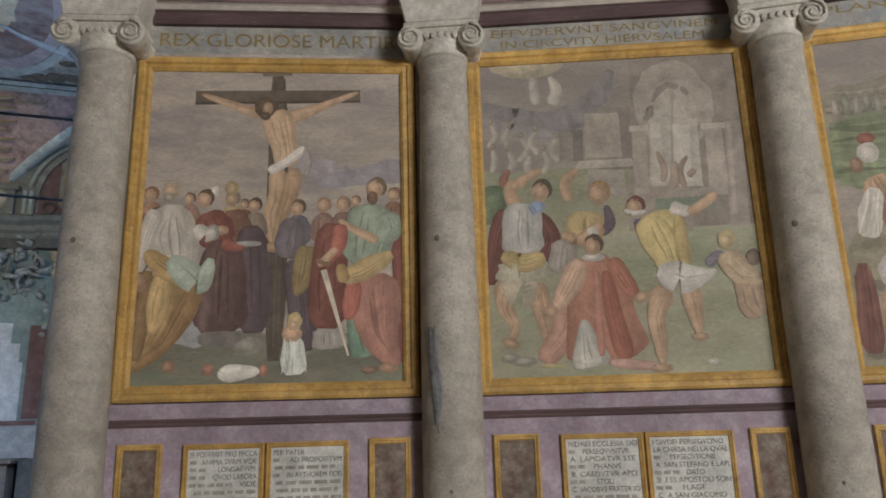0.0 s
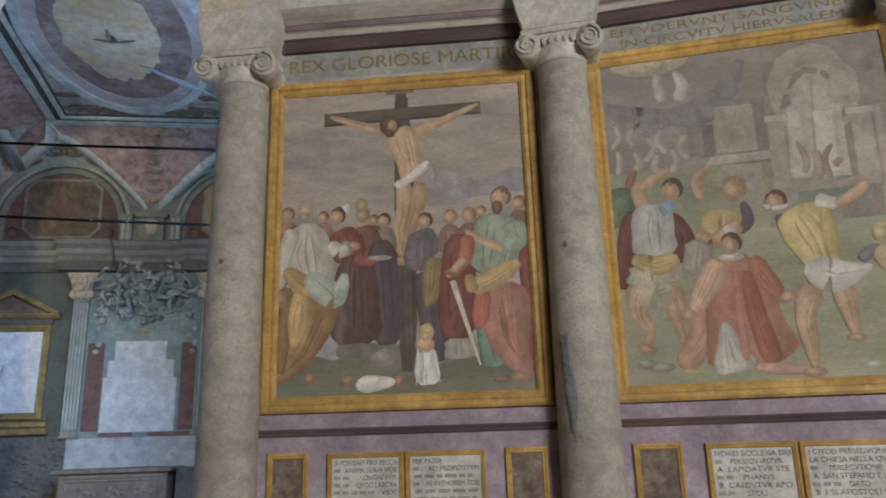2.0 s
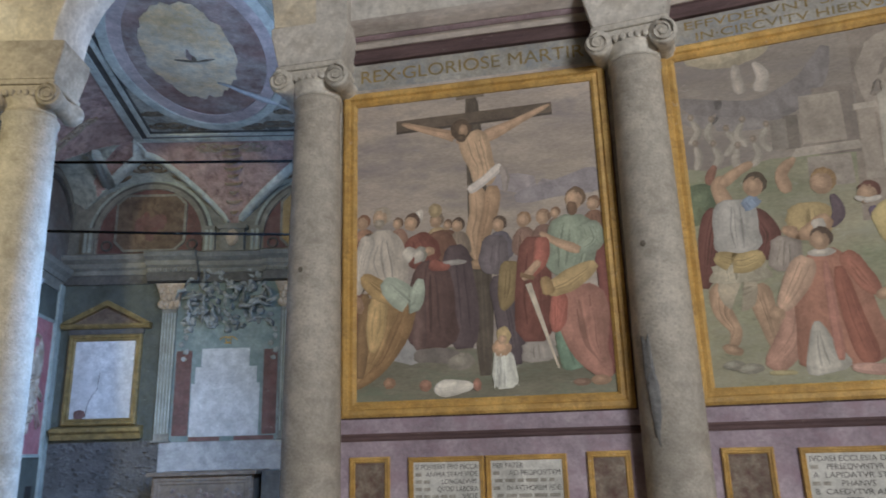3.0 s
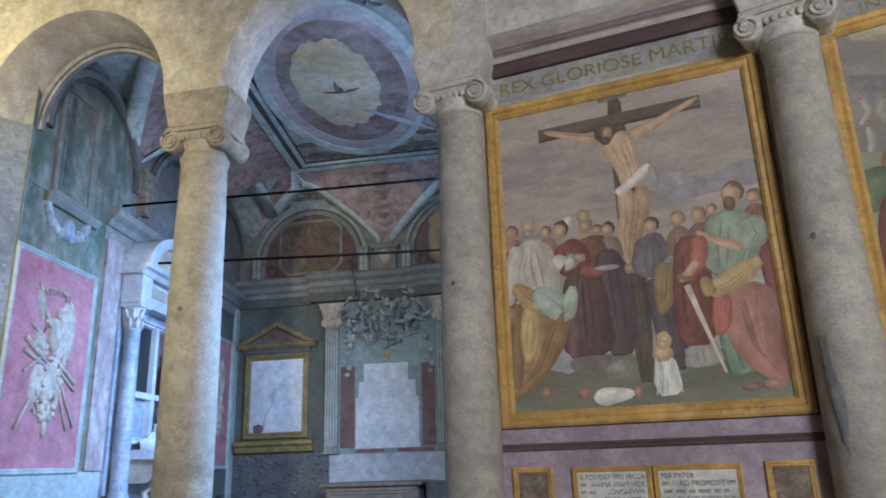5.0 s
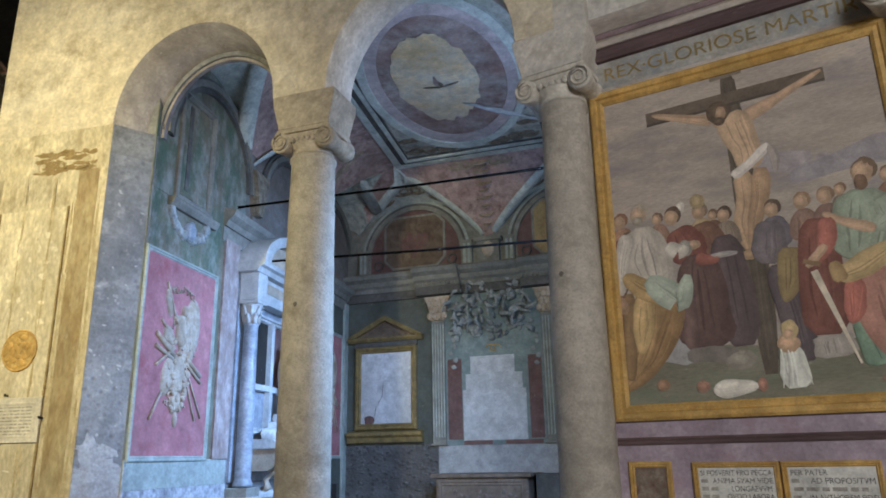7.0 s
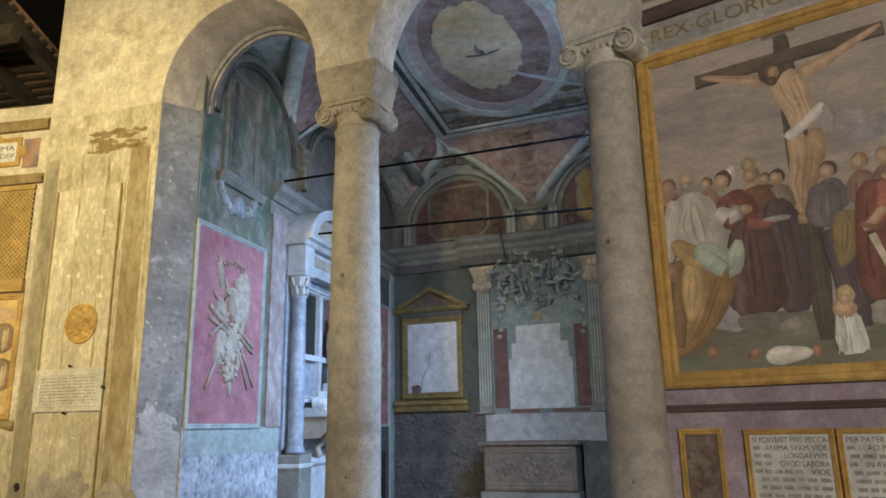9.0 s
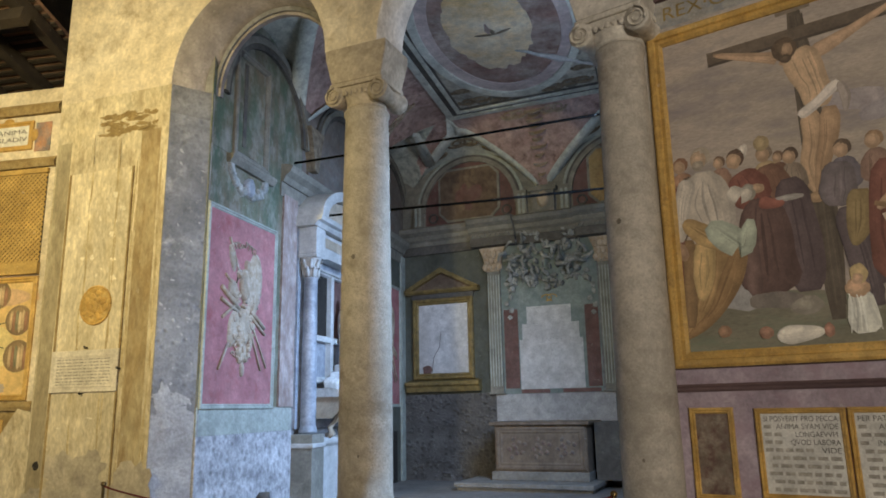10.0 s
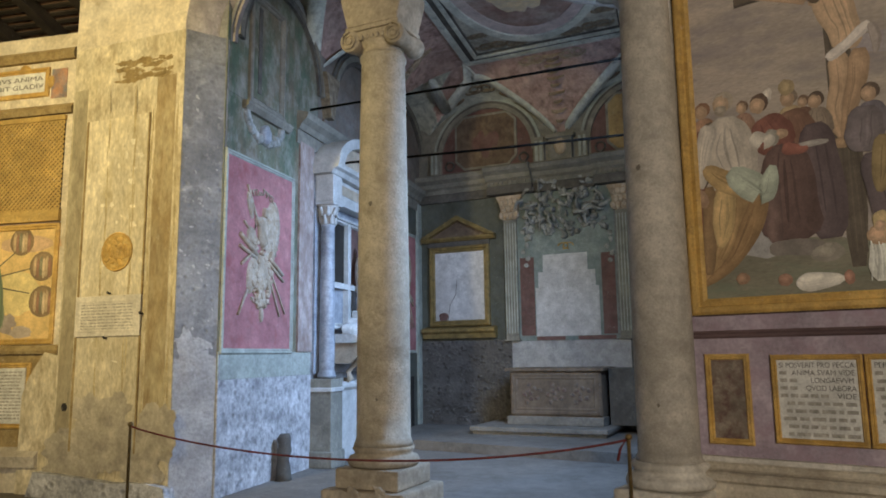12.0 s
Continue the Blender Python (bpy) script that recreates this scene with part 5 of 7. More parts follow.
for i in range(15):
    x, z = 0.6, 1.38 - 0.038 * i
    while x < 1.06:
        e = min(x + rng.uniform(0.02, 0.08), 1.08)
        box(bm, x, e, W3 - 0.0212, W3 - 0.019, z - 0.018, z)
        x = e + 0.012
part("illegible_line", bm, INK_FAINT, slab)
d = thing("dado", bay(3), "brown painted dado with mouldings below the gold fresco", "dado", "painted dados", "structure")
part("field", B(-0.6, 1.55, W3 - 0.008, W3 + 0.01, 0.5, 1.58), PLASTER_BAND, d)
part("string_course", moulding(bmesh.new(), [(W3, 1.58), (W3 - 0.04, 1.58), (W3 - 0.05, 1.62), (W3 - 0.02, 1.68), (W3, 1.685)], -0.6, 1.55), PLASTER_BAND, d)
part("ledge", moulding(bmesh.new(), [(W3, 0.3), (W3 - 0.1, 0.3), (W3 - 0.12, 0.42), (W3 - 0.04, 0.5), (W3, 0.52)], -0.6, 1.4), PLINTH, d)
solid("broken_plaster", prism(bmesh.new(), [(1.12, 0.0), (1.6, 0.0), (1.6, 1.55), (1.4, 1.6), (1.2, 1.3), (1.13, 1.1)], W3 - 0.06, W3 + 0.01), PLASTER_STREAK, bay(3), "rough patch of bare plaster beside the pier", "plaster")

# open tiled roof on dark rafters beyond the pier
ROOF = bay(3) @ pose(0, 0, 6.3, -16, 0, 0)
r = thing("timber_roof", ROOF, "dark timber rafters carrying a clay tile roof", "roof", "", "structure")
for i in range(6):
    part("rafter", B(-2.5 + 0.75 * i, -2.36 + 0.75 * i, -4.5, 1.6, -0.18, 0.0, bev=0.01), TIMBER, r)
part("purlin", B(-3, 1.45, -0.6, -0.45, -0.36, -0.181, bev=0.01), TIMBER, r)
for i in range(44):
    part("batten", B(-3, 1.45, 1.4 - 0.14 * i, 1.46 - 0.14 * i, 0.002, 0.03), TIMBER, r)
part("tile_bed", B(-3, 1.45, -4.6, 1.6, 0.031, 0.08), TILE, r, "clay tiles seen from below")

# ---- closing walls and ceiling around the walk ----
solid("ceiling", B(-20, 14, -9, 16, 8.6, 8.8), TIMBER, pose(0, 0, 0), "dark timber ceiling", "ceiling")
solid("wall_south", B(-20, 14, -9.3, -9, 0, 8.6), PLASTER, pose(0, 0, 0), "plain plaster wall closing the ambulatory", "wall")
solid("wall_far_east", B(9, 9.3, -9, 16, 0, 8.6), PLASTER, pose(0, 0, 0), "plain plaster wall closing the ambulatory", "wall")
solid("wall_far_west", B(-17.3, -17, -9, 16, 0, 8.6), PLASTER, pose(0, 0, 0), "plain plaster wall closing the ambulatory", "wall")

# ---- rope barrier ----
def stanchion(x, y, h):
    s = thing("rope_stanchion", pose(x, y, 0), "slender tarnished brass post for the barrier rope", "stanchion", "rope barrier posts")
    part("foot", lathe(bmesh.new(), [(0.12, 0), (0.12, 0.015), (0.03, 0.03)], 24), BRASS, s)
    part("pole", lathe(bmesh.new(), [(0.013, 0.03), (0.013, h - 0.02), (0.016, h - 0.015)], 12), BRASS, s)
    part("knob", lathe(bmesh.new(), [(0.012, h - 0.015), (0.024, h), (0.024, h + 0.015), (0.01, h + 0.028)], 16), BRASS, s)


PA, PB = Vector((-6.72, 3.89, 0)), Vector((-2.62, 5.12, 0))
stanchion(PA.x, PA.y, 0.93)
stanchion(PB.x, PB.y, 0.93)
bm = bmesh.new()
tube(bm, [(PA.x + (PB.x - PA.x) * f, PA.y + (PB.y - PA.y) * f, 0.92 - 0.21 * (1 - (2 * f - 1) ** 2) ** 0.9) for f in [i / 40 for i in range(41)]], 0.008, 8)
tube(bm, [(PB.x - 0.01, PB.y - 0.02, 0.92), (PB.x - 0.05, PB.y - 0.03, 0.86), (PB.x - 0.07, PB.y - 0.03, 0.78)], 0.01, 8)
rope = new("barrier_rope", mesh_of("barrier_rope", bm, ROPE))
tagged(rope, "thin dark red rope sagging between two posts", "rope")

# ---- chapel: materials ----
GREEN = mat("dull_green_fresco", (0.075, 0.08, 0.062), (0.12, 0.125, 0.1), 2.0, 0.85, 0.1, 40, (0.1, 0.11, 0.1), 0.5)
GREEN_PALE = mat("pale_green_fresco", (0.36, 0.4, 0.35), (0.46, 0.49, 0.44), 2.5, 0.85, 0.1, 40, (0.25, 0.27, 0.24), 0.4)
GREY_PAINT = mat("grey_painted_moulding", (0.21, 0.2, 0.165), (0.3, 0.285, 0.24), 3.0, 0.85, 0.12, 40, (0.16, 0.15, 0.13), 0.45)
GREY_DARK = mat("dark_painted_moulding", (0.1, 0.09, 0.08), (0.16, 0.15, 0.13), 3.0, 0.85, 0.12, 40, (0.06, 0.055, 0.05), 0.5)
ROSE = mat("rose_red_fresco", (0.4, 0.15, 0.16), (0.47, 0.21, 0.21), 1.8, 0.8, 0.06, 40, (0.33, 0.085, 0.09), 0.3)
ROSE_DARK = mat("dark_rose_fresco", (0.13, 0.07, 0.06), (0.2, 0.115, 0.1), 3.0, 0.8, 0.06, 40, (0.15, 0.06, 0.055), 0.4)
STUCCO = mat("cream_painted_relief", (0.4, 0.31, 0.22), (0.54, 0.46, 0.37), 9.0, 0.8, 0.2, 50, (0.36, 0.24, 0.14), 0.35)
STUCCO_GREY = mat("grey_stucco_figures", (0.32, 0.33, 0.31), (0.46, 0.47, 0.45), 6.0, 0.85, 0.2, 50, (0.14, 0.15, 0.14), 0.5)
PINK_MARBLE = mat("pink_veined_marbling", (0.36, 0.27, 0.24), (0.54, 0.46, 0.43), 7.0, 0.7, 0.05, 40, (0.24, 0.15, 0.12), 0.6, stretch=(1, 1, 0.5))
BLUE_MARBLE = mat("blue_grey_marble", (0.28, 0.31, 0.35), (0.42, 0.45, 0.5), 5.0, 0.4, 0.05, 40, (0.2, 0.22, 0.25), 0.4)
WHITE_MARBLE = mat("white_marble", (0.5, 0.5, 0.48), (0.62, 0.62, 0.6), 3.0, 0.5, 0.08, 40, (0.5, 0.5, 0.49), 0.35)
TAN_MARBLE = mat("tan_marble", (0.46, 0.36, 0.26), (0.56, 0.46, 0.35), 4.0, 0.45, 0.08, 40)
WHITEWASH = mat("bare_white_plaster", (0.52, 0.52, 0.51), (0.66, 0.66, 0.65), 1.6, 0.9, 0.15, 40, (0.4, 0.41, 0.41), 0.35)
DARK_PANEL = mat("dark_brown_painting", (0.14, 0.1, 0.07), (0.21, 0.15, 0.1), 4.0, 0.8, 0.05, 40, (0.08, 0.045, 0.035), 0.5)
GOLD_PANEL = mat("gold_brown_painting", (0.34, 0.22, 0.09), (0.42, 0.3, 0.14), 4.0, 0.8, 0.05, 40, (0.2, 0.12, 0.06), 0.5)
CLOUD = mat("yellow_cloud_fresco", (0.82, 0.58, 0.3), (0.85, 0.74, 0.56), 1.8, 0.85, 0.05, 40, (0.6, 0.52, 0.42), 0.3)
ALTAR_INLAY = mat("dark_inlaid_marble", (0.06, 0.055, 0.05), (0.24, 0.2, 0.16), 16.0, 0.5, 0.05, 60, (0.15, 0.05, 0.04), 0.5)
ALTAR_STONE = mat("brown_altar_stone", (0.14, 0.1, 0.07), (0.2, 0.15, 0.11), 4.0, 0.7, 0.1, 50)
# stone darkened so that its colour carries the shadow round the altar
ALTAR_STEP = mat("shaded_step_stone", (0.19, 0.175, 0.15), (0.27, 0.25, 0.22), 3.0, 0.85, 0.2, 40, (0.17, 0.155, 0.14), 0.4)
STATUE = mat("statue_marble", (0.6, 0.59, 0.56), (0.7, 0.69, 0.66), 6.0, 0.6, 0.1, 50)

WORN = mat("worn_green_brown_fresco", (0.1, 0.15, 0.1), (0.19, 0.15, 0.1), 2.4, 0.85, 0.15, 40, (0.34, 0.33, 0.29), 0.42, stretch=(1, 1, 0.6))
STUCCO_BROWN = mat("brown_gilt_stucco", (0.22, 0.17, 0.11), (0.32, 0.26, 0.18), 8.0, 0.8, 0.3, 40, (0.1, 0.07, 0.05), 0.5)
WORN_BROWN = mat("worn_brown_grey_fresco", (0.17, 0.14, 0.11), (0.24, 0.22, 0.2), 1.6, 0.85, 0.15, 40, (0.2, 0.13, 0.1), 0.45)

# floor steps
s = thing("sanctuary_step", BACK_WALL, "low worn stone step across the chapel", "step", "", "structure")
bm = bmesh.new()
vs = [bm.verts.new((x, y, z)) for z in (0.002, 0.15) for x, y in ((0.1, -2.45), (6.2, -3.3), (6.2, 0), (0, 0))]
for q in ((3, 2, 1, 0), (4, 5, 6, 7), (0, 1, 5, 4), (1, 2, 6, 5), (2, 3, 7, 6), (3, 0, 4, 7)):
    bm.faces.new([vs[i] for i in q])
bmesh.ops.bevel(bm, geom=[e for e in bm.edges if e.verts[0].co.z > 0.1 and e.verts[1].co.z > 0.1], offset=0.012, segments=2, affect="EDGES")
part("slab", bm, FLOOR, s)

# ---- side wall ----
def side(name, bm, m, label, category, kind="structure"):
    return solid(name, bm, m, LEFT_WALL, label, category, "", kind)


side("stripped_dado", B(0.0, 2.2, -0.02, 0, 0, 1.26), RENDER_ROUGH, "rough grey stripped render at the wall's foot", "render")
side("painted_dado", B(0.0, 2.2, -0.012, 0, 1.263, 1.57), GREEN_PALE, "pale green painted dado band", "dado")
side("green_field", B(0.0, 1.78, -0.008, 0, 1.573, 4.62), WORN, "dull green frescoed wall field", "fresco")


def trophy_panel(x0, x1, group="rose panels"):
    p = thing("rose_panel", LEFT_WALL, "rose-red painted panel with a cream trophy of arms", "panel", group)
    part("field", B(x0, x1, -0.018, -0.009, 1.6, 3.87), ROSE, p)
    part("frame", rect_frame(bmesh.new(), x0 - 0.05, x1 + 0.05, 1.55, 3.92, 0.06, -0.008, 0.03), GREEN_PALE, p, "pale painted frame")
    c, s = (x0 + x1) / 2, (x1 - x0) / 1.55
    t = part("trophy", bmesh.new(), STUCCO, p, "cream trophy of shields, staves and banners")
    bm = bmesh.new()

    def q(x, z):
        return (c + s * x, -0.03, 2.72 + z)

    def oval(x, z, rx, rz, turn=0, d=0.05, wob=0.15, seed=0):
        blob(bm, c + s * x, 2.72 + z, s * rx, rz, -0.018, d, turn, 18, wob, seed)

    rng = random.Random(12)
    for ax, az, bx, bz, r in ((-0.5, -0.72, -0.3, -0.4, 0.017), (0.46, -0.7, 0.12, -0.1, 0.013), (0.6, -0.66, 0.16, -0.06, 0.013), (-0.5, 0.24, -0.1, 0.02, 0.03), (-0.5, 0.1, -0.12, -0.02, 0.024), (-0.46, -0.12, -0.1, 0.12, 0.02), (0.52, -0.16, 0.12, 0.06, 0.028), (0.54, -0.24, 0.14, -0.02, 0.02), (-0.36, 0.86, -0.02, 0.3, 0.016), (-0.42, 0.4, -0.1, 0.2, 0.016)):
        tube(bm, [q(ax, az), q((ax + bx) / 2, (az + bz) / 2), q(bx, bz)], r, 7)
    oval(0.25, 0.38, 0.19, 0.4, -6, 0.02, 0.03)
    for k in range(9):
        a = -1.3 + 0.33 * k
        tube(bm, [q(0.2 + 0.06 * math.cos(a), 0.34 + 0.12 * math.sin(a)), q(0.25 + 0.18 * math.cos(a), 0.38 + 0.38 * math.sin(a))], 0.009, 5)
    oval(-0.28, 0.62, 0.055, 0.17, 20, 0.022, 0.1)
    oval(-0.2, -0.22, 0.11, 0.26, -12, 0.025, 0.25, 3)
    oval(-0.22, 0.22, 0.09, 0.16, 30, 0.025, 0.3, 4)
    oval(0.0, 0.33, 0.1, 0.2, 4, 0.055, 0.08)
    oval(0.05, 0.58, 0.045, 0.07, 0, 0.05, 0.05)
    oval(0.02, -0.2, 0.13, 0.24, 0, 0.04, 0.15, 5)
    oval(0.02, -0.5, 0.075, 0.12, 0, 0.035, 0.2, 6)
    oval(0.02, -0.7, 0.04, 0.09, 0, 0.03, 0.1)
    for k in range(46):
        z = rng.uniform(-0.6, 0.5)
        w = 0.34 * (1 - abs(z + 0.05) / 0.75)
        oval(rng.uniform(-w, w), z, rng.uniform(0.02, 0.05), rng.uniform(0.03, 0.08), rng.uniform(0, 180), rng.uniform(0.03, 0.06), 0.3, k)
    for k in range(30):
        z = rng.uniform(-0.55, 0.5)
        w, a = 0.4 * (1 - abs(z + 0.05) / 0.8), rng.uniform(0, 6.28)
        x = rng.uniform(-w, w)
        tube(bm, [q(x, z), q(x + 0.05 * math.cos(a), z + 0.06 * math.sin(a)), q(x + 0.11 * math.cos(a + 0.5), z + 0.11 * math.sin(a + 0.5))], [0.017, 0.013, 0.007], 6)
    for k in range(9):
        a = -0.26 + 0.065 * k
        tube(bm, [q(a + 0.03 * math.cos(i * 0.9 + k), 0.84 - 0.25 * abs(a) + 0.04 * math.sin(i * 0.9 + k)) for i in range(5)], 0.01, 5)
        tube(bm, [q(a * 0.8 + 0.025 * math.cos(i * 0.9 + k), -0.55 + 0.1 * abs(a) + 0.03 * math.sin(i * 0.9 + k)) for i in range(5)], 0.009, 5)
    bmesh.ops.recalc_face_normals(bm, faces=bm.faces)
    bm.to_mesh(t.data)
    bm.free()
    t.data.materials.clear()
    t.data.materials.append(STUCCO)


trophy_panel(0.07, 1.6)
trophy_panel(5.35, 6.75)
side("marbled_pilaster", B(1.79, 2.2, -0.035, -0.001, 1.573, 4.5), PINK_MARBLE, "pilaster painted as pink veined marble", "pilaster")
side("marbled_pilaster", B(4.9, 5.2, -0.035, -0.001, 1.26, 4.5), PINK_MARBLE, "pilaster painted as pink veined marble", "pilaster")
side("white_corner_strip", B(6.83, 7.1, -0.05, -0.001, 0.15, 4.6), GREEN_PALE, "pale painted corner pilaster", "pilaster")
side("far_green_field", B(5.2, 6.83, -0.006, 0, 0.15, 4.6), GREEN, "dull green frescoed wall field", "fresco")
# dark sheet on the solid wall, coloured as shade inside a doorway
side("doorway", B(6.35, 6.6, -0.02, 0, 0.15, 1.1), VOID_SHADE, "small doorway drawn as a dark sheet of shade", "doorway")
# painted entablature and upper order
e = thing("side_entablature", LEFT_WALL, "painted grey entablature along the chapel wall", "entablature", "", "structure")
part("frieze", B(1.7, 7.05, -0.03, -0.001, 4.46, 4.66), GREY_PAINT, e)
part("cornice", moulding(bmesh.new(), [(0, 4.66), (-0.06, 4.66), (-0.09, 4.74), (-0.17, 4.8), (-0.2, 4.88), (-0.05, 4.92), (0, 4.92)], 1.7, 7.05), GREY_PAINT, e)
side("upper_green_field", B(0.0, 2.34, -0.012, 0, 4.623, 7.2), WORN, "dark green frescoed panel of the upper wall", "fresco")
w = thing("painted_window", LEFT_WALL, "tall painted blind window with grey frame", "fresco", "painted blind windows")
part("pane_field", B(0.55, 1.2, -0.02, -0.013, 4.72, 6.0), WORN, w)
part("surround", rect_frame(bmesh.new(), 0.45, 1.3, 4.62, 6.1, 0.09, -0.012, 0.05), GREY_PAINT, w)
part("inner_strip", B(0.66, 0.74, -0.03, -0.0205, 4.8, 5.95), GREY_DARK, w)
part("sill", moulding(bmesh.new(), [(0, 4.5), (-0.06, 4.5), (-0.1, 4.56), (-0.1, 4.6), (0, 4.62)], 0.35, 1.45), GREY_PAINT, w)
f = thing("painted_festoon", LEFT_WALL, "grey painted festoon hanging below the blind window", "ornament")
bm = bmesh.new()
for i in range(13):
    a = math.pi * i / 12
    part("swag", blob(bmesh.new(), 0.85 - 0.42 * math.cos(a), 4.5 - 0.28 * math.sin(a), 0.06, 0.05 + 0.03 * (i % 2), -0.008, 0.05, i * 25, 12, 0.4, i), STUCCO_GREY, f)
bm.free()
bm = bmesh.new()
blob(bm, 0.85, 4.3, 0.1, 0.13, -0.008, 0.08, 0, 16, 0.2, 3)
part("mask_shape", bm, BLUE_MARBLE, f)
l = thing("side_lunette", LEFT_WALL, "painted wall arch under the vault", "arch", "side lunettes", "structure")
for c in (1.3, 3.9, 6.1):
    for r, w, dd, m in ((1.0, 0.07, 0.06, GREY_DARK), (1.075, 0.09, 0.09, GREY_PAINT), (1.17, 0.05, 0.05, GREY_DARK)):
        o = [(c + (r + w) * math.cos(math.pi * i / 24), 5.35 + (r + w) * math.sin(math.pi * i / 24)) for i in range(25)]
        p = [(c + r * math.cos(math.pi * i / 24), 5.35 + r * math.sin(math.pi * i / 24)) for i in range(25)]
        part("arch_moulding", prism(bmesh.new(), o + p[::-1], -dd, -0.0125), m, l)
u = thing("upper_pilaster", LEFT_WALL, "painted grey pilaster carrying the vault corbel", "pilaster", "", "structure")
part("shaft", B(2.47, 2.65, -0.05, -0.001, 4.92, 5.049), WORN_BROWN, u)
part("corbel", prism(bmesh.new(), [(2.5, 5.05), (2.62, 5.05), (2.72, 5.5), (2.8, 5.72), (2.32, 5.72), (2.4, 5.5)], -0.16, -0.013), STUCCO_BROWN, u)
side("upper_dark_field", B(2.345, 7.05, -0.012, 0, 4.93, 7.2), WORN_BROWN, "dark brown-grey upper wall field", "fresco")

# ---- wall monument ----
mon = thing("wall_monument", LEFT_WALL, "marble aedicule tomb with blue-grey columns and curved pediment", "monument")
part("back_slab", B(2.25, 4.85, -0.04, -0.0025, 1.27, 4.2), BLUE_MARBLE, mon)
part("pedestal_course", B(2.6, 4.5, -0.28, -0.003, 0.02, 1.02), WHITE_MARBLE, mon)
part("pedestal_cap", moulding(bmesh.new(), [(0, 1.022), (-0.29, 1.022), (-0.32, 1.06), (-0.32, 1.1), (-0.29, 1.14), (0, 1.14)], 2.6, 4.5), WHITE_MARBLE, mon)
for cx in (2.4, 4.7):
    ped = part("pedestal", B(cx - 0.19, cx + 0.19, -0.33, -0.003, 0.0, 1.2, bev=0.012), GREY_PAINT, mon, "grey stone pedestal")
    part("pedestal_moulding", B(cx - 0.21, cx + 0.21, -0.35, -0.003, 1.02, 1.08, bev=0.012), WHITE_MARBLE, ped)
    part("pedestal_foot", B(cx - 0.22, cx + 0.22, -0.36, -0.003, 0.0, 0.22, bev=0.02), GREY_PAINT, ped)
    sh = part("shaft", lathe(bmesh.new(), [(0.13, 1.21), (0.135, 1.24), (0.115, 1.29), (0.105, 1.32)] + [(0.108 - 0.014 * (i / 8) ** 1.6, 1.33 + 2.03 * i / 8) for i in range(9)] + [(0.105, 3.37), (0.098, 3.39)], 32, cx, -0.17), BLUE_MARBLE, mon, "blue-grey marble column")
    cap = part("column_capital", lathe(bmesh.new(), [(0.098, 3.39), (0.1, 3.45), (0.11, 3.55), (0.14, 3.65), (0.15, 3.67)], 24, cx, -0.17), WHITE_MARBLE, mon, "carved corinthian capital")
    bm = bmesh.new()
    for row in range(2):
        for i in range(8):
            a = 2 * math.pi * (i + 0.5 * row) / 8
            r0 = 0.105 + 0.012 * row
            z0 = 3.4 + 0.11 * row
            tube(bm, [(cx + (r0 + d) * math.cos(a), -0.17 + (r0 + d) * math.sin(a), z0 + h) for d, h in ((0, 0), (0.008, 0.07), (0.03, 0.13), (0.05, 0.12))], [0.024, 0.028, 0.022, 0.01], 6)
    part("acanthus", bm, WHITE_MARBLE, cap)
    part("capital_abacus", B(cx - 0.16, cx + 0.16, -0.33, -0.041, 3.67, 3.72, bev=0.012), WHITE_MARBLE, cap)
    part("entablature_block", B(cx - 0.15, cx + 0.15, -0.32, -0.041, 3.722, 4.12, bev=0.01), WHITE_MARBLE, mon)
part("architrave", B(2.552, 4.548, -0.24, -0.041, 3.74, 4.11, bev=0.01), WHITE_MARBLE, mon)
part("architrave_panel", B(2.65, 4.45, -0.25, -0.2405, 3.9, 4.05), TAN_MARBLE, mon)
part("cornice", moulding(bmesh.new(), [(-0.003, 4.122), (-0.33, 4.122), (-0.37, 4.18), (-0.43, 4.2), (-0.45, 4.26), (-0.003, 4.28)], 2.16, 4.94), WHITE_MARBLE, mon)
n, w, rise = 18, 1.32, 0.6
outer = [(3.55 + w * math.cos(math.pi * i / n), 4.285 + rise * math.sin(math.pi * i / n)) for i in range(n + 1)]
inner = [(3.55 + (w - 0.2) * math.cos(math.pi * i / n), 4.285 + (rise - 0.15) * math.sin(math.pi * i / n)) for i in range(n + 1)]
part("curved_pediment", prism(bmesh.new(), outer + inner[::-1], -0.42, -0.003), WHITE_MARBLE, mon, "curved white pediment moulding")
part("tympanum", prism(bmesh.new(), [(3.55 + (w - 0.21) * math.cos(math.pi * i / n), 4.287 + (rise - 0.16) * math.sin(math.pi * i / n)) for i in range(n + 1)], -0.25, -0.041), TAN_MARBLE, mon)
fr = part("niche_frame", rect_frame(bmesh.new(), 2.58, 4.52, 1.9, 3.62, 0.1, -0.041, 0.1), WHITE_MARBLE, mon, "white marble niche frame")
part("niche_bar", B(3.2, 3.3, -0.13, -0.042, 1.95, 3.55), WHITE_MARBLE, fr)
part("niche_bar", B(3.8, 3.9, -0.13, -0.042, 1.95, 3.55), WHITE_MARBLE, fr)
part("niche_bar", B(2.67, 4.42, -0.128, -0.042, 2.52, 2.6), WHITE_MARBLE, fr)
# the two outer fields are dark sheets, coloured as shade in the niche
part("niche_field", B(2.68, 3.19, -0.06, -0.042, 2.61, 3.52), VOID_SHADE, mon)
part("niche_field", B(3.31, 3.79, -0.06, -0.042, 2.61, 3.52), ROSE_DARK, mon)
part("niche_field", B(3.91, 4.42, -0.06, -0.042, 2.61, 3.52), VOID_SHADE, mon)
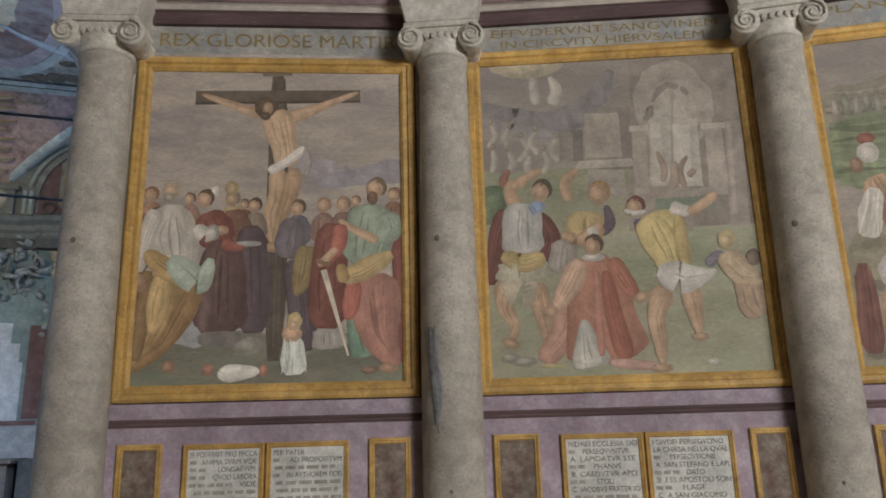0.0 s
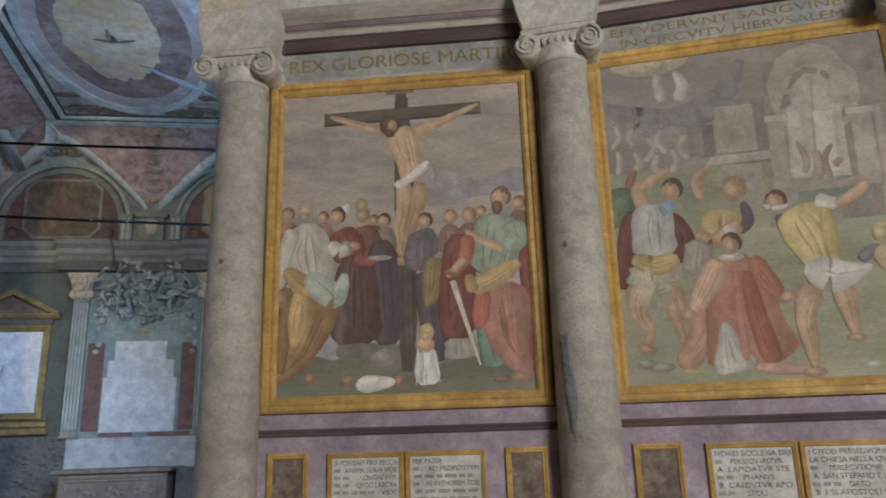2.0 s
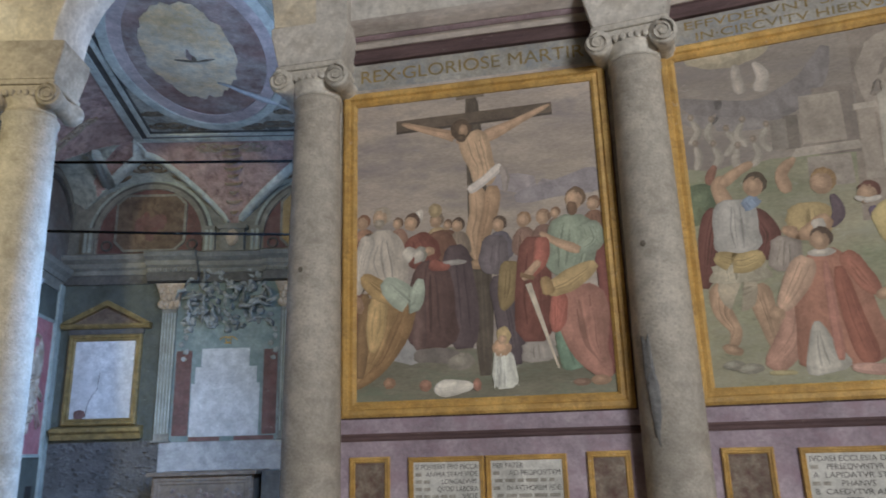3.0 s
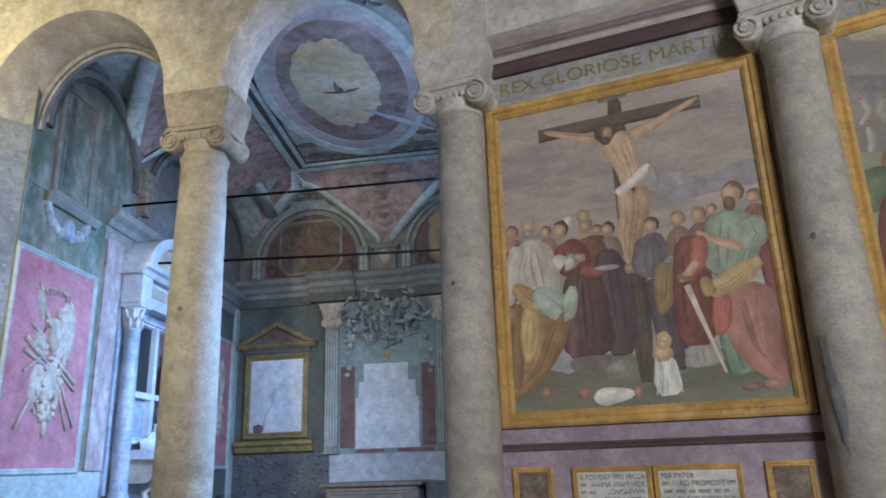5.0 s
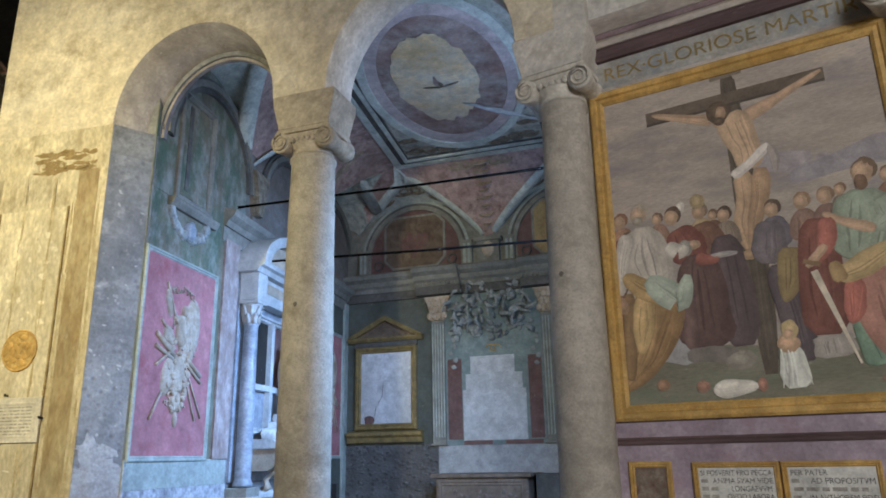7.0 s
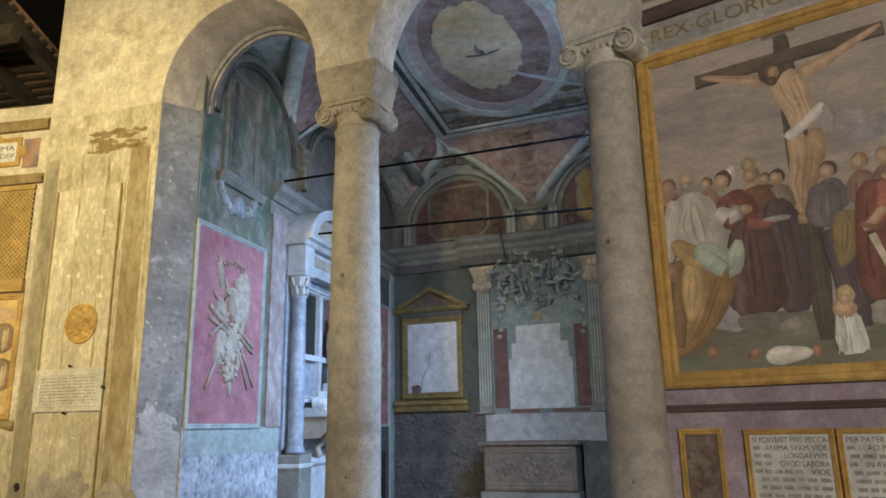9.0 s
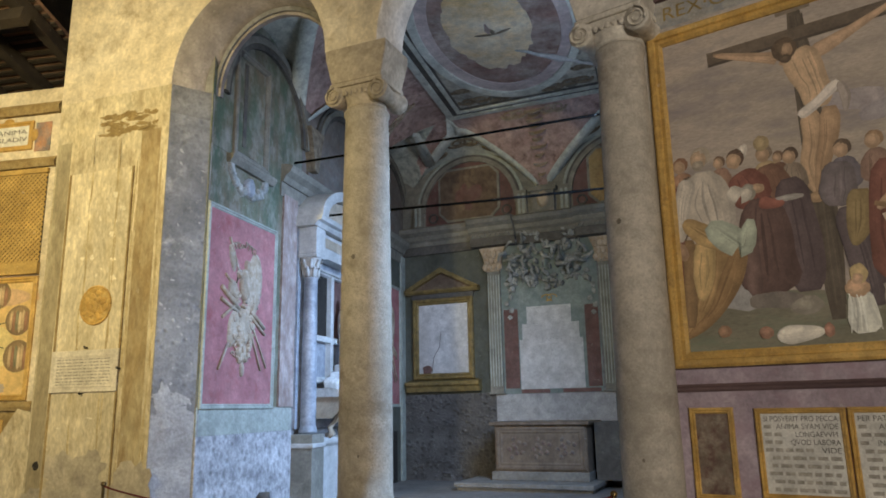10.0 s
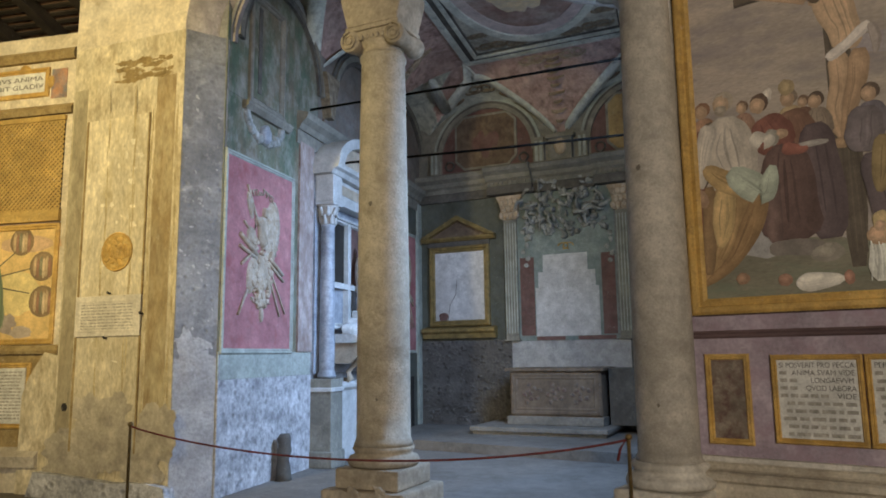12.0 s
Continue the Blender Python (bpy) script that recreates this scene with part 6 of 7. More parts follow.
st = lathe(bmesh.new(), [(0.1, 2.2), (0.11, 2.25), (0.1, 2.5), (0.12, 2.75), (0.13, 2.95), (0.1, 3.04), (0.045, 3.08), (0.07, 3.14), (0.075, 3.2), (0.03, 3.26)], 20, 3.52, -0.24)
for v in st.verts:
    v.co.x += 0.02 * noise.noise((v.co.x * 9, v.co.y * 9, v.co.z * 4))
    v.co.y += 0.02 * noise.noise((v.co.x * 9, v.co.y * 9 + 4, v.co.z * 4))
solid("statue", st, STATUE, LEFT_WALL, "small white marble statue on the tomb ledge", "statue", "", "thing")
solid("statue_ledge", B(3.34, 3.7, -0.36, -0.131, 2.05, 2.2, bev=0.01), WHITE_MARBLE, LEFT_WALL, "white marble bracket under the statue", "bracket", "", "structure")
sa = thing("sarcophagus", LEFT_WALL, "tan marble sarcophagus on scrolled feet", "sarcophagus")
part("chest", moulding(bmesh.new(), [(-0.1, 1.4), (-0.36, 1.4), (-0.46, 1.48), (-0.5, 1.58), (-0.48, 1.66), (-0.52, 1.7), (-0.1, 1.7)], 2.75, 4.35), TAN_MARBLE, sa)
part("lid", moulding(bmesh.new(), [(-0.1, 1.702), (-0.54, 1.702), (-0.56, 1.74), (-0.52, 1.77), (-0.44, 1.82), (-0.1, 1.83)], 2.7, 4.4), WHITE_MARBLE, sa)
for x in (2.85, 4.2):
    bm = bmesh.new()
    tube(bm, [(x, -0.26, 1.145), (x, -0.34, 1.19), (x, -0.3, 1.28), (x, -0.42, 1.4), (x, -0.53, 1.52), (x, -0.48, 1.64)], [0.06, 0.05, 0.04, 0.045, 0.055, 0.035], 10)
    part("scroll_foot", bm, TAN_MARBLE, sa)
bm = bmesh.new()
for i in range(7):
    blob(bm, 2.95 + 0.18 * i, 1.9 + 0.05 * math.sin(i * 1.7), 0.13, 0.09 + 0.03 * (i % 2), -0.2, 0.22, i * 17, 14, 0.4, i)
solid("reclining_effigy", bm, STATUE, LEFT_WALL, "white marble draped effigy lying on the sarcophagus", "statue", "", "thing")
# weathered stump by the wall
bm = lathe(bmesh.new(), [(0.1, 0.0), (0.09, 0.1), (0.075, 0.25), (0.085, 0.36), (0.07, 0.42), (0.08, 0.5), (0.05, 0.56)], 18)
for v in bm.verts:
    v.co += 0.025 * Vector((noise.noise(v.co * 9), noise.noise(v.co * 9 + Vector((5, 0, 0))), 0))
solid("stone_stump", bm, GREY_DARK, LEFT_WALL @ pose(1.25, -0.16, 0), "dark weathered fragment of a carved post", "fragment", "", "thing")

# ---- end wall ----
def back(name, bm, m, label, category, group="", kind="structure"):
    return solid(name, bm, m, BACK_WALL, label, category, group, kind)


back("stripped_wall_foot", B(0.0, 2.0, -0.03, 0, 0.15, 1.78), RENDER_DARK, "dark stripped render with exposed rubble", "render")
bm = bmesh.new()
rng = random.Random(9)
for i in range(150):
    blob(bm, rng.uniform(0.05, 1.95), rng.uniform(0.2, 1.72), rng.uniform(0.03, 0.07), rng.uniform(0.018, 0.04), -0.03, rng.uniform(0.01, 0.025), rng.uniform(-15, 15), 9, 0.4, i)
tagged(new("rubble", mesh_of("rubble", bm, RENDER_DARK)), "small dark rubble stones exposed in the stripped wall", "rubble", "", "stuff").matrix_world = BACK_WALL
back("white_plinth", B(2.0, 4.25, -0.03, 0, 1.2, 1.745), mat("dusty_white_plaster", (0.36, 0.36, 0.36), (0.48, 0.48, 0.47), 1.6, 0.9, 0.15, 40, (0.24, 0.24, 0.24), 0.4), "plain whitened band above the altar", "plaster")
back("dark_wall_side", B(4.25, 6.2, -0.02, 0, 0.15, 1.78), RENDER_DARK, "dark stripped render beside the altar", "render")
back("green_field", B(0.0, 1.88, -0.01, 0, 1.785, 4.62), GREEN, "dark green frescoed wall field", "fresco")
back("teal_field", B(2.15, 4.05, -0.01, 0, 1.75, 4.75), mat("teal_fresco", (0.2, 0.25, 0.24), (0.29, 0.34, 0.32), 1.6, 0.85, 0.1, 40, (0.14, 0.19, 0.18), 0.45), "faded teal fresco behind the altar", "fresco")
w = thing("bare_patch", BACK_WALL, "stepped patch of bare white plaster where an altarpiece hung", "plaster", "", "structure")
part("lower", B(2.5, 3.72, -0.018, -0.0105, 1.83, 2.75), WHITEWASH, w)
part("middle", B(2.56, 3.66, -0.0185, -0.0105, 2.752, 3.05), WHITEWASH, w)
part("upper", B(2.66, 3.52, -0.018, -0.0105, 3.052, 3.38), WHITEWASH, w)
for a, b in ((2.2, 2.48), (3.78, 4.03)):
    back("red_strip", B(a, b, -0.016, -0.0105, 1.85, 3.35), ROSE_DARK, "worn red painted strip beside the bare patch", "fresco", "red strips")
back("red_band", B(2.5, 3.05, -0.02, -0.0105, 1.755, 1.826), ROSE_DARK, "red painted base band", "fresco", "red bands")
back("red_band", B(3.3, 4.0, -0.02, -0.0105, 1.755, 1.826), ROSE_DARK, "red painted base band", "fresco", "red bands")


def pilaster(x):
    p = thing("fluted_pilaster", BACK_WALL, "grey painted fluted pilaster with a leafy capital", "pilaster", "chapel pilasters", "structure")
    part("shaft", B(x - 0.13, x + 0.13, -0.06, -0.001, 1.785, 4.12), GREY_PAINT, p)
    for i in range(5):
        part("flute_rib", B(x - 0.12 + 0.055 * i, x - 0.1 + 0.055 * i, -0.075, -0.0605, 1.9, 4.05), GREEN_PALE, p)
    part("pilaster_base", B(x - 0.16, x + 0.16, -0.09, -0.0015, 1.75, 1.784, bev=0.01), GREY_PAINT, p)
    cap = part("pilaster_capital", prism(bmesh.new(), [(x - 0.14, 4.122), (x + 0.14, 4.122), (x + 0.19, 4.4), (x + 0.27, 4.6), (x - 0.27, 4.6), (x - 0.19, 4.4)], -0.1, -0.001), STUCCO, p)
    bm = bmesh.new()
    for row in range(3):
        for i in range(4 - row % 2):
            blob(bm, x - 0.15 + 0.1 * i + 0.05 * (row % 2), 4.2 + 0.13 * row, 0.055, 0.075, -0.1, 0.05, 0, 12, 0.3, i + row)
    part("leaf_carving", bm, STUCCO, cap)
    return p


pilaster(2.03)
pilaster(4.22)
# framed niche picture
n = thing("pedimented_frame", BACK_WALL, "dark gilt pedimented frame around a bare grey panel", "frame")
part("panel", B(0.36, 1.46, -0.03, -0.0105, 2.17, 3.56), WHITEWASH, n, "bare grey-white panel")
part("frame", rect_frame(bmesh.new(), 0.26, 1.57, 2.07, 3.68, 0.12, -0.0105, 0.08), GILT_DARK, n)
part("frieze", B(0.24, 1.59, -0.07, -0.0105, 3.682, 3.78), GREY_DARK, n)
part("sill", moulding(bmesh.new(), [(-0.011, 1.83), (-0.12, 1.83), (-0.14, 1.92), (-0.19, 1.96), (-0.19, 2.02), (-0.011, 2.06)], 0.13, 1.7), GILT_DARK, n)
part("pediment_base", moulding(bmesh.new(), [(-0.011, 3.782), (-0.12, 3.782), (-0.17, 3.83), (-0.17, 3.86), (-0.011, 3.87)], 0.12, 1.72), GILT_DARK, n)
part("tympanum", prism(bmesh.new(), [(0.25, 3.872), (1.6, 3.872), (0.925, 4.2)], -0.06, -0.011), DARK_PANEL, n)
part("raking_cornice", prism(bmesh.new(), [(0.1, 3.872), (0.28, 3.872), (0.925, 4.2), (0.925, 4.3)], -0.16, -0.011), GILT_DARK, n)
part("raking_cornice", prism(bmesh.new(), [(1.74, 3.872), (0.925, 4.3), (0.925, 4.2), (1.57, 3.872)][::1], -0.158, -0.011), GILT_DARK, n)
bm = bmesh.new()
tube(bm, [(0.66, -0.034, 2.2), (0.7, -0.034, 2.5), (0.83, -0.034, 2.7), (0.86, -0.034, 3.0)], 0.005, 5)
part("crack", bm, GREY_DARK, n)
part("red_remnant", blob(bmesh.new(), 0.56, 2.26, 0.11, 0.09, -0.03, 0.006, 0, 18, 0.25, 2), ROSE_DARK, n, "scrap of red paint")
# stucco group above the altar
g = thing("stucco_group", BACK_WALL, "grey stucco relief of clouds and winged shapes", "relief")
bm = bmesh.new()
rng = random.Random(21)
for i in range(170):
    f = rng.random()
    x = 3.12 + (rng.random() - 0.5) * (1.75 - 0.5 * f)
    z = 3.75 + 1.0 * f - 0.28 * max(0, 1 - abs(x - 3.12) / 0.8) * (1 - f) + (0.2 if abs(x - 3.12) < 0.6 else 0.0)
    blob(bm, x, z, rng.uniform(0.025, 0.085), rng.uniform(0.02, 0.06), -0.01, rng.uniform(0.04, 0.18), rng.uniform(0, 180), 10, 0.4, i)
for i in range(22):
    x, z, a = 3.12 + (rng.random() - 0.5) * 1.6, rng.uniform(4.0, 4.75), rng.uniform(0, 6.28)
    tube(bm, [(x, -0.16, z), (x + 0.12 * math.cos(a), -0.22, z + 0.1 * math.sin(a)), (x + 0.26 * math.cos(a + 0.4), -0.18, z + 0.22 * math.sin(a + 0.4))], [0.045, 0.035, 0.016], 7)
part("cloud_relief", bm, STUCCO_GREY, g)
bm = bmesh.new()
for i in range(6):
    z = 3.2 + 0.13 * i
    for x in (2.33, 3.95):
        blob(bm, x + 0.05 * math.sin(i * 2.3), z, 0.055, 0.045, -0.016, 0.03, i * 30, 10, 0.6, i)
part("pendant_relief", bm, STUCCO_GREY, g)
o = thing("gold_ornament", BACK_WALL, "small gold painted scrolls on the teal field", "ornament")
bm = bmesh.new()
for sx in (-1, 1):
    tube(bm, [(3.12 + sx * (0.05 + 0.1 * math.cos(i * 0.6)), -0.016, 3.53 + 0.06 * math.sin(i * 0.6)) for i in range(9)], 0.012, 6)
part("scroll", bm, GILT, o)

# main entablature, breaking forward over the pilasters
e = thing("end_entablature", BACK_WALL, "grey painted entablature breaking forward over the pilasters", "entablature", "", "structure")
for i, (a, b, d) in enumerate(((0.0, 1.62, 0.0), (1.62, 2.55, 0.16), (2.55, 3.75, 0.05), (3.75, 4.7, 0.16), (4.7, 6.2, 0.0))):
    part("architrave", B(a, b, -0.07 - d, -0.001, 4.61 if d < 0.1 else 4.62, 4.78), GREY_DARK, e)
    part("cornice", moulding(bmesh.new(), [(0, 4.785), (-0.08 - d, 4.785), (-0.1 - d, 4.86), (-0.16 - d, 4.9), (-0.18 - d, 4.98), (-0.28 - d, 5.04), (-0.3 - d, 5.12), (-0.22 - d, 5.16), (0, 5.16)], a, b), GREY_PAINT, e)
    if d > 0.1:
        for j in range(9):
            part("dentil", B(a + 0.04 + j * (b - a - 0.08) / 9, a + 0.08 + j * (b - a - 0.08) / 9, -0.14 - d, -0.09 - d, 4.8, 4.85), GREY_PAINT, e)
# attic and lunettes
back("attic_field", B(0.0, 6.2, -0.014, 0, 5.163, 7.4), GREY_PAINT, "pale green upper wall under the vault", "fresco")


def lunette(x, panel):
    l = thing("lunette", BACK_WALL, "painted lunette with an eight-sided picture on dark red ground", "fresco", "lunettes", "structure")
    n = 24
    part("red_ground", prism(bmesh.new(), [(x - 0.98, 5.165)] + [(x + 0.98, 5.165)] + [(x + 0.98 * math.cos(math.pi * i / n), 5.5 + 0.98 * math.sin(math.pi * i / n)) for i in range(n + 1)], -0.022, -0.0145), ROSE_DARK, l)
    for r, w, dd, m in ((0.98, 0.09, 0.075, GREY_PAINT), (1.07, 0.05, 0.06, GREY_DARK), (1.12, 0.06, 0.05, GREEN_PALE)):
        o = [(x + (r + w) * math.cos(math.pi * i / n), 5.5 + (r + w) * math.sin(math.pi * i / n)) for i in range(n + 1)]
        q = [(x + r * math.cos(math.pi * i / n), 5.5 + r * math.sin(math.pi * i / n)) for i in range(n + 1)]
        part("arch_moulding", prism(bmesh.new(), o + q[::-1], -dd, -0.0145), m, l)
    hw, z0, z1, c = 0.62, 5.28, 6.32, 0.16

    def octagon(k):
        return [(x - hw + c - k * 0.4, z0 - k), (x + hw - c + k * 0.4, z0 - k), (x + hw + k, z0 + c - k * 0.4), (x + hw + k, z1 - c + k * 0.4), (x + hw - c + k * 0.4, z1 + k), (x - hw + c - k * 0.4, z1 + k), (x - hw - k, z1 - c + k * 0.4), (x - hw - k, z0 + c - k * 0.4)]

    part("picture_border", prism(bmesh.new(), octagon(0.05), -0.06, -0.0225), GREY_PAINT, l)
    part("picture", prism(bmesh.new(), octagon(0.0), -0.066, -0.0605), panel, l)
    bm = bmesh.new()
    for i in range(5):
        blob(bm, x - 0.2 + 0.1 * i, 5.75 + 0.1 * math.sin(i * 2.2), 0.1, 0.22 - 0.03 * abs(i - 2), -0.066, 0.004, 0, 14, 0.3, i)
    part("painted_shape", bm, ROSE_DARK if panel is DARK_PANEL else DARK_PANEL, l)
    for sx in (-1, 1):
        part("attic_pedestal", B(x + sx * 1.13 - 0.1, x + sx * 1.13 + 0.1, -0.1, -0.015, 5.165, 5.7), GREY_PAINT, l)
        bm = bmesh.new()
        tube(bm, [(x + sx * 0.8 + 0.09 * math.cos(i * math.pi / 8), -0.045, 5.36 + 0.09 * math.sin(i * math.pi / 8)) for i in range(17)], 0.022, 6)
        part("roundel", bm, GREY_DARK, l)
        for i in range(2):
            part("pedestal_rib", B(x + sx * 1.13 - 0.07 + 0.09 * i, x + sx * 1.13 - 0.02 + 0.09 * i, -0.12, -0.1005, 5.22, 5.62), GREEN_PALE, l)


lunette(1.55, DARK_PANEL)
lunette(4.67, GOLD_PANEL)
p = thing("attic_pilaster", BACK_WALL, "short painted pier with a carved shield between the lunettes", "pilaster", "", "structure")
part("block", B(2.9, 3.34, -0.13, -0.015, 5.165, 5.62), GREY_PAINT, p)
part("shield", blob(bmesh.new(), 3.12, 5.45, 0.12, 0.16, -0.13, 0.04, 0, 18, 0.15, 1), TAN_MARBLE, p)
part("cap", B(2.84, 3.4, -0.17, -0.015, 5.622, 5.7, bev=0.012), GREY_PAINT, p)

# ---- altar ----
AL = BACK_WALL
pl = thing("altar_platform", AL, "low worn stone platform under the altar", "platform", "", "structure")
part("tread", B(1.72, 4.1, -1.55, -0.035, 0.21, 0.285, bev=0.015), ALTAR_STEP, pl)
part("riser", B(1.76, 4.06, -1.5, -0.035, 0.152, 0.21), ALTAR_STEP, pl)
al = thing("altar", AL, "stone altar with a dark inlaid marble front", "altar")
part("body", B(2.28, 3.9, -0.98, -0.035, 0.43, 1.2), ALTAR_STONE, al)
part("foot", B(2.22, 3.92, -1.02, -0.035, 0.287, 0.43, bev=0.012), ALTAR_STEP, al, "pale stone foot")
part("mensa", B(2.2, 3.96, -1.05, -0.035, 1.2, 1.26, bev=0.012), ALTAR_STONE, al)
part("front_border", rect_frame(bmesh.new(), 2.3, 3.88, 0.46, 1.18, 0.12, -0.98, 0.03), ALTAR_STONE, al)
part("inlaid_panel", B(2.42, 3.76, -0.99, -0.981, 0.58, 1.06), ALTAR_STONE, al, "dark floral marble inlay")
bm = bmesh.new()
for cx in (2.66, 3.09, 3.52):
    for i in range(9):
        a = 2.39996 * i
        part("floral_inlay", blob(bmesh.new(), cx + 0.062 * math.sqrt(i) * math.cos(a), 0.82 + 0.062 * math.sqrt(i) * math.sin(a), 0.045, 0.04, -0.99, 0.006, i * 40, 10, 0.4, i), ALTAR_INLAY, al)
bm.free()
back("altar_return", B(3.97, 4.5, -0.7, -0.035, 0.287, 1.24), GREY_DARK, "dark masonry block beside the altar", "masonry")

# ---- tie rods ----
for (ax, ay, bx, by, z) in ((-8.18, 7.25, -2.75, 8.66, 5.06), (-8.62, 7.5, -2.9, 9.55, 4.33)):
    rod = new("tie_rod", mesh_of("tie_rod", tube(bmesh.new(), [(ax, ay, z), ((ax + bx) / 2, (ay + by) / 2, z - 0.015), (bx, by, z)], 0.017, 10), TIE_IRON))
    tagged(rod, "black iron tie rod spanning the chapel", "tie rod", "tie rods", "structure")

# ---- vault ----
LEAN = 0.12
TOP, FOOT = 7.1, 5.72
R0, R1, N0, N1 = 1.55, 4.62, -6.2, -1.08


def cell(d, s, centres, r):
    """Height of the lunette vaults over a wall: d metres in from it, s along it."""
    best = 0.0
    k = 1 - d / 1.3
    for c in centres:
        q = 1 - ((s - c) / (r * k)) ** 2 if k > 0.02 else 0
        if q > 0:
            best = max(best, 5.5 + 1.12 * math.sqrt(q) + 0.42 * d)
    return best


def vault_height(x, y):
    dl, dr, db = x + 0.03, 6.25 - x, -y
    cove = 9.0
    for d in (dl / 1.55, dr / 1.6, db / 1.1):
        d = min(max(d, 0.0), 1.0)
        cove = min(cove, FOOT + (TOP - FOOT) * math.sin(d * math.pi / 2) ** 0.8)
    cells = max(cell(db, x, (1.55, 4.67), 1.5), cell(dl * 0.8, -y, (0.95, 3.3, 5.9), 1.28), cell(dr * 0.8, -y, (0.95, 3.3, 5.9), 1.28))
    return cove, cells


bm = bmesh.new()
NX, NY = 190, 220
xs, ys = [-0.15 + 6.5 * i / NX for i in range(NX + 1)], [0.0 - 6.35 * j / NY for j in range(NY + 1)]
grid, zone = [], {}
for j, y in enumerate(ys):
    row = []
    for i, x in enumerate(xs):
        cove, cells = vault_height(x, y)
        z = min(TOP, max(cove, cells))
        row.append(bm.verts.new((x - LEAN * y, y, z)))
        zone[i, j] = 3 if R0 < x < R1 and N0 < y < N1 else 2 if cells > cove else 0
    grid.append(row)
for j in range(NY):
    for i in range(NX):
        f = bm.faces.new((grid[j][i], grid[j][i + 1], grid[j + 1][i + 1], grid[j + 1][i]))
        f.smooth, f.material_index = True, zone[i, j]
vault = solid("ceiling_chapel", bm, mat("rose_pendentive", (0.5, 0.33, 0.29), (0.6, 0.44, 0.39), 3.0, 0.85, 0.1, 40, (0.15, 0.085, 0.075), 0.45), BACK_WALL, "frescoed chapel vault with lunettes and rose pendentives", "ceiling")
RIB = mat("pale_vault_rib", (0.62, 0.65, 0.58), (0.7, 0.73, 0.66), 3.0, 0.85, 0.1, 40, (0.3, 0.32, 0.29), 0.3)
for m in (RIB, mat("vault_green", (0.58, 0.6, 0.51), (0.68, 0.69, 0.6), 2.5, 0.85, 0.1, 40, (0.18, 0.2, 0.18), 0.45), mat("vault_grey", (0.52, 0.51, 0.43), (0.64, 0.62, 0.53), 3.0, 0.85, 0.1, 40, (0.14, 0.12, 0.1), 0.5)):
    vault.data.materials.append(m)



def meeting(at):
    """Distance from a wall at which the lunette vault meets the cove; at(d) gives x, y."""
    lo, hi = 0.0, 1.3
    cove, cells = vault_height(*at(0.01))
    if cells <= cove:
        return None
    for _ in range(26):
        mid = (lo + hi) / 2
        cove, cells = vault_height(*at(mid))
        lo, hi = (mid, hi) if cells > cove else (lo, mid)
    return lo


def groin(points, width, drop):
    """A moulded rib along the meeting line: a broad low band."""
    bm, rows = bmesh.new(), []
    for i, p in enumerate(points):
        d = (points[min(i + 1, len(points) - 1)] - points[max(i - 1, 0)])
        side = Vector((d.y, -d.x, 0)).normalized() if d.xy.length > 1e-4 else Vector((1, 0, 0))
        rows.append([bm.verts.new(p + side * s * width + Vector((0, 0, -h * drop))) for s, h in ((-1, -0.4), (-0.8, 0.6), (-0.25, 0.75), (0.0, 1.0), (0.25, 0.75), (0.8, 0.6), (1, -0.4))])
    for p, q in zip(rows, rows[1:]):
        for i in range(6):
            bm.faces.new((p[i], p[i + 1], q[i + 1], q[i])).smooth = True
    return bm


ribs = thing("vault_ribs", BACK_WALL, "pale painted ribs where the lunette vaults meet the cove", "rib", "", "structure")
for c in (1.55, 4.67):
    pts = []
    for i in range(61):
        x = c - (0.85 if c < 2 else 1.5) + (2.35 if c < 2 else 3.0) * i / 60
        d = meeting(lambda t: (x, -t))
        if d is not None:
            pts.append(Vector((x + LEAN * d, -d, max(vault_height(x, -d)))))
    part("rib", groin(pts, 0.125, 0.055), RIB, ribs)
for c in (3.3, 5.9):
    for edge, sign in ((-0.03, 1), (6.25, -1)):
        pts = []
        for i in range(61):
            y = -(c - 1.28 + 2.56 * i / 60)
            if y > -0.05 or y < -6.3:
                continue
            d = meeting(lambda t: (edge + sign * t, y))
            if d is not None:
                pts.append(Vector((edge + sign * d - LEAN * y, y, max(vault_height(edge + sign * d, y)))))
        if len(pts) > 3:
            part("rib", groin(pts, 0.125, 0.055), RIB, ribs)


def scrollwork(name, spots, material, label):
    """Painted tendrils on the vault round the given spots (x, y, size)."""
    o = thing(name, BACK_WALL, label, "ornament")
    for x, y, r in spots:
        for s in (-1, 1):
            bm, pts = bmesh.new(), []
            for i in range(26):
                a, q = i * 0.42, r * (1 - i / 34)
                px, py = x + s * (0.55 * r + q * math.cos(a)), y + 0.55 * q * math.sin(a)
                pts.append((px - LEAN * py, py, min(TOP, max(vault_height(px, py))) - 0.02))
            part("tendril", tube(bm, pts, [0.026 * (1 - i / 40) for i in range(26)], 6), material, o)


scrollwork("web_ornament", [(1.55, -0.42, 0.2), (0.95, -0.3, 0.13), (2.15, -0.3, 0.13), (4.67, -0.42, 0.2), (4.1, -0.3, 0.13)], STUCCO_BROWN, "brown painted scrolls on the pale lunette vaults")
scrollwork("pendentive_scrolls", [(2.72, -0.82, 0.16), (3.5, -0.82, 0.16), (0.62, -2.1, 0.16), (0.9, -2.15, 0.12)], STUCCO, "cream painted ribbons on the rose pendentives")
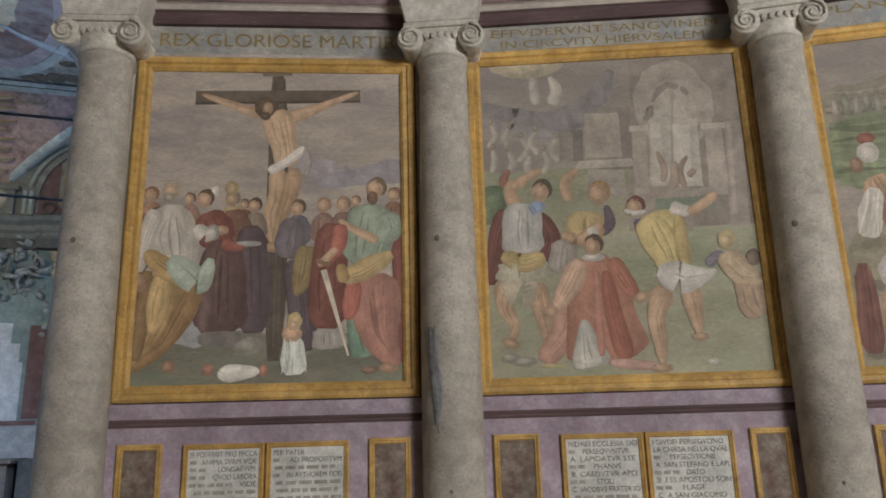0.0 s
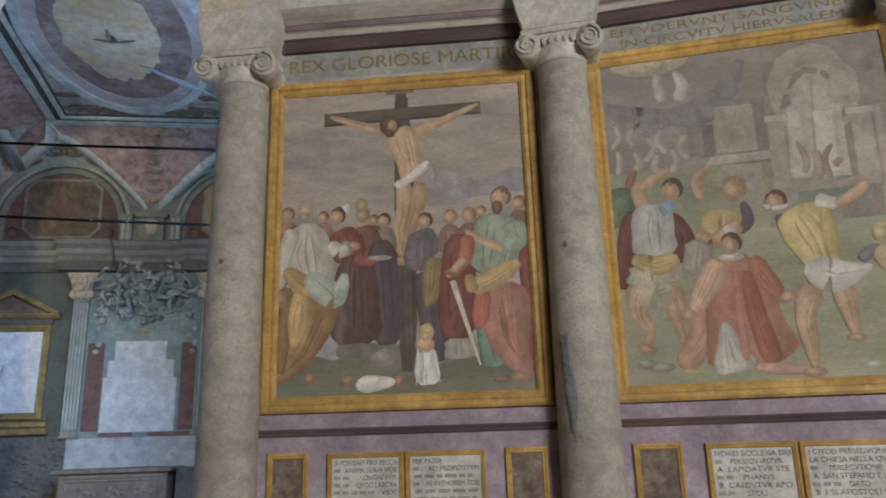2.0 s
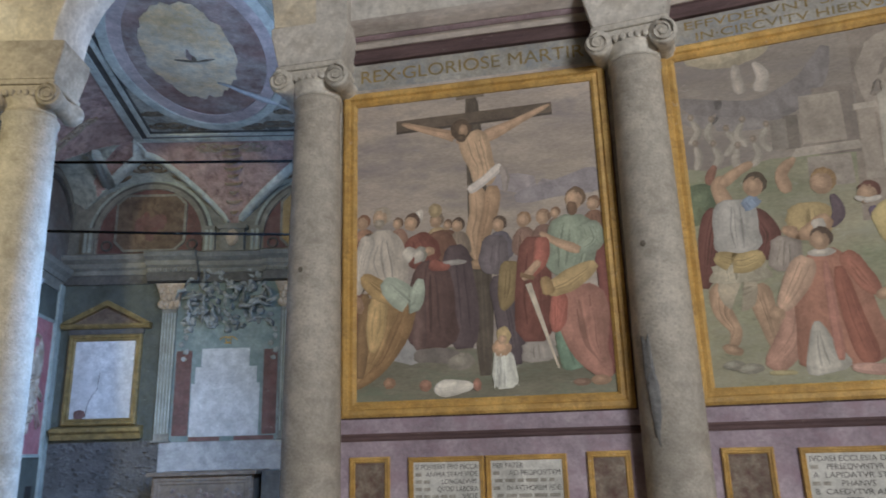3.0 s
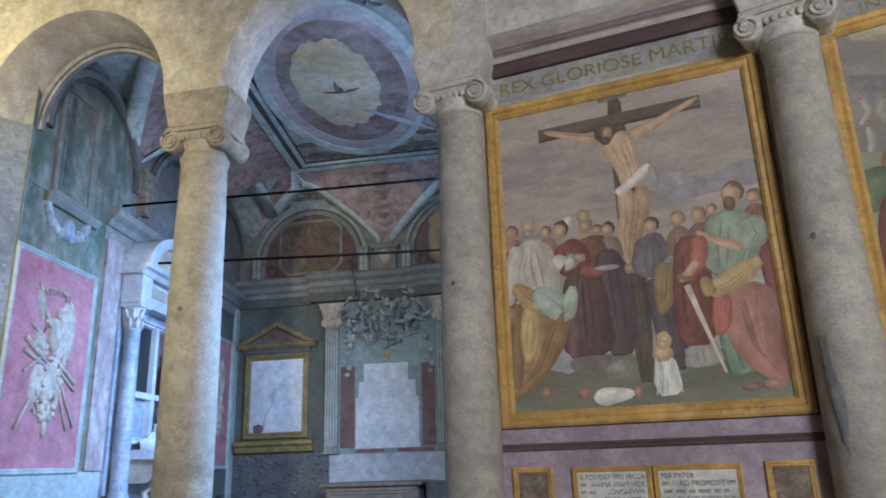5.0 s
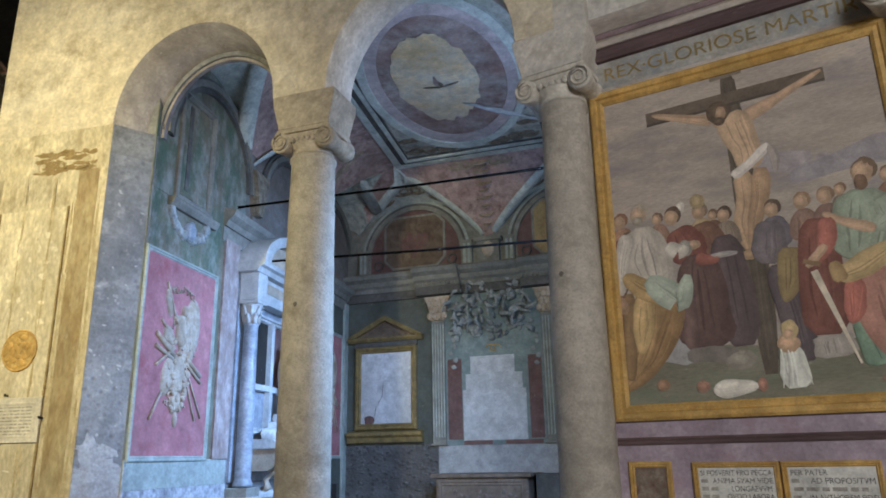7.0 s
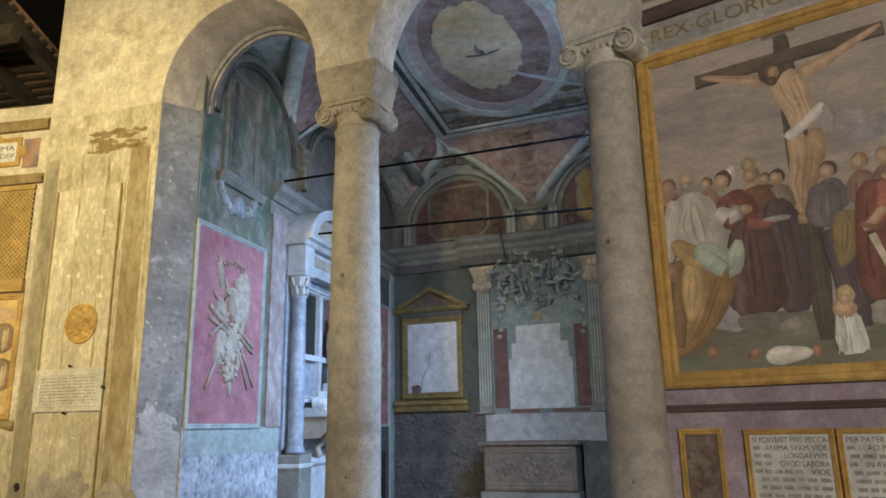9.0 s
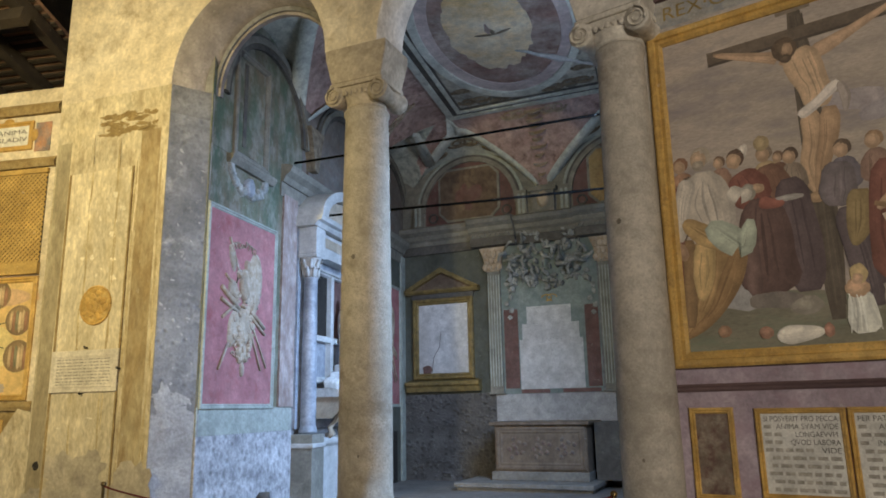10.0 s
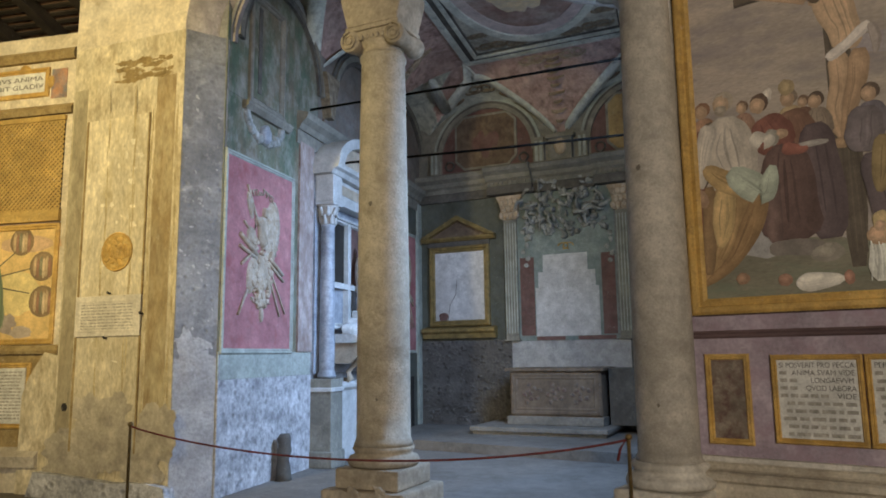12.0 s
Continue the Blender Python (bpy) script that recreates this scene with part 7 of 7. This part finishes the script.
scrollwork("crown_scrolls", [(2.12, -1.58, 0.2), (2.6, -1.46, 0.12), (3.6, -1.46, 0.12), (4.02, -1.58, 0.2), (1.98, -2.05, 0.12), (4.2, -2.05, 0.12)], STUCCO_BROWN, "grey-brown painted scrollwork round the oval")
fr = thing("vault_frame", BACK_WALL, "moulded rectangular frame on the crown of the vault", "moulding", "", "structure")


def sheared(bm):
    for v in bm.verts:
        v.co.x -= LEAN * v.co.y
    return bm


def flat_ring(x0, x1, y0, y1, w, z, h):
    bm = bmesh.new()
    for a, b, c, d in ((x0, x1, y0, y0 + w), (x0, x1, y1 - w, y1), (x0, x0 + w, y0 + w, y1 - w), (x1 - w, x1, y0 + w, y1 - w)):
        box(bm, a, b, c, d, z - h, z)
    return sheared(bm)


part("outer_band", flat_ring(R0 - 0.12, R1 + 0.12, N0 - 0.12, N1 + 0.12, 0.12, TOP + 0.02, 0.08), RIB, fr)
part("dark_inner_band", flat_ring(R0 + 0.19, R1 - 0.19, N0 + 0.19, N1 - 0.19, 0.03, TOP + 0.02, 0.05), GREY_DARK, fr)
part("dark_band", flat_ring(R0, R1, N0, N1, 0.12, TOP + 0.02, 0.05), GREY_DARK, fr)
part("inner_band", flat_ring(R0 + 0.12, R1 - 0.12, N0 + 0.12, N1 - 0.12, 0.07, TOP + 0.02, 0.085), RIB, fr)
cx, cy = (R0 + R1) / 2 - 0.02, -3.78


def disc(rx, ry, rx2, ry2, z, h, n=64):
    bm = bmesh.new()
    ring = [[bm.verts.new((cx + a * math.cos(2 * math.pi * i / n), cy + b * math.sin(2 * math.pi * i / n), zz)) for i in range(n)] for a, b, zz in ((rx, ry, z), (rx, ry, z - h), (rx2, ry2, z - h), (rx2, ry2, z))]
    for p, q in zip(ring, ring[1:]):
        for i in range(n):
            j = (i + 1) % n
            bm.faces.new((p[i], p[j], q[j], q[i]))
    return sheared(bm)


part("oval_moulding", disc(1.3, 2.32, 1.16, 2.12, TOP, 0.06), mat("pale_green_band", (0.62, 0.65, 0.58), (0.72, 0.74, 0.67), 4.0, 0.85, 0.1, 40), fr, "pale green oval moulding")
part("oval_band", disc(1.16, 2.12, 0.98, 1.82, TOP, 0.03), mat("pink_band", (0.6, 0.48, 0.46), (0.68, 0.58, 0.55), 3.0, 0.85, 0.05, 40), fr, "pink oval band")
part("red_sky", disc(0.98, 1.82, 0.05, 0.05, TOP, 0.012), mat("brick_red_sky", (0.4, 0.24, 0.2), (0.5, 0.42, 0.37), 1.6, 0.85, 0.05, 40, (0.2, 0.11, 0.09), 0.5), fr)
bm = bmesh.new()
for i in range(16):
    a = 2 * math.pi * i / 16
    blob(bm, cx - 0.1 + 0.36 * math.cos(a), 0, 0.3, 0.55, 0, 0.004, 0, 16, 0.3, i)
    for v in list(bm.verts)[-48:]:
        v.co = Vector((v.co.x, cy - 0.1 + v.co.z + 0.75 * math.sin(a), TOP - 0.016 - 0.0006 * i + v.co.y))
part("cloud_ring", sheared(bm), CLOUD, fr, "yellow painted clouds")
bm = bmesh.new()
blob(bm, cx - 0.05, 0, 0.035, 0.08, 0, 0.004)
blob(bm, cx - 0.2, 0.03, 0.15, 0.03, 0, 0.004, 15)
blob(bm, cx + 0.1, 0.03, 0.15, 0.03, 0, 0.004, -15)
for v in bm.verts:
    v.co = Vector((v.co.x, cy + v.co.z, TOP - 0.032 + v.co.y))
part("dove_shape", sheared(bm), STUCCO_BROWN, fr)
bm = bmesh.new()
for sx, sy in ((R0 + 0.42, N1 - 0.45), (R1 - 0.42, N1 - 0.45), (R0 + 0.42, N0 + 0.45), (R1 - 0.42, N0 + 0.45)):
    for k in range(3):
        ox, oy = sx + (k - 1) * 0.0 + (0.28 * k if sx < cx else -0.28 * k), sy + (0.0 if k < 1 else (0.05 if sy > cy else -0.05))
        tube(bm, [(ox + 0.13 * (1 - i / 26) * math.cos(i * 0.55), oy + 0.13 * (1 - i / 26) * math.sin(i * 0.55), TOP - 0.01) for i in range(24)], [0.024 * (1 - i / 40) for i in range(24)], 6)
part("scroll_relief", sheared(bm), GREY_PAINT, fr, "grey painted scrollwork")
# white crack of old repairs across the vault
bm = bmesh.new()
pts = [(R1 - 0.1 - 0.16 * i, -2.0 - 0.14 * i + 0.08 * noise.noise((i * 0.8, 2, 0)), TOP - 0.045) for i in range(9)]
tube(bm, pts, [0.05, 0.03, 0.025, 0.045, 0.06, 0.04, 0.03, 0.025, 0.01], 6)
part("repaired_crack", sheared(bm), WHITEWASH, fr, "whitish plaster repair along a crack")
# ornament on the pendentive over the altar
o = thing("pendentive_ornament", BACK_WALL, "cream painted torch and ribbons on the pendentive", "ornament")
bm = bmesh.new()
for i in range(10):
    f = i / 9
    d = 0.1 + 0.75 * f
    z = FOOT + (TOP - FOOT) * math.sin(min(1, d / 1.1) * math.pi / 2) ** 0.8
    blob(bm, 0, 0, 0.08 + 0.06 * (i % 2) + 0.05 * f, 0.15, 0, 0.03, 0, 12, 0.3, i)
    for v in list(bm.verts)[-36:]:
        v.co = Vector((3.12 + LEAN * d + v.co.x, -d + 0.4 * v.co.z - 0.02, z + 0.55 * v.co.z - 0.03 + v.co.y))
part("torch", bm, STUCCO, o)
